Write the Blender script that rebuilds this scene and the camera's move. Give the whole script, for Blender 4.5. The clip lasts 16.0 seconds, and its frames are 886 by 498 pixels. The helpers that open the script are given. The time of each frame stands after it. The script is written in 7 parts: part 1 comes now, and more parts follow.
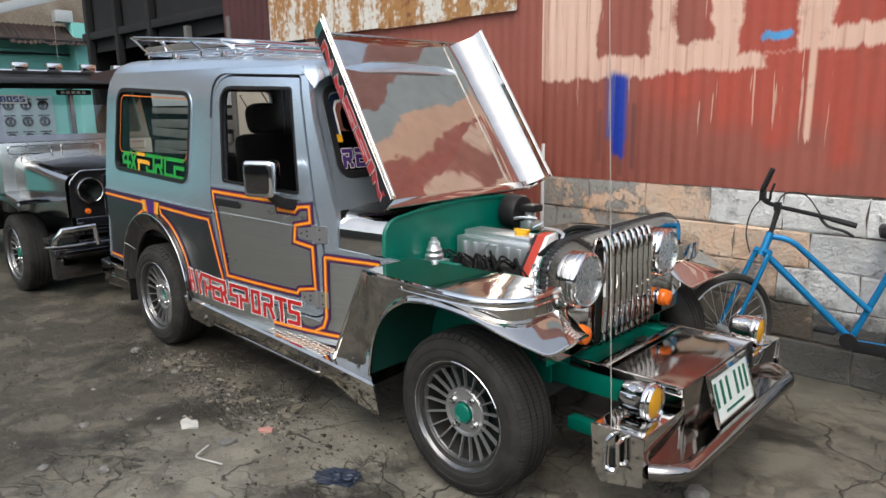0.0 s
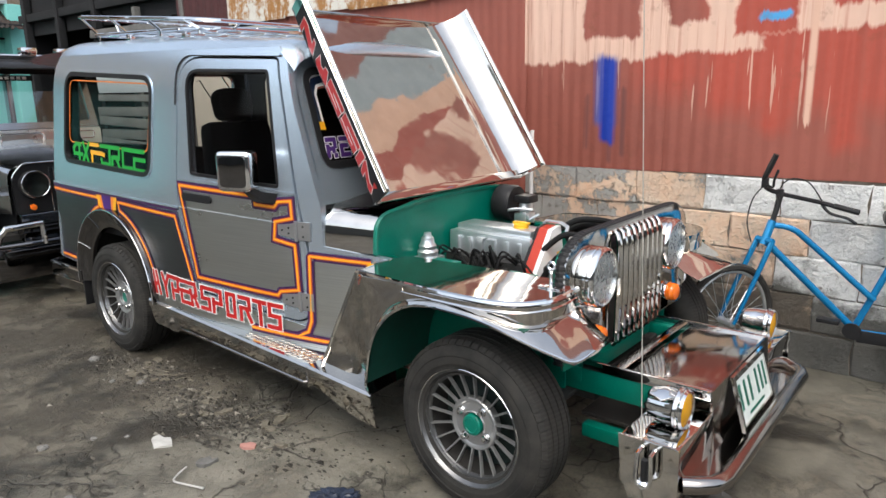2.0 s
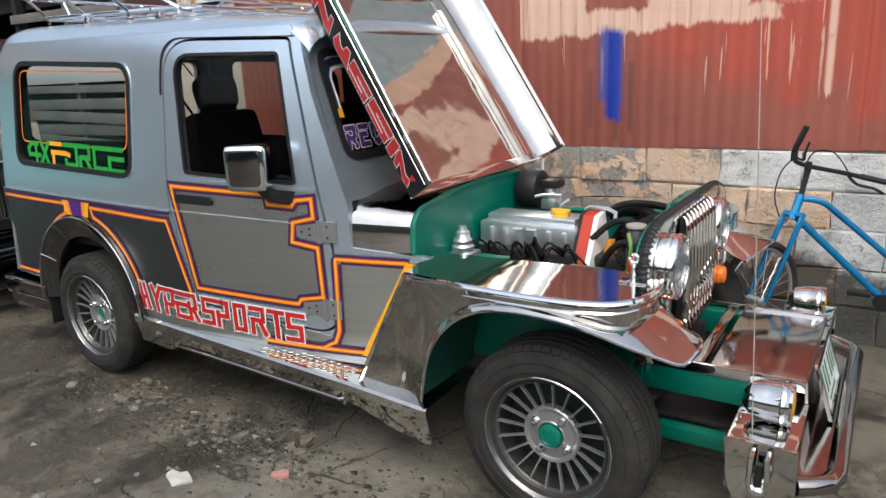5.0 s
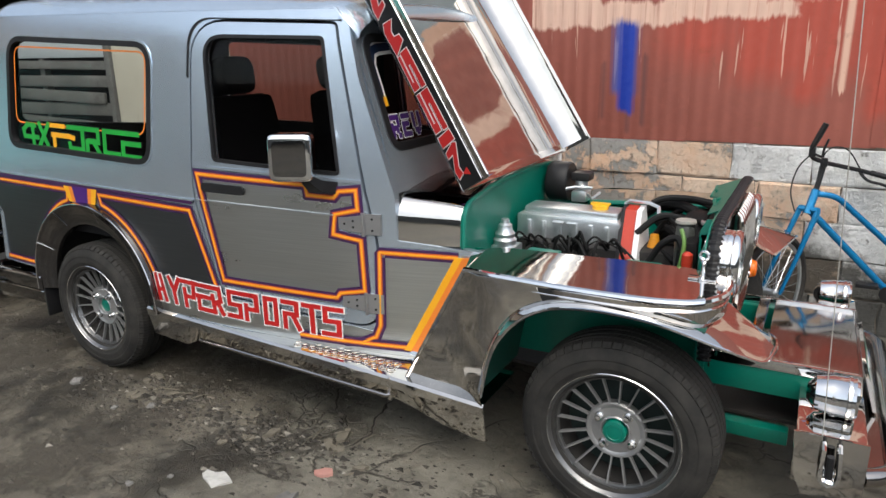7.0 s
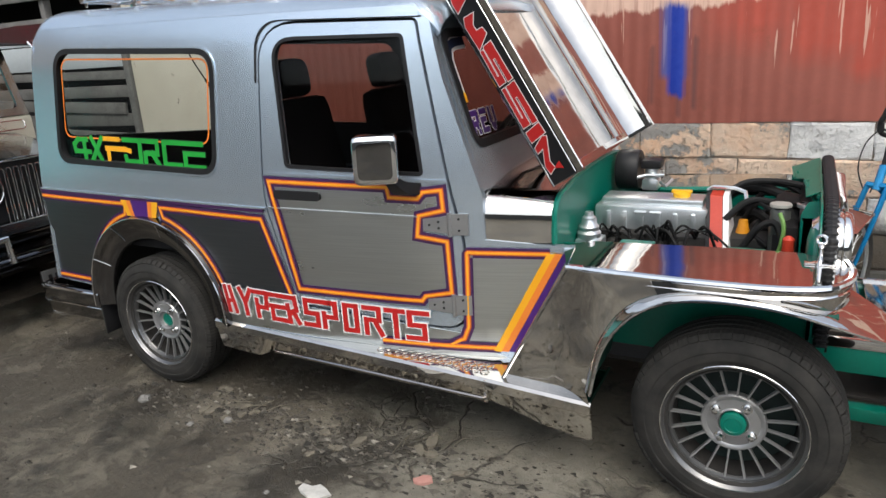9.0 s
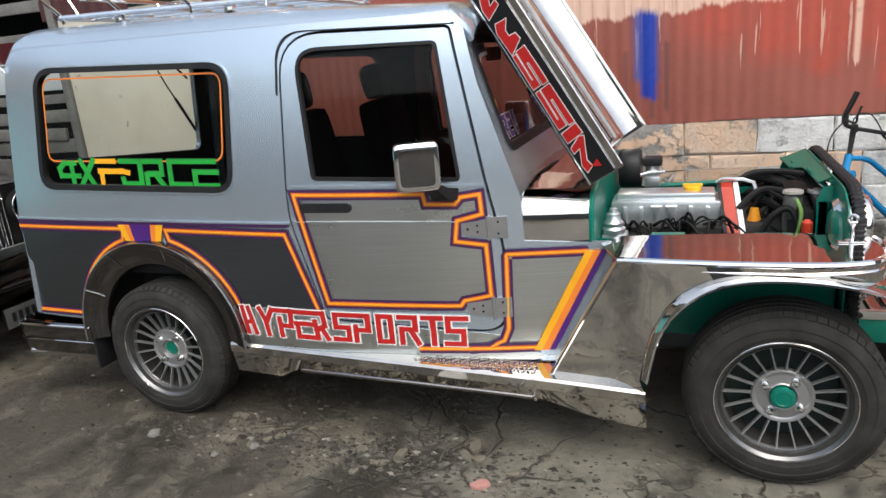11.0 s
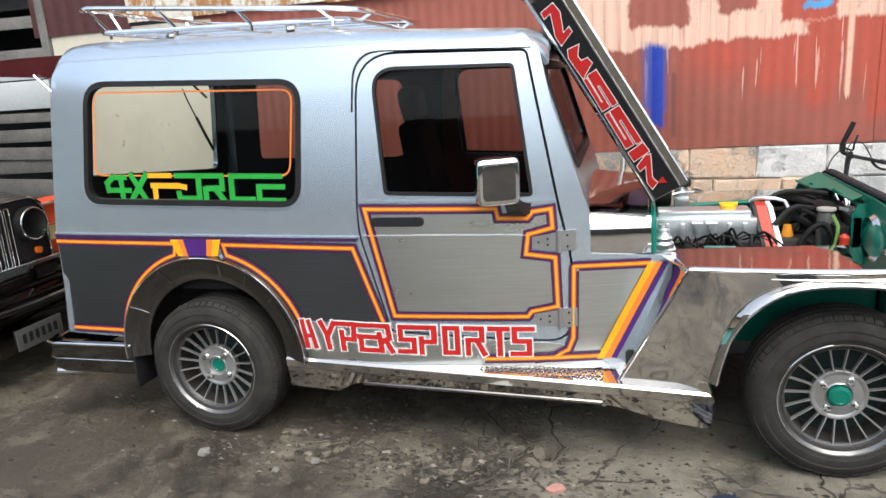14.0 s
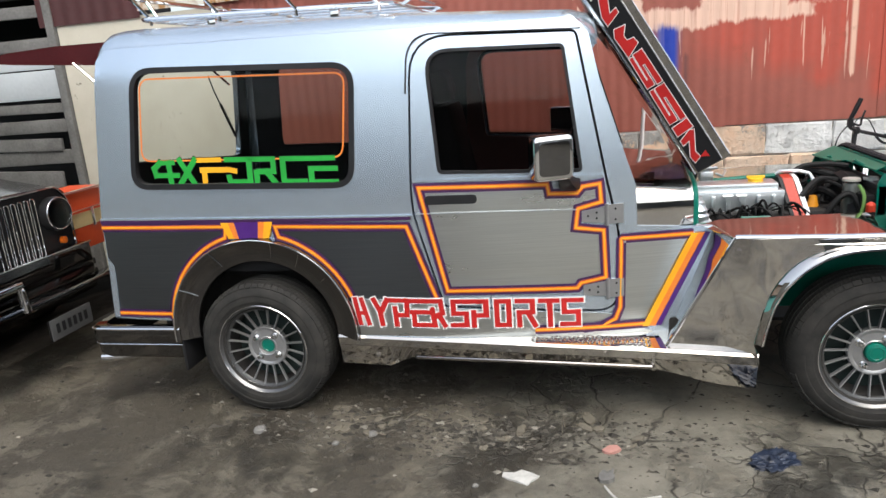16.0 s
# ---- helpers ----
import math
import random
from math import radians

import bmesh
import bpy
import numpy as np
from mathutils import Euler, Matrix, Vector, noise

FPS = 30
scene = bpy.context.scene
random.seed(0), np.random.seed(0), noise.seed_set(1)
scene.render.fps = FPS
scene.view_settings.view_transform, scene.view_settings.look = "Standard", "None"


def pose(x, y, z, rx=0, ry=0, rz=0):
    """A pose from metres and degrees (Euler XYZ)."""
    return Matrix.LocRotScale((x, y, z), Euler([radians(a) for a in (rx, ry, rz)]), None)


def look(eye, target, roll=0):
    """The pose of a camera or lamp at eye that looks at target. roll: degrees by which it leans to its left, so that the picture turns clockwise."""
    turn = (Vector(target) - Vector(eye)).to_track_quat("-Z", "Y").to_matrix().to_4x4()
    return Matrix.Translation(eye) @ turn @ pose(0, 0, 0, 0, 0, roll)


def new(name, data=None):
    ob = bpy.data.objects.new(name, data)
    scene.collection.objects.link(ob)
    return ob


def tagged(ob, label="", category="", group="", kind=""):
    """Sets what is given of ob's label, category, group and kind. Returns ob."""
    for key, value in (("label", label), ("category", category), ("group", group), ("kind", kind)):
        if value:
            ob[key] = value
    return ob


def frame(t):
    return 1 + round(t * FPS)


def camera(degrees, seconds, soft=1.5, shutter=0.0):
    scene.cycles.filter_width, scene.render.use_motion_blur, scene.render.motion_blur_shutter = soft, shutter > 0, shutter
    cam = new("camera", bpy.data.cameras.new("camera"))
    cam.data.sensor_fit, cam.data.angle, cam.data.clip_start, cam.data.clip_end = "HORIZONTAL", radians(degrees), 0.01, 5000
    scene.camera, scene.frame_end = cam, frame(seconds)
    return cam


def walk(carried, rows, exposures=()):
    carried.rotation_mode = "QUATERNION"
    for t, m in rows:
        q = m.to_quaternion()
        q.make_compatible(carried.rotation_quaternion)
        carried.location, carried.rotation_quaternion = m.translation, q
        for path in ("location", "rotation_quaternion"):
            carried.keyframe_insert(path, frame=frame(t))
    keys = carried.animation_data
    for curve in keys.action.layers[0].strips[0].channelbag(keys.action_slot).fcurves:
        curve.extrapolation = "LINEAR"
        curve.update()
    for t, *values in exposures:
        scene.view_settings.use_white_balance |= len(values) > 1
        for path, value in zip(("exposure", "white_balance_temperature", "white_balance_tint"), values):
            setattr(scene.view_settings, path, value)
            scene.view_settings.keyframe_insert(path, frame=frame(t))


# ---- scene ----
cam = camera(66.1, 16.0)
PATH = [
    (0, (4.174, -1.793, 1.461), (2.827, -0.373, 1.05), -0.7),
    (0.5, (4.141, -1.794, 1.451), (2.819, -0.352, 1.034), -0.8),
    (1, (4.064, -1.783, 1.448), (2.738, -0.348, 1.018), -1.3),
    (1.5, (3.936, -1.747, 1.46), (2.642, -0.293, 0.998), -0.5),
    (2, (3.882, -1.743, 1.452), (2.642, -0.24, 1.003), -0.9),
    (2.5, (3.863, -1.736, 1.45), (2.635, -0.233, 0.967), -1.0),
    (3, (3.811, -1.739, 1.45), (2.623, -0.208, 0.955), -0.7),
    (3.5, (3.659, -1.773, 1.452), (2.52, -0.211, 0.941), -1.4),
    (3.7, (3.606, -1.792, 1.445), (2.472, -0.225, 0.938), -2.0),
    (5.8, (3.276, -1.799, 1.49), (2.224, -0.181, 0.966), -2.5),
    (6, (3.246, -1.809, 1.499), (2.174, -0.221, 0.924), -2.2),
    (6.5, (3.145, -1.865, 1.507), (2.141, -0.244, 0.902), -2.3),
    (7, (3.022, -1.952, 1.496), (2.092, -0.271, 0.939), -1.0),
    (7.5, (2.929, -2.012, 1.496), (2.084, -0.306, 0.882), -2.8),
    (8, (2.864, -2.046, 1.503), (1.97, -0.348, 0.941), -2.7),
    (8.5, (2.762, -2.055, 1.504), (1.839, -0.378, 0.924), -2.7),
    (9, (2.684, -2.058, 1.515), (1.77, -0.375, 0.937), -3.8),
    (9.5, (2.61, -2.111, 1.513), (1.787, -0.368, 0.979), -2.2),
    (10, (2.467, -2.204, 1.521), (1.74, -0.424, 0.972), -4.8),
    (10.2, (2.421, -2.227, 1.513), (1.687, -0.453, 0.953), -4.4),
    (12.3, (2.025, -2.377, 1.511), (1.481, -0.533, 0.962), -5.8),
    (12.5, (1.986, -2.42, 1.511), (1.459, -0.573, 0.951), -5.3),
    (13, (1.918, -2.502, 1.508), (1.383, -0.651, 0.974), -5.0),
    (13.5, (1.862, -2.536, 1.506), (1.322, -0.68, 0.992), -2.4),
    (14, (1.794, -2.521, 1.511), (1.286, -0.647, 1.031), -3.8),
    (14.5, (1.721, -2.539, 1.51), (1.243, -0.651, 1.058), -3.8),
    (15, (1.648, -2.558, 1.499), (1.214, -0.66, 1.044), -3.1),
    (15.5, (1.56, -2.632, 1.518), (1.122, -0.741, 1.034), -4.6),
    (16, (1.494, -2.698, 1.506), (1.066, -0.814, 0.99), -4.6),
]
EXPOSURES = [(0.0, 0.44), (2.5, 0.68), (3.5, 0.65), (6.0, 0.43), (8.0, 0.46), (10.0, 0.49), (12.5, 0.78), (14.5, 0.92), (16.0, 0.74)]
walk(cam, [(t, look(eye, target, roll)) for t, eye, target, roll in PATH], EXPOSURES)

# ---- world, sun, exposure ----
world = bpy.data.worlds.new("world")
scene.world = world
world.use_nodes = True
wn, wl = world.node_tree.nodes, world.node_tree.links
sky = wn.new("ShaderNodeTexSky")
sky.sky_type, sky.sun_disc = "NISHITA", False
sky.sun_elevation, sky.sun_rotation = radians(58), radians(150)
sky.air_density, sky.dust_density, sky.ozone_density = 1.0, 4.0, 1.0
pale = wn.new("ShaderNodeHueSaturation")
pale.inputs["Saturation"].default_value = 0.6
wl.new(sky.outputs[0], pale.inputs["Color"])
wl.new(pale.outputs[0], wn["Background"].inputs[0])
wn["Background"].inputs[1].default_value = 0.2
sun = new("sun", bpy.data.lights.new("sun", "SUN"))
sun.data.energy, sun.data.angle, sun.data.color = 0.45, radians(45), (1.0, 0.96, 0.9)
sun.matrix_world = look((3.0, -5.2, 9.6), (0, 0, 0))
scene.view_settings.use_white_balance = True
scene.view_settings.white_balance_temperature, scene.view_settings.white_balance_tint = 6500, 7

# ---- materials ----


class Mat:
    """A node material that is built step by step."""

    def __init__(self, name):
        self.m = bpy.data.materials.new(name)
        self.m.use_nodes = True
        self.n, self.l = self.m.node_tree.nodes, self.m.node_tree.links
        self.p = self.n["Principled BSDF"]
        self.co = self.n.new("ShaderNodeTexCoord").outputs["Object"]

    def put(self, socket, value):
        s = self.p.inputs[socket]
        if isinstance(value, bpy.types.NodeSocket):
            self.l.new(value, s)
        else:
            s.default_value = (*value, 1) if isinstance(value, tuple) and len(value) == 3 else value
        return self

    def scaled(self, sx, sy, sz):
        n = self.n.new("ShaderNodeMapping")
        n.inputs["Scale"].default_value = (sx, sy, sz)
        self.l.new(self.co, n.inputs[0])
        return n.outputs[0]

    def noise(self, scale, detail=4.0, rough=0.55, vec=None, distort=0.0):
        n = self.n.new("ShaderNodeTexNoise")
        n.inputs["Scale"].default_value, n.inputs["Detail"].default_value = scale, detail
        n.inputs["Roughness"].default_value, n.inputs["Distortion"].default_value = rough, distort
        self.l.new(vec or self.co, n.inputs["Vector"])
        return n.outputs[0]

    def voronoi(self, scale, feature="F1", vec=None):
        n = self.n.new("ShaderNodeTexVoronoi")
        n.feature = feature
        n.inputs["Scale"].default_value = scale
        self.l.new(vec or self.co, n.inputs["Vector"])
        return n.outputs["Distance"]

    def ramp(self, fac, stops):
        n = self.n.new("ShaderNodeValToRGB")
        e = n.color_ramp.elements
        while len(e) < len(stops):
            e.new(0.5)
        for k, (pos, c) in zip(e, stops):
            k.position = pos
            k.color = (c, c, c, 1) if isinstance(c, (int, float)) else (*c, 1)
        self.l.new(fac, n.inputs[0])
        return n.outputs[0]

    def mix(self, fac, a, b, kind="MIX"):
        n = self.n.new("ShaderNodeMix")
        n.data_type, n.blend_type = "RGBA", kind
        for sock, v in ((n.inputs[0], fac), (n.inputs[6], a), (n.inputs[7], b)):
            if isinstance(v, bpy.types.NodeSocket):
                self.l.new(v, sock)
            else:
                sock.default_value = v if isinstance(v, (int, float)) else (*v, 1)
        return n.outputs[2]

    def math(self, op, a, b=0.0, clamp=False):
        n = self.n.new("ShaderNodeMath")
        n.operation, n.use_clamp = op, clamp
        for sock, v in ((n.inputs[0], a), (n.inputs[1], b)):
            if isinstance(v, bpy.types.NodeSocket):
                self.l.new(v, sock)
            else:
                sock.default_value = v
        return n.outputs[0]

    def xyz(self):
        n = self.n.new("ShaderNodeSeparateXYZ")
        self.l.new(self.co, n.inputs[0])
        return n.outputs

    def random(self):
        return self.n.new("ShaderNodeObjectInfo").outputs["Random"]

    def island(self):
        return self.n.new("ShaderNodeNewGeometry").outputs["Random Per Island"]

    def bump(self, height, strength=0.3, distance=0.01):
        n = self.n.new("ShaderNodeBump")
        n.inputs["Strength"].default_value, n.inputs["Distance"].default_value = strength, distance
        self.l.new(height, n.inputs["Height"])
        self.l.new(n.outputs[0], self.p.inputs["Normal"])
        return self


def plain(name, c1, c2, rough=0.5, metal=0.0, s1=3.0, s2=60.0, bump=0.1, rv=0.12, dist=0.004):
    """Two colours mixed at two scales, with grain in gloss and relief."""
    k = Mat(name)
    big, fine = k.noise(s1, 5), k.noise(s2, 4)
    f = k.math("MULTIPLY_ADD", fine, 0.45)
    k.n[f.node.name].inputs[2].default_value = -0.1
    f = k.math("ADD", f, k.math("MULTIPLY", big, 0.75), True)
    k.put("Base Color", k.mix(k.ramp(f, ((0.3, 0.0), (0.75, 1.0))), c1, c2))
    k.put("Roughness", k.math("MULTIPLY_ADD", fine, rv, True))
    k.n[k.p.inputs["Roughness"].links[0].from_node.name].inputs[2].default_value = rough - rv / 2
    k.put("Metallic", metal)
    if bump:
        k.bump(fine, bump, dist)
    return k.m


def steel(name, base, rough, wave=0.02, streak=0.0):
    """Polished sheet: long soft waves in the surface, faint smears and scratches."""
    k = Mat(name)
    big, fine = k.noise(4.0, 2), k.noise(90, 3, vec=k.scaled(1, 1, 8) if streak else None)
    k.put("Base Color", k.mix(k.ramp(k.noise(9, 5), ((0.35, 0.0), (0.8, 1.0))), base, tuple(v * 0.82 for v in base)))
    k.put("Metallic", 1.0)
    k.put("Roughness", k.ramp(k.noise(7, 6), ((0.3, rough), (0.75, rough * 1.25 + 0.02))))
    h = k.math("ADD", k.math("MULTIPLY", big, 1.0), k.math("MULTIPLY", fine, streak))
    k.bump(h, wave, 0.05)
    return k.m


def brushed(name, base, rough):
    """Sheet with a fine grain along its length and soft smears in the gloss."""
    k = Mat(name)
    grain, smear = k.noise(1.0, 4, 0.6, vec=k.scaled(3, 3, 260)), k.noise(2.2, 5, 0.6, vec=k.scaled(1, 1, 2.2))
    k.put("Base Color", k.mix(k.ramp(grain, ((0.3, 0.0), (0.7, 1.0))), tuple(v * 0.90 for v in base), tuple(min(1, v * 1.06) for v in base)))
    k.put("Metallic", 1.0)
    k.put("Roughness", k.ramp(smear, ((0.35, rough - 0.04), (0.7, rough + 0.06))))
    k.bump(grain, 0.06, 0.001)
    return k.m


CHROME = steel("mirror_steel", (0.66, 0.635, 0.60), 0.035, 0.04)
# darkened copy of mirror steel: dark reflections are put into its colour
DARKENED_MIRROR = steel("mirror_steel_darkened", (0.20, 0.195, 0.195), 0.04, 0.05)
# slightly grimy mirror steel; darker reflections are also put into its colour
DIMMED_MIRROR = steel("dimmed_grimy_mirror_steel", (0.38, 0.355, 0.335), 0.09, 0.05)
CHROME2 = steel("bright_chrome", (0.82, 0.82, 0.82), 0.03, 0.0)
BRUSHED = brushed("brushed_steel", (0.69, 0.71, 0.685), 0.30)
# same brushed steel, darkened: the dark ground it reflects is in the colour
BRUSHED_DARKENED = brushed("brushed_steel_darkened", (0.165, 0.178, 0.190), 0.33)
SILVER = plain("silver_paint", (0.52, 0.60, 0.685), (0.58, 0.665, 0.745), 0.25, 0.80, 1.5, 40, 0.0, 0.05)
GREEN = plain("green_paint", (0.0, 0.125, 0.085), (0.0, 0.16, 0.11), 0.32, 0.0, 6, 90, 0.06)
RUBBER = plain("tyre_rubber", (0.022, 0.021, 0.02), (0.06, 0.055, 0.05), 0.8, 0.0, 7, 120, 0.3)
BLACK = plain("black_plastic", (0.012, 0.012, 0.013), (0.022, 0.022, 0.023), 0.42, 0.0, 8, 150, 0.08)
BLACK_VINYL = plain("black_vinyl", (0.008, 0.008, 0.009), (0.015, 0.015, 0.016), 0.5, 0.0, 8, 150, 0.1)
# darker copy of the green paint, for the shade inside the wheel housings
SHADED_GREEN = plain("shaded_housing_green", (0.006, 0.040, 0.029), (0.003, 0.085, 0.060), 0.6, 0.0, 5, 60, 0.2)
# blacker than plain rubber: the engine bay's deep shade is in the colour
SHADED_RUBBER = plain("shaded_black_rubber", (0.004, 0.004, 0.004), (0.011, 0.011, 0.011), 0.62, 0.0, 8, 120, 0.1)
UNDER = plain("underbody_black", (0.012, 0.011, 0.010), (0.03, 0.027, 0.024), 0.75, 0.0, 5, 60, 0.3)
ALLOY = plain("grey_alloy", (0.30, 0.30, 0.30), (0.37, 0.37, 0.365), 0.34, 0.65, 5, 30, 0.0)
ALLOY_LIP = plain("polished_rim_lip", (0.16, 0.16, 0.16), (0.22, 0.22, 0.22), 0.36, 0.95, 5, 40, 0.0)
CAST = plain("cast_aluminium", (0.62, 0.66, 0.68), (0.76, 0.79, 0.80), 0.30, 0.85, 14, 160, 0.12)
RED_D = plain("red_decal", (0.40, 0.012, 0.012), (0.50, 0.018, 0.016), 0.35, 0, 8, 90, 0.02)
WHITE_D = plain("white_decal", (0.72, 0.71, 0.69), (0.82, 0.81, 0.8), 0.35, 0, 8, 90, 0.02)
ORANGE_D = plain("orange_decal", (0.74, 0.19, 0.025), (0.80, 0.24, 0.04), 0.35, 0, 8, 90, 0.02)
RUST_D = plain("rust_red_decal", (0.42, 0.075, 0.012), (0.50, 0.10, 0.02), 0.35, 0, 8, 90, 0.02)
YELLOW_D = plain("yellow_decal", (0.80, 0.36, 0.01), (0.85, 0.42, 0.02), 0.35, 0, 8, 90, 0.02)
PURPLE_D = plain("purple_decal", (0.055, 0.012, 0.14), (0.08, 0.02, 0.19), 0.35, 0, 8, 90, 0.02)
DUSK_D = plain("dusk_purple_decal", (0.040, 0.012, 0.055), (0.055, 0.017, 0.08), 0.35, 0, 8, 90, 0.02)
GREEN_D = plain("green_decal", (0.012, 0.27, 0.03), (0.02, 0.36, 0.045), 0.4, 0, 8, 90, 0.02)
BLUE_D = plain("blue_decal", (0.01, 0.06, 0.22), (0.03, 0.12, 0.34), 0.35, 0, 8, 90, 0.02)
RED_P = plain("red_paint", (0.52, 0.035, 0.015), (0.62, 0.06, 0.03), 0.4, 0, 8, 90, 0.05)
YELLOW_P = plain("yellow_plastic", (0.70, 0.36, 0.01), (0.8, 0.45, 0.02), 0.4, 0, 8, 90, 0.05)
SEAT = plain("black_seat_cloth", (0.010, 0.010, 0.011), (0.022, 0.022, 0.023), 0.85, 0, 8, 220, 0.3)


for m in (BLACK, BLACK_VINYL, SEAT, RUBBER, SHADED_RUBBER):
    m.node_tree.nodes["Principled BSDF"].inputs["Specular IOR Level"].default_value = 0.22


def pane(name, tint, gloss=0.10):
    """Thin flat glass: mostly see-through, with a faint sheen."""
    k = Mat(name)
    t, g, m = (k.n.new("ShaderNodeBsdf" + s) for s in ("Transparent", "Glossy", "Transparent"))
    t.inputs[0].default_value = (*tint, 1)
    g.inputs["Roughness"].default_value = 0.02
    lw = k.n.new("ShaderNodeLayerWeight")
    lw.inputs[0].default_value = 0.5
    f = k.math("POWER", lw.outputs["Facing"], 4.0)
    f = k.math("ADD", k.math("MULTIPLY", f, 0.4), gloss * 0.15, True)
    mx = k.n.new("ShaderNodeMixShader")
    k.l.new(f, mx.inputs[0])
    k.l.new(t.outputs[0], mx.inputs[1])
    k.l.new(g.outputs[0], mx.inputs[2])
    k.l.new(mx.outputs[0], k.n["Material Output"].inputs[0])
    return k.m


GLASS = pane("clear_glass", (0.80, 0.84, 0.82))
TINT = pane("tinted_glass", (0.66, 0.64, 0.63))
REFLECT = plain("lamp_reflector", (0.62, 0.62, 0.62), (0.72, 0.72, 0.71), 0.28, 0.9, 9, 60, 0.05)
AMBER = plain("amber_lens", (0.75, 0.13, 0.01), (0.85, 0.2, 0.02), 0.18, 0, 20, 200, 0.1)
YELLOW_LENS = plain("yellow_lens", (0.52, 0.25, 0.012), (0.62, 0.32, 0.02), 0.15, 0, 20, 200, 0.1)

# ---- mesh helpers ----
from mathutils import geometry


def mesh_of(name, verts, faces, mat, angle=35):
    me = bpy.data.meshes.new(name)
    me.from_pydata([tuple(v) for v in verts], [], faces)
    me.validate()
    bm = bmesh.new()
    bm.from_mesh(me)
    bmesh.ops.recalc_face_normals(bm, faces=bm.faces)
    bm.to_mesh(me)
    bm.free()
    me.polygons.foreach_set("use_smooth", [True] * len(me.polygons))
    me.set_sharp_from_angle(angle=radians(angle))
    if mat:
        me.materials.append(mat)
    return me


class Geo:
    """Verts and faces that pile up into one mesh."""

    def __init__(self):
        self.v, self.f = [], []

    def add(self, verts, faces):
        n = len(self.v)
        self.v += [Vector(p) for p in verts]
        self.f += [tuple(i + n for i in f) for f in faces]
        return self

    def join(self, other, m=None):
        return self.add([m @ p for p in other.v] if m else other.v, other.f)

    def moved(self, m):
        self.v = [m @ p for p in self.v]
        return self


def part(name, geo, mat, parent=None, label="", loc=None, angle=35):
    """One mesh object under a thing or a part. geo: Geo in world places (or local ones, with loc), or a ready mesh."""
    me = mesh_of(name, geo.v, geo.f, mat, angle) if isinstance(geo, Geo) else geo
    ob = new(name, me)
    if loc is not None:
        ob.matrix_basis = loc if isinstance(loc, Matrix) else Matrix.Translation(loc)
    if parent:
        base = Matrix.Identity(4)
        o = parent
        while o:
            base = o.matrix_basis if not o.parent else base
            o = o.parent
        ob.parent = parent
        chain, o = Matrix.Identity(4), parent
        while o:
            chain = o.matrix_basis @ chain if not o.parent else o.matrix_parent_inverse @ o.matrix_basis @ chain
            o = o.parent
        ob.matrix_parent_inverse = chain.inverted()
    if label:
        tagged(ob, label)
    return ob


def thing(name, at, label, category, group="", kind=""):
    return tagged(new(name), label, category, group, kind) if at is None else placed(tagged(new(name), label, category, group, kind), at)


def placed(ob, at):
    ob.matrix_basis = at if isinstance(at, Matrix) else Matrix.Translation(at)
    return ob


def box(x0, x1, y0, y1, z0, z1, b=0.0):
    """A box with chamfered edges of width b."""
    g = Geo()
    bm = bmesh.new()
    bmesh.ops.create_cube(bm, size=1.0)
    for v in bm.verts:
        v.co = Vector(((x0 + x1) / 2 + v.co.x * (x1 - x0), (y0 + y1) / 2 + v.co.y * (y1 - y0), (z0 + z1) / 2 + v.co.z * (z1 - z0)))
    if b:
        bmesh.ops.bevel(bm, geom=bm.edges[:], offset=b, segments=2, profile=0.6, affect="EDGES")
    bm.verts.index_update()
    g.add([v.co.copy() for v in bm.verts], [tuple(v.index for v in f.verts) for f in bm.faces])
    bm.free()
    return g


def lathe(profile, n=32, m=None):
    """Profile of (r, h) turned about the local z axis."""
    g = Geo()
    vs, fs = [], []
    for r, h in profile:
        for i in range(n):
            a = 2 * math.pi * i / n
            vs.append((r * math.cos(a), r * math.sin(a), h))
    for j in range(len(profile) - 1):
        for i in range(n):
            k = (i + 1) % n
            fs.append((j * n + i, j * n + k, (j + 1) * n + k, (j + 1) * n + i))
    if profile[0][0] < 1e-6 or profile[0][0] > 0 and profile[0] != profile[-1]:
        fs.append(tuple(range(n))[::-1])
        fs.append(tuple((len(profile) - 1) * n + i for i in range(n)))
    g.add(vs, fs)
    return g.moved(m) if m else g


def tube(pts, r, n=8, closed=False, caps=True):
    """A round bar along points; r is one radius or one for each point."""
    pts = [Vector(p) for p in pts]
    rs = r if isinstance(r, (list, tuple)) else [r] * len(pts)
    vs, fs, side = [], [], None
    for i, p in enumerate(pts):
        a = pts[i - 1] if i or closed else p
        b = pts[(i + 1) % len(pts)] if i < len(pts) - 1 or closed else p
        d = (b - a).normalized()
        if side is None:
            side = d.orthogonal().normalized()
        side = (side - d * side.dot(d)).normalized()
        up = d.cross(side)
        vs += [p + (side * math.cos(2 * math.pi * k / n) + up * math.sin(2 * math.pi * k / n)) * rs[i] for k in range(n)]
    m = len(pts)
    for i in range(m if closed else m - 1):
        j = (i + 1) % m
        fs += [(i * n + k, i * n + (k + 1) % n, j * n + (k + 1) % n, j * n + k) for k in range(n)]
    if not closed and caps:
        fs += [tuple(range(n))[::-1], tuple((m - 1) * n + k for k in range(n))]
    return Geo().add(vs, fs)


def loft(sections, caps=False, closed=False):
    """Skin over rows of equally many points."""
    n = len(sections[0])
    vs = [p for s in sections for p in s]
    fs = []
    for j in range(len(sections) - 1):
        for i in range(n if closed else n - 1):
            k = (i + 1) % n
            fs.append((j * n + i, j * n + k, (j + 1) * n + k, (j + 1) * n + i))
    if caps:
        fs += [tuple(range(n))[::-1], tuple((len(sections) - 1) * n + i for i in range(n))]
    return Geo().add(vs, fs)


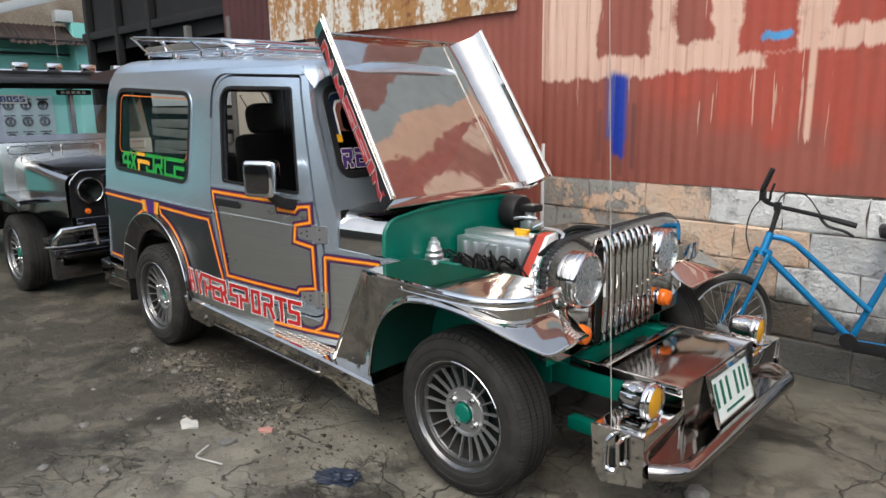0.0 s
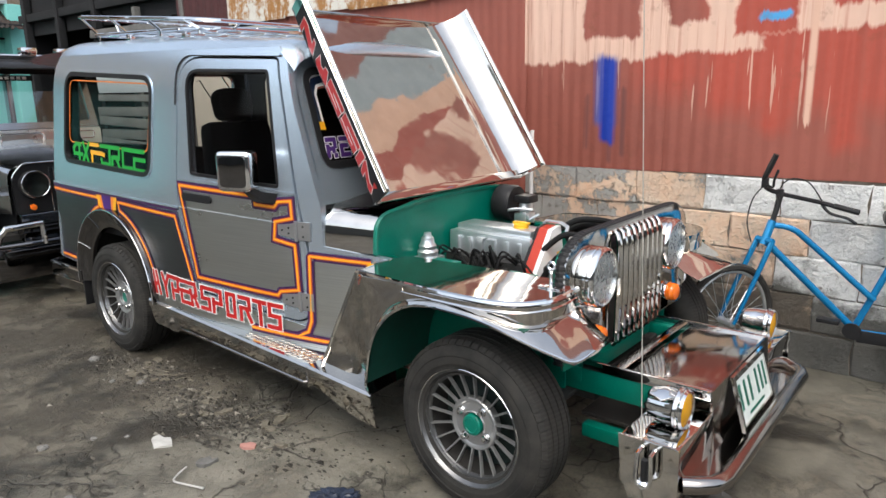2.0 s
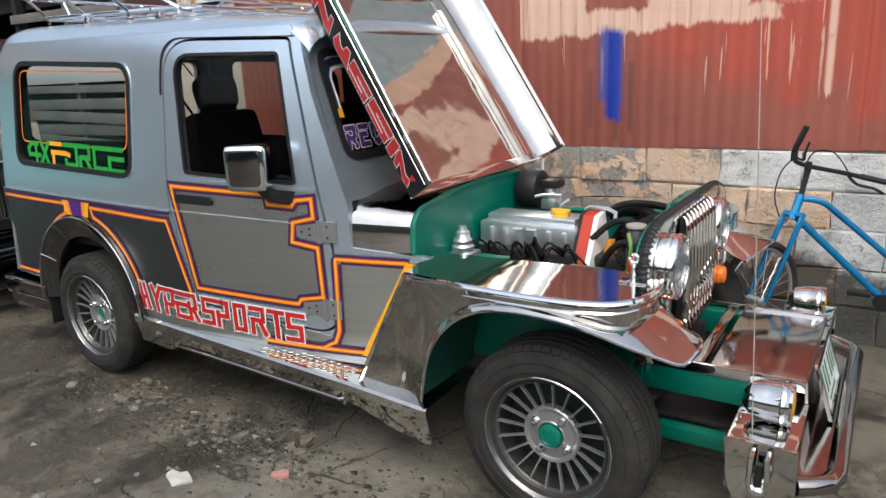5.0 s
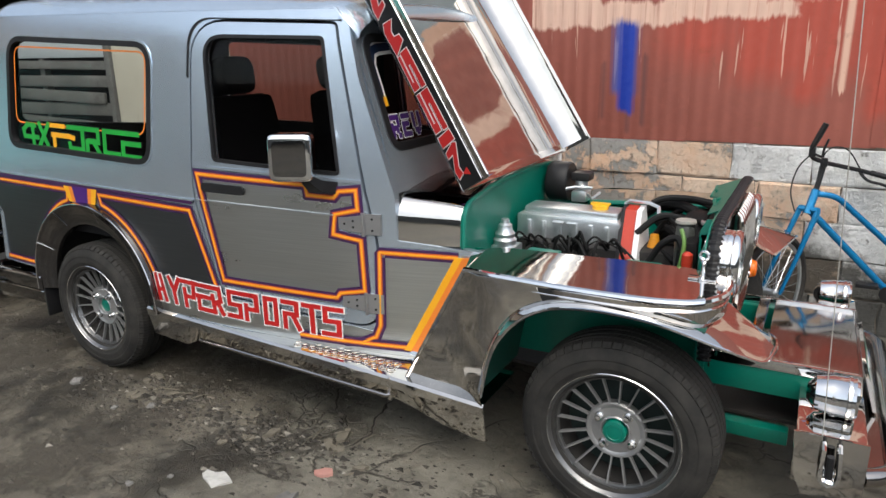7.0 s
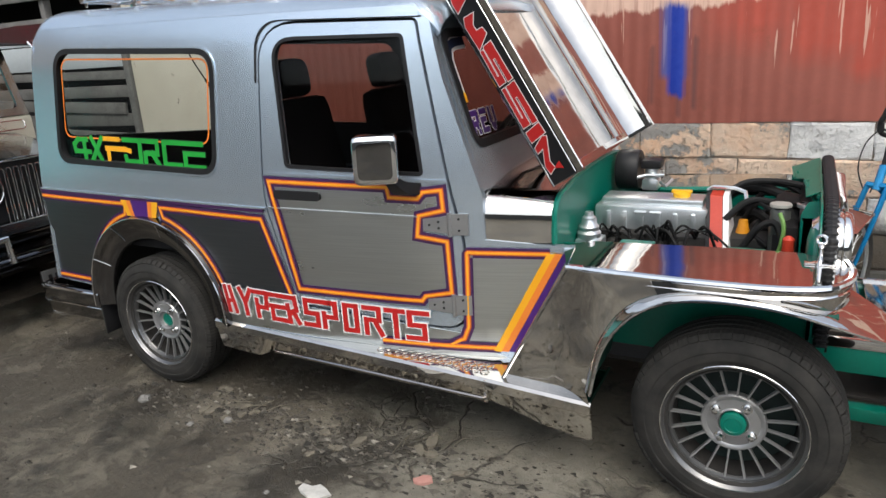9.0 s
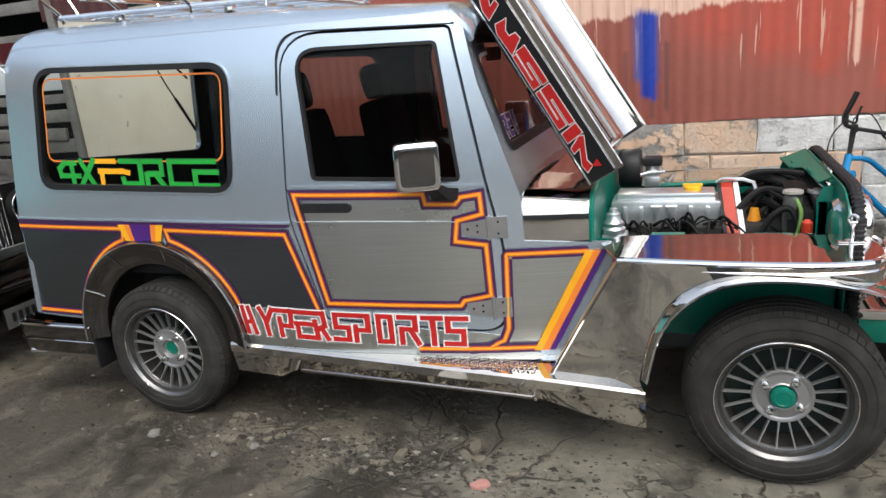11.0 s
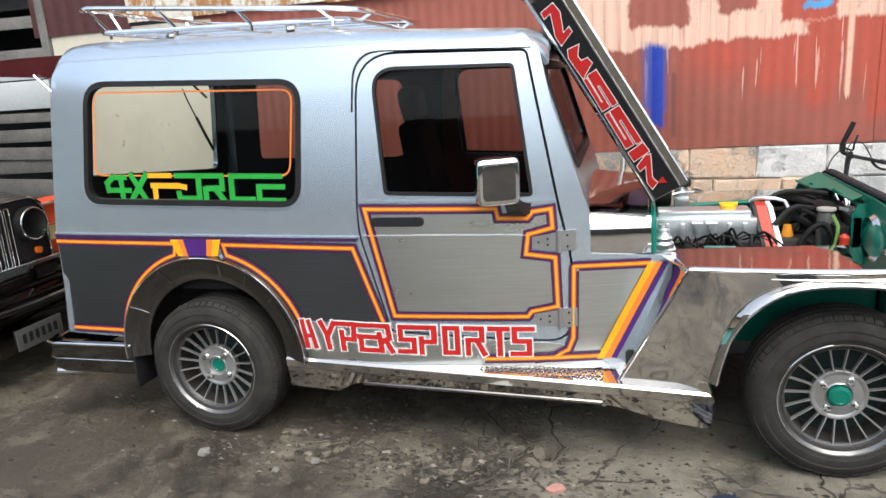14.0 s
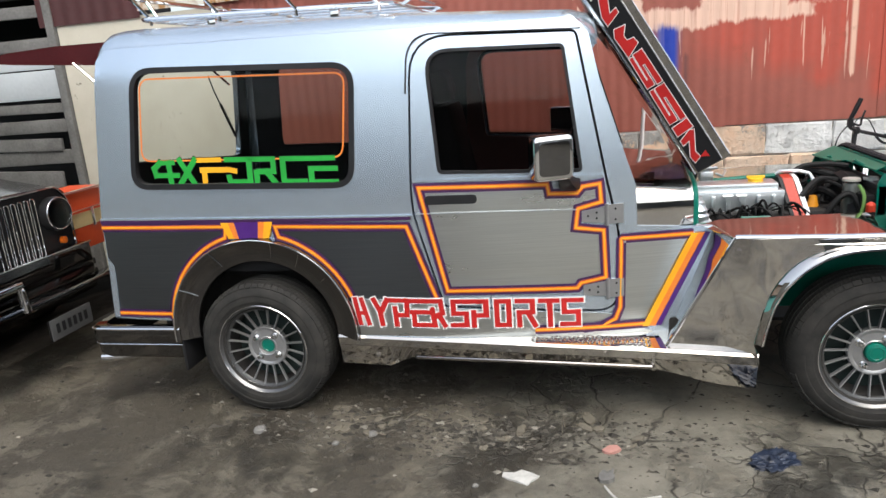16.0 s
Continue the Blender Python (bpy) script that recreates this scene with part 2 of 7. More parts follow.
def shell(sections, thick):
    """A lofted skin given a thickness along its own normals."""
    g = loft(sections)
    me = bpy.data.meshes.new("shell")
    me.from_pydata([tuple(v) for v in g.v], [], g.f)
    bm = bmesh.new()
    bm.from_mesh(me)
    bpy.data.meshes.remove(me)
    bmesh.ops.recalc_face_normals(bm, faces=bm.faces)
    bmesh.ops.solidify(bm, geom=bm.faces[:], thickness=thick)
    bm.verts.index_update()
    out = Geo().add([v.co.copy() for v in bm.verts], [tuple(v.index for v in f.verts) for f in bm.faces])
    bm.free()
    return out


def rounded(pts, r, n=5):
    """A closed outline with its corners rounded; r: one radius, or one for each corner."""
    out = []
    m = len(pts)
    for i in range(m):
        p, a, b = Vector(pts[i]), Vector(pts[i - 1]), Vector(pts[(i + 1) % m])
        rr = r[i] if isinstance(r, (list, tuple)) else r
        if rr <= 0:
            out.append(tuple(p))
            continue
        u, v = (a - p), (b - p)
        d = min(rr, u.length * 0.49, v.length * 0.49)
        s, e = p + u.normalized() * d, p + v.normalized() * d
        for k in range(n + 1):
            t = k / n
            out.append(tuple(s * (1 - t) ** 2 + p * 2 * t * (1 - t) + e * t * t))
    return out


def inset(pts, d):
    """A closed outline moved inwards by d (outwards: minus)."""
    area = sum(pts[i - 1][0] * pts[i][1] - pts[i][0] * pts[i - 1][1] for i in range(len(pts)))
    s = 1 if area > 0 else -1
    out = []
    for i in range(len(pts)):
        p, a, b = Vector(pts[i]), Vector(pts[i - 1]), Vector(pts[(i + 1) % len(pts)])
        u, v = (p - a).normalized(), (b - p).normalized()
        n1, n2 = Vector((-u.y, u.x)) * s, Vector((-v.y, v.x)) * s
        w = (n1 + n2)
        w = w / max(0.3, w.length_squared) * 2
        out.append(tuple(p + w * d))
    return out


def sheet(outline, holes, f, thick, step=0.12):
    """A plate cut from an outline with holes in (u, v), bent onto f(u, v, depth), with that thickness."""
    def dense(loop):
        out = []
        for i in range(len(loop)):
            a, b = Vector(loop[i][:2]), Vector(loop[(i + 1) % len(loop)][:2])
            n = max(1, math.ceil((b - a).length / step - 0.01))
            out += [tuple(a.lerp(b, j / n)) for j in range(n)]
        return out

    if step:
        outline, holes = dense(outline), [dense(h) for h in holes]
    vs, es = [], []
    for loop in [outline, *holes]:
        n = len(vs)
        vs += [Vector(p[:2]) for p in loop]
        es += [(n + i, n + (i + 1) % len(loop)) for i in range(len(loop))]
    us, ws = [p[0] for p in outline], [p[1] for p in outline]
    if step:
        nu, nw = int((max(us) - min(us)) / step), int((max(ws) - min(ws)) / step)
        for i in range(1, nu + 1):
            for j in range(1, nw + 1):
                vs.append(Vector((min(us) + (i - 0.5 + 0.31 * (j % 2)) * step, min(ws) + (j - 0.5) * step)))
    v2, _, f2, *_ = geometry.delaunay_2d_cdt(vs, es, [], 0, 1e-6)

    def within(p, loop):
        odd = False
        for i in range(len(loop)):
            (x0, y0), (x1, y1) = loop[i - 1][:2], loop[i][:2]
            if (y0 > p[1]) != (y1 > p[1]) and p[0] < (x1 - x0) * (p[1] - y0) / (y1 - y0) + x0:
                odd = not odd
        return odd

    mids = [sum((v2[i] for i in t), Vector((0, 0))) / len(t) for t in f2]
    f2 = [t for t, c in zip(f2, mids) if within(c, outline) and not any(within(c, h) for h in holes)]
    n = len(v2)
    used = {}
    for t in f2:
        for k in range(len(t)):
            a, b = t[k], t[(k + 1) % len(t)]
            used[(a, b)] = 1
    rim = [(a, b) for a, b in used if (b, a) not in used]
    g = Geo()
    if thick is None:
        keep = sorted({i for t in f2 for i in t})
        at = {k: i for i, k in enumerate(keep)}
        return g.add([f(v2[k].x, v2[k].y, 0.0) for k in keep], [tuple(at[i] for i in t) for t in f2])
    fs = [tuple(t) for t in f2] + [tuple(i + n for i in t[::-1]) for t in f2] + [(b, a, a + n, b + n) for a, b in rim]
    keep = sorted({i for t in fs for i in t})
    at = {k: i for i, k in enumerate(keep)}
    allv = [f(p.x, p.y, 0.0) for p in v2] + [f(p.x, p.y, thick) for p in v2]
    return g.add([allv[k] for k in keep], [tuple(at[i] for i in t) for t in fs])


def strip(pts, w, closed=False):
    """Outline of a line of width w along points: the left rim, then the right rim back. Returns (outer, inner) when closed."""
    n = len(pts)
    L, R = [], []
    for i in range(n):
        p = Vector(pts[i])
        a = Vector(pts[i - 1]) if i or closed else p
        b = Vector(pts[(i + 1) % n]) if i < n - 1 or closed else p
        u = (p - a).normalized() if (p - a).length else (b - p).normalized()
        v = (b - p).normalized() if (b - p).length else u
        m = Vector((-u.y - v.y, u.x + v.x))
        m = m / max(0.6, m.length_squared) * 2
        L.append(tuple(p + m * w / 2))
        R.append(tuple(p - m * w / 2))
    return (L, R) if closed else L + R[::-1]


def arc(cx, cy, r, a0, a1, n=16, ry=None):
    return [(cx + r * math.cos(radians(a0 + (a1 - a0) * i / n)), cy + (ry or r) * math.sin(radians(a0 + (a1 - a0) * i / n))) for i in range(n + 1)]


def lerp(x, xs, ys):
    return float(np.interp(x, xs, ys))


def plates(rows, f, lift, cell, origin, lean=0.0, grow=0):
    """Block letters from rows of marks; each mark is a raised square cell. grow: widens the shapes by that many fifths of a cell."""
    k = 5
    h, w = len(rows), max(len(r) for r in rows)
    pad = grow + 1
    grid = np.zeros((h * k + 2 * pad, w * k + 2 * pad), bool)
    for j, r in enumerate(rows):
        for i, c in enumerate(r):
            if c == "#":
                grid[pad + j * k:pad + (j + 1) * k, pad + i * k:pad + (i + 1) * k] = True
    for _ in range(grow):
        g2 = grid.copy()
        g2[1:] |= grid[:-1]
        g2[:-1] |= grid[1:]
        g2[:, 1:] |= grid[:, :-1]
        g2[:, :-1] |= grid[:, 1:]
        grid = g2
    g, seen = Geo(), {}
    vs, fs = [], []
    cu, cv = (cell if isinstance(cell, tuple) else (cell, cell))

    def vert(i, j):
        if (i, j) not in seen:
            u, v = (i - pad) / k, h - (j - pad) / k
            seen[(i, j)] = len(vs)
            vs.append(f(origin[0] + u * cu + lean * v * cv, origin[1] + v * cv, lift))
        return seen[(i, j)]

    H, W = grid.shape
    for j in range(H):
        i = 0
        while i < W:
            if grid[j, i]:
                e = i
                while e + 1 < W and grid[j, e + 1] and e - i < 4:
                    e += 1
                fs.append((vert(i, j), vert(i, j + 1), vert(e + 1, j + 1), vert(e + 1, j)))
                i = e
            i += 1
    return g.add(vs, fs)

# ---- structure ----
WALL_Y = 2.09


def ground_material():
    """Worn concrete in patches, dark damp soil between them, fine broken cracks."""
    k = Mat("dirty_concrete")
    wob = k.n.new("ShaderNodeTexNoise")
    wob.inputs["Scale"].default_value, wob.inputs["Detail"].default_value = 2.2, 5
    k.l.new(k.co, wob.inputs["Vector"])
    vec = k.n.new("ShaderNodeMixRGB")
    vec.blend_type = "ADD"
    vec.inputs[0].default_value = 0.55
    k.l.new(k.co, vec.inputs[1])
    k.l.new(wob.outputs[1], vec.inputs[2])
    w = vec.outputs[0]
    X, Y, Z = k.xyz()
    big, mid, fine = k.noise(0.8, 7, 0.65), k.noise(4.2, 9, 0.72), k.noise(48, 6, 0.7)
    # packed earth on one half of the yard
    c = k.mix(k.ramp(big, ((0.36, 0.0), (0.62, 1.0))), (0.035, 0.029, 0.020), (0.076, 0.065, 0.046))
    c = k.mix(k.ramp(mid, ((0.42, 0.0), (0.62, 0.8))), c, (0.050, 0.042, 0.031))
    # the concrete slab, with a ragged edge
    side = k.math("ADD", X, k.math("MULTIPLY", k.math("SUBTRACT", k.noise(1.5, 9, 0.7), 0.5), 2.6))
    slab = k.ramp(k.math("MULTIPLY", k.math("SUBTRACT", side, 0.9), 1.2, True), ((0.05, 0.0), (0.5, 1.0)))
    crust = k.ramp(k.noise(2.9, 10, 0.75, vec=w), ((0.50, 0.0), (0.555, 1.0)))
    con = k.mix(k.ramp(mid, ((0.36, 0.0), (0.60, 1.0))), (0.072, 0.065, 0.050), (0.160, 0.149, 0.118))
    # a cleaner stretch of slab
    clean = k.ramp(k.math("MULTIPLY", side, 0.2), ((0.24, 0.0), (0.34, 1.0), (0.50, 1.0), (0.62, 0.0)))
    con = k.mix(k.math("MULTIPLY", clean, k.ramp(mid, ((0.40, 0.15), (0.56, 0.75)))), con, (0.238, 0.222, 0.178))
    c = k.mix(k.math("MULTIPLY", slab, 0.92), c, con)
    c = k.mix(k.math("MULTIPLY", crust, k.math("ADD", k.math("MULTIPLY", slab, 0.12), 0.42)), c, (0.176, 0.155, 0.117))
    damp = k.ramp(k.noise(1.25, 9, 0.74), ((0.52, 0.0), (0.60, 0.85)))
    c = k.mix(damp, c, (0.020, 0.017, 0.012))
    c = k.mix(k.ramp(fine, ((0.62, 0.0), (0.72, 0.5))), c, (0.196, 0.175, 0.139))
    c = k.mix(k.ramp(fine, ((0.28, 0.6), (0.38, 0.0))), c, (0.023, 0.019, 0.015))
    crack = k.ramp(k.voronoi(1.7, "DISTANCE_TO_EDGE", w), ((0.0, 1.0), (0.016, 0.0)))
    crack2 = k.ramp(k.voronoi(5.5, "DISTANCE_TO_EDGE", w), ((0.0, 0.9), (0.030, 0.0)))
    mask = k.ramp(k.noise(1.3, 4), ((0.46, 0.0), (0.56, 1.0)))
    broken = k.ramp(k.noise(2.3, 6, 0.6), ((0.44, 0.0), (0.52, 1.0)))
    crack = k.math("MULTIPLY", crack, broken)
    crack = k.math("MULTIPLY", k.math("ADD", crack, k.math("MULTIPLY", crack2, mask), True), k.math("ADD", slab, 0.2, True))
    c = k.mix(crack, c, (0.021, 0.017, 0.011))
    k.put("Base Color", c)
    k.put("Roughness", k.mix(damp, k.ramp(mid, ((0.35, 0.50), (0.65, 0.85))), (0.36, 0.36, 0.36)))
    h = k.math("ADD", k.math("MULTIPLY", mid, 1.1), k.math("MULTIPLY", fine, 0.45))
    h = k.math("ADD", h, k.math("MULTIPLY", crust, 0.25))
    h = k.math("SUBTRACT", h, k.math("MULTIPLY", crack, 0.5))
    k.bump(h, 0.8, 0.022)
    return k.m


def ground_height(x, y):
    n = noise.noise(Vector((x * 1.3, y * 1.3, 0))) * 0.010 + noise.noise(Vector((x * 5, y * 5, 3))) * 0.005
    if abs(y - 0.1) < 0.3 and min(abs(x), abs(x - 2.56)) < 0.3:
        n *= 0.2
    return n - 0.008


def ground():
    # fine near the car, coarse towards the horizon
    line = [-400, -60, -20, -10, -6] + [-4 + 0.07 * i for i in range(144)] + [7, 10, 20, 60, 400]
    liny = [-400, -60, -20, -8, -5, -3.5] + [-2.4 + 0.07 * i for i in range(68)] + [3, 5, 10, 30, 400]
    vs = [(x, y, ground_height(x, y) if -4 < x < 6 and -2.4 < y < 2.4 else -0.008) for x in line for y in liny]
    n = len(liny)
    fs = [(i * n + j, (i + 1) * n + j, (i + 1) * n + j + 1, i * n + j + 1) for i in range(len(line) - 1) for j in range(n - 1)]
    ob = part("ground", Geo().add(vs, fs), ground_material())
    tagged(ob, "cracked, dirt-stained concrete and earth yard", "ground", kind="structure")


ground()


def sheet_paint(name, base, pale):
    """Old painted corrugated iron, with a pale band, drips and rust."""
    k = Mat(name)
    X, Y, Z = k.xyz()
    big, fine = k.noise(1.6, 5), k.noise(24, 6)
    c = k.mix(k.ramp(big, ((0.35, 0.0), (0.65, 1.0))), base, tuple(v * 0.78 for v in base))
    c = k.mix(k.ramp(fine, ((0.45, 0.0), (0.8, 0.5))), c, (base[0] * 1.15, base[1] * 1.3, base[2] * 1.35))
    if pale:
        # ragged paint edges: wavering sideways, running downwards
        wx = k.math("ADD", X, k.math("MULTIPLY", k.math("SUBTRACT", k.noise(5.0, 5, 0.6), 0.5), 0.16))
        run = k.noise(1.0, 6, 0.72, vec=k.scaled(9, 1, 0.6))
        wz = k.math("ADD", Z, k.math("MULTIPLY", k.math("SUBTRACT", run, 0.5), 0.17))

        def patch(x0, x1, z0, z1, hard=45.0, px=wx, pz=wz):
            m = None
            for v, lim, sign in ((px, x0, 1), (px, x1, -1), (pz, z0, 1), (pz, z1, -1)):
                d = k.math("SUBTRACT", v, lim) if sign > 0 else k.math("SUBTRACT", lim, v)
                d = k.math("ADD", k.math("MULTIPLY", d, hard), 0.5, True)
                m = k.math("MULTIPLY", m, d) if m else d
            return m

        def any_of(parts):
            m = parts[0]
            for q_ in parts[1:]:
                m = k.math("MAXIMUM", m, q_)
            return m

        # fresh red rolled over the dull red, streaked
        fresh = any_of([patch(2.56, 7.0, 1.33, 3.4, 7.0), patch(2.86, 3.02, 1.22, 1.6, 12.0), patch(3.2, 3.34, 1.15, 1.6, 12.0), patch(2.2, 2.6, 1.42, 1.7, 5.0)])
        fresh = k.math("MULTIPLY", fresh, k.ramp(run, ((0.30, 0.45), (0.55, 1.0))))
        c = k.mix(fresh, c, (0.38, 0.064, 0.038))
        # the pale old coat, with red brushed back over parts of it
        pale_m = any_of([patch(1.36, 2.30, 1.615, 2.30, px=X), patch(2.2, 2.86, 1.64, 2.30), patch(2.84, 7.0, 1.72, 2.30)])
        back = any_of([patch(1.84, 2.20, 1.745, 2.6), patch(2.34, 2.56, 1.80, 2.6), patch(2.72, 3.0, 1.72, 2.6), patch(3.16, 3.55, 1.83, 2.6), patch(3.75, 4.1, 1.76, 2.6), patch(4.4, 4.9, 1.82, 2.6)])
        pale_m = k.math("MULTIPLY", pale_m, k.math("SUBTRACT", 1.0, back))
        thin = k.ramp(k.noise(1.0, 4, 0.6, vec=k.scaled(34, 1, 1.2)), ((0.34, 0.55), (0.48, 1.0)))
        pale_m = k.math("MULTIPLY", pale_m, thin)
        pale_m = k.math("MULTIPLY", pale_m, k.math("GREATER_THAN", X, 1.432))
        c = k.mix(pale_m, c, (0.66, 0.44, 0.34))
        # thin pale runs, and one long one
        drip = k.ramp(k.noise(1.0, 3, vec=k.scaled(30, 1, 1.6)), ((0.655, 0.0), (0.68, 1.0)))
        drip = k.math("MULTIPLY", drip, k.math("MULTIPLY", k.math("SUBTRACT", Z, 1.18, True), 5.0, True))
        drip = k.math("MULTIPLY", drip, k.math("GREATER_THAN", X, 1.5))
        long_run = patch(3.085, 3.118, 1.36, 2.0, 70.0, px=k.math("ADD", X, k.math("MULTIPLY", run, 0.03)), pz=k.math("ADD", Z, k.math("MULTIPLY", k.noise(1.0, 4, vec=k.scaled(60, 1, 2)), 0.16)))
        c = k.mix(k.math("ADD", k.math("MULTIPLY", drip, 0.75), long_run, True), c, (0.62, 0.39, 0.29))
        # a stroke of blue with dark runs beside it, and a small splash
        bw = k.math("ADD", X, k.math("MULTIPLY", k.math("SUBTRACT", k.noise(1, 4, vec=k.scaled(50, 1, 1.0)), 0.5), 0.05))
        dark_run = any_of([patch(1.865, 1.885, 1.10, 1.42, 40.0, px=bw), patch(2.10, 2.125, 1.06, 1.45, 40.0, px=bw), patch(2.02, 2.04, 1.03, 1.3, 40.0, px=bw)])
        c = k.mix(k.math("MULTIPLY", dark_run, 0.6), c, (0.06, 0.025, 0.03))
        c = k.mix(k.math("MULTIPLY", patch(1.925, 2.065, 1.24, 1.64, 22.0, px=bw), 0.8), c, (0.03, 0.08, 0.30))
        c = k.mix(patch(1.965, 2.055, 1.14, 1.63, 30.0, px=bw), c, (0.003, 0.030, 0.30))
        c = k.mix(patch(2.84, 2.97, 1.785, 1.825, 60.0), c, (0.06, 0.32, 0.62))
        # above, out of view: red, pale fringe, blue-grey, old red, painted for bonnet reflections
        s = k.math("SUBTRACT", Z, k.math("MULTIPLY", k.math("SUBTRACT", X, 2.3), 0.7))
        s = k.math("ADD", s, k.math("MULTIPLY", k.math("SUBTRACT", k.noise(3.0, 6, 0.6), 0.5), 0.7))
        up = k.math("GREATER_THAN", k.math("ADD", Z, k.math("MULTIPLY", k.noise(2.5, 6), 0.3)), 2.36)
        c = k.mix(up, c, (0.30, 0.062, 0.040))
        c = k.mix(k.math("MULTIPLY", up, k.math("GREATER_THAN", s, 2.32)), c, (0.56, 0.34, 0.24))
        c = k.mix(k.math("MULTIPLY", up, k.math("GREATER_THAN", s, 2.60)), c, (0.24, 0.28, 0.30))
        c = k.mix(k.math("GREATER_THAN", k.math("ADD", Z, k.math("MULTIPLY", s, 0.15)), 3.40), c, (0.19, 0.06, 0.048))
    rust = k.ramp(k.noise(7, 8, 0.7), ((0.60, 0.0), (0.72, 0.8)))
    c = k.mix(k.math("MULTIPLY", rust, 0.5), c, (0.16, 0.055, 0.025))
    k.put("Base Color", c).put("Roughness", k.ramp(fine, ((0.3, 0.5), (0.7, 0.75))))
    k.bump(fine, 0.12, 0.004)
    return k.m


def rusty_white():
    k = Mat("rusty_white_iron")
    streak = k.noise(1.0, 6, 0.65, vec=k.scaled(3.2, 1, 0.8))
    fine = k.noise(22, 7, 0.7)
    f = k.math("ADD", k.math("MULTIPLY", streak, 0.75), k.math("MULTIPLY", fine, 0.35))
    c = k.mix(k.ramp(f, ((0.50, 0.0), (0.56, 1.0))), (0.60, 0.58, 0.52), (0.33, 0.16, 0.05))
    c = k.mix(k.ramp(f, ((0.60, 0.0), (0.68, 1.0))), c, (0.12, 0.045, 0.018))
    k.put("Base Color", c).put("Roughness", 0.7).bump(fine, 0.2, 0.004)
    return k.m


RED_IRON = sheet_paint("red_painted_iron", (0.285, 0.080, 0.055), True)
MAROON = sheet_paint("maroon_painted_iron", (0.075, 0.022, 0.022), False)
WHITE_IRON = rusty_white()


def corrugated(x0, x1, z0, z1, y, wave=0.076, amp=0.0023, sag=0.0):
    n = max(2, int((x1 - x0) / wave * 8))
    rows = []
    for z in (z0, z0 + (z1 - z0) * 0.33, z0 + (z1 - z0) * 0.66, z1):
        rows.append([(x0 + (x1 - x0) * i / n, y + amp * math.cos(2 * math.pi * (x0 + (x1 - x0) * i / n) / wave), z) for i in range(n + 1)])
    return shell(rows, 0.0015)


north = tagged(new("wall_north"), "red corrugated iron on a low wall of concrete blocks", "wall", kind="structure")
edges = [-1.22, -0.42, 0.42, 1.20]
for a, b in zip(edges, edges[1:]):
    part("panel", corrugated(a, b + 0.03, 0.62, 2.25, WALL_Y + 0.004 * (edges.index(a) % 2)), RED_IRON, north)
part("panel", corrugated(1.20, 1.445, 0.55, 3.3, WALL_Y - 0.012), RED_IRON, north)
edges = [1.43, 2.33, 3.25, 4.15, 5.05, 6.0, 7.0]
for i, (a, b) in enumerate(zip(edges, edges[1:])):
    part("panel", corrugated(a, b + 0.03, 0.985 + 0.006 * (i % 3), 3.3, WALL_Y + 0.005 * (i % 2)), RED_IRON, north)
edges = [-1.75, -0.95, -0.15, 0.62, 1.215]
for i, (a, b) in enumerate(zip(edges, edges[1:])):
    part("panel", corrugated(a, b + 0.02, 2.075 + 0.012 * (i % 2), 3.3, WALL_Y - 0.03 - 0.004 * (i % 2)), WHITE_IRON, north, "pale rust-streaked corrugated sheet")
part("panel", corrugated(-2.62, -1.74, 2.03, 3.3, WALL_Y - 0.02, 0.12, 0.004), MAROON, north, "dark maroon ribbed metal sheet")


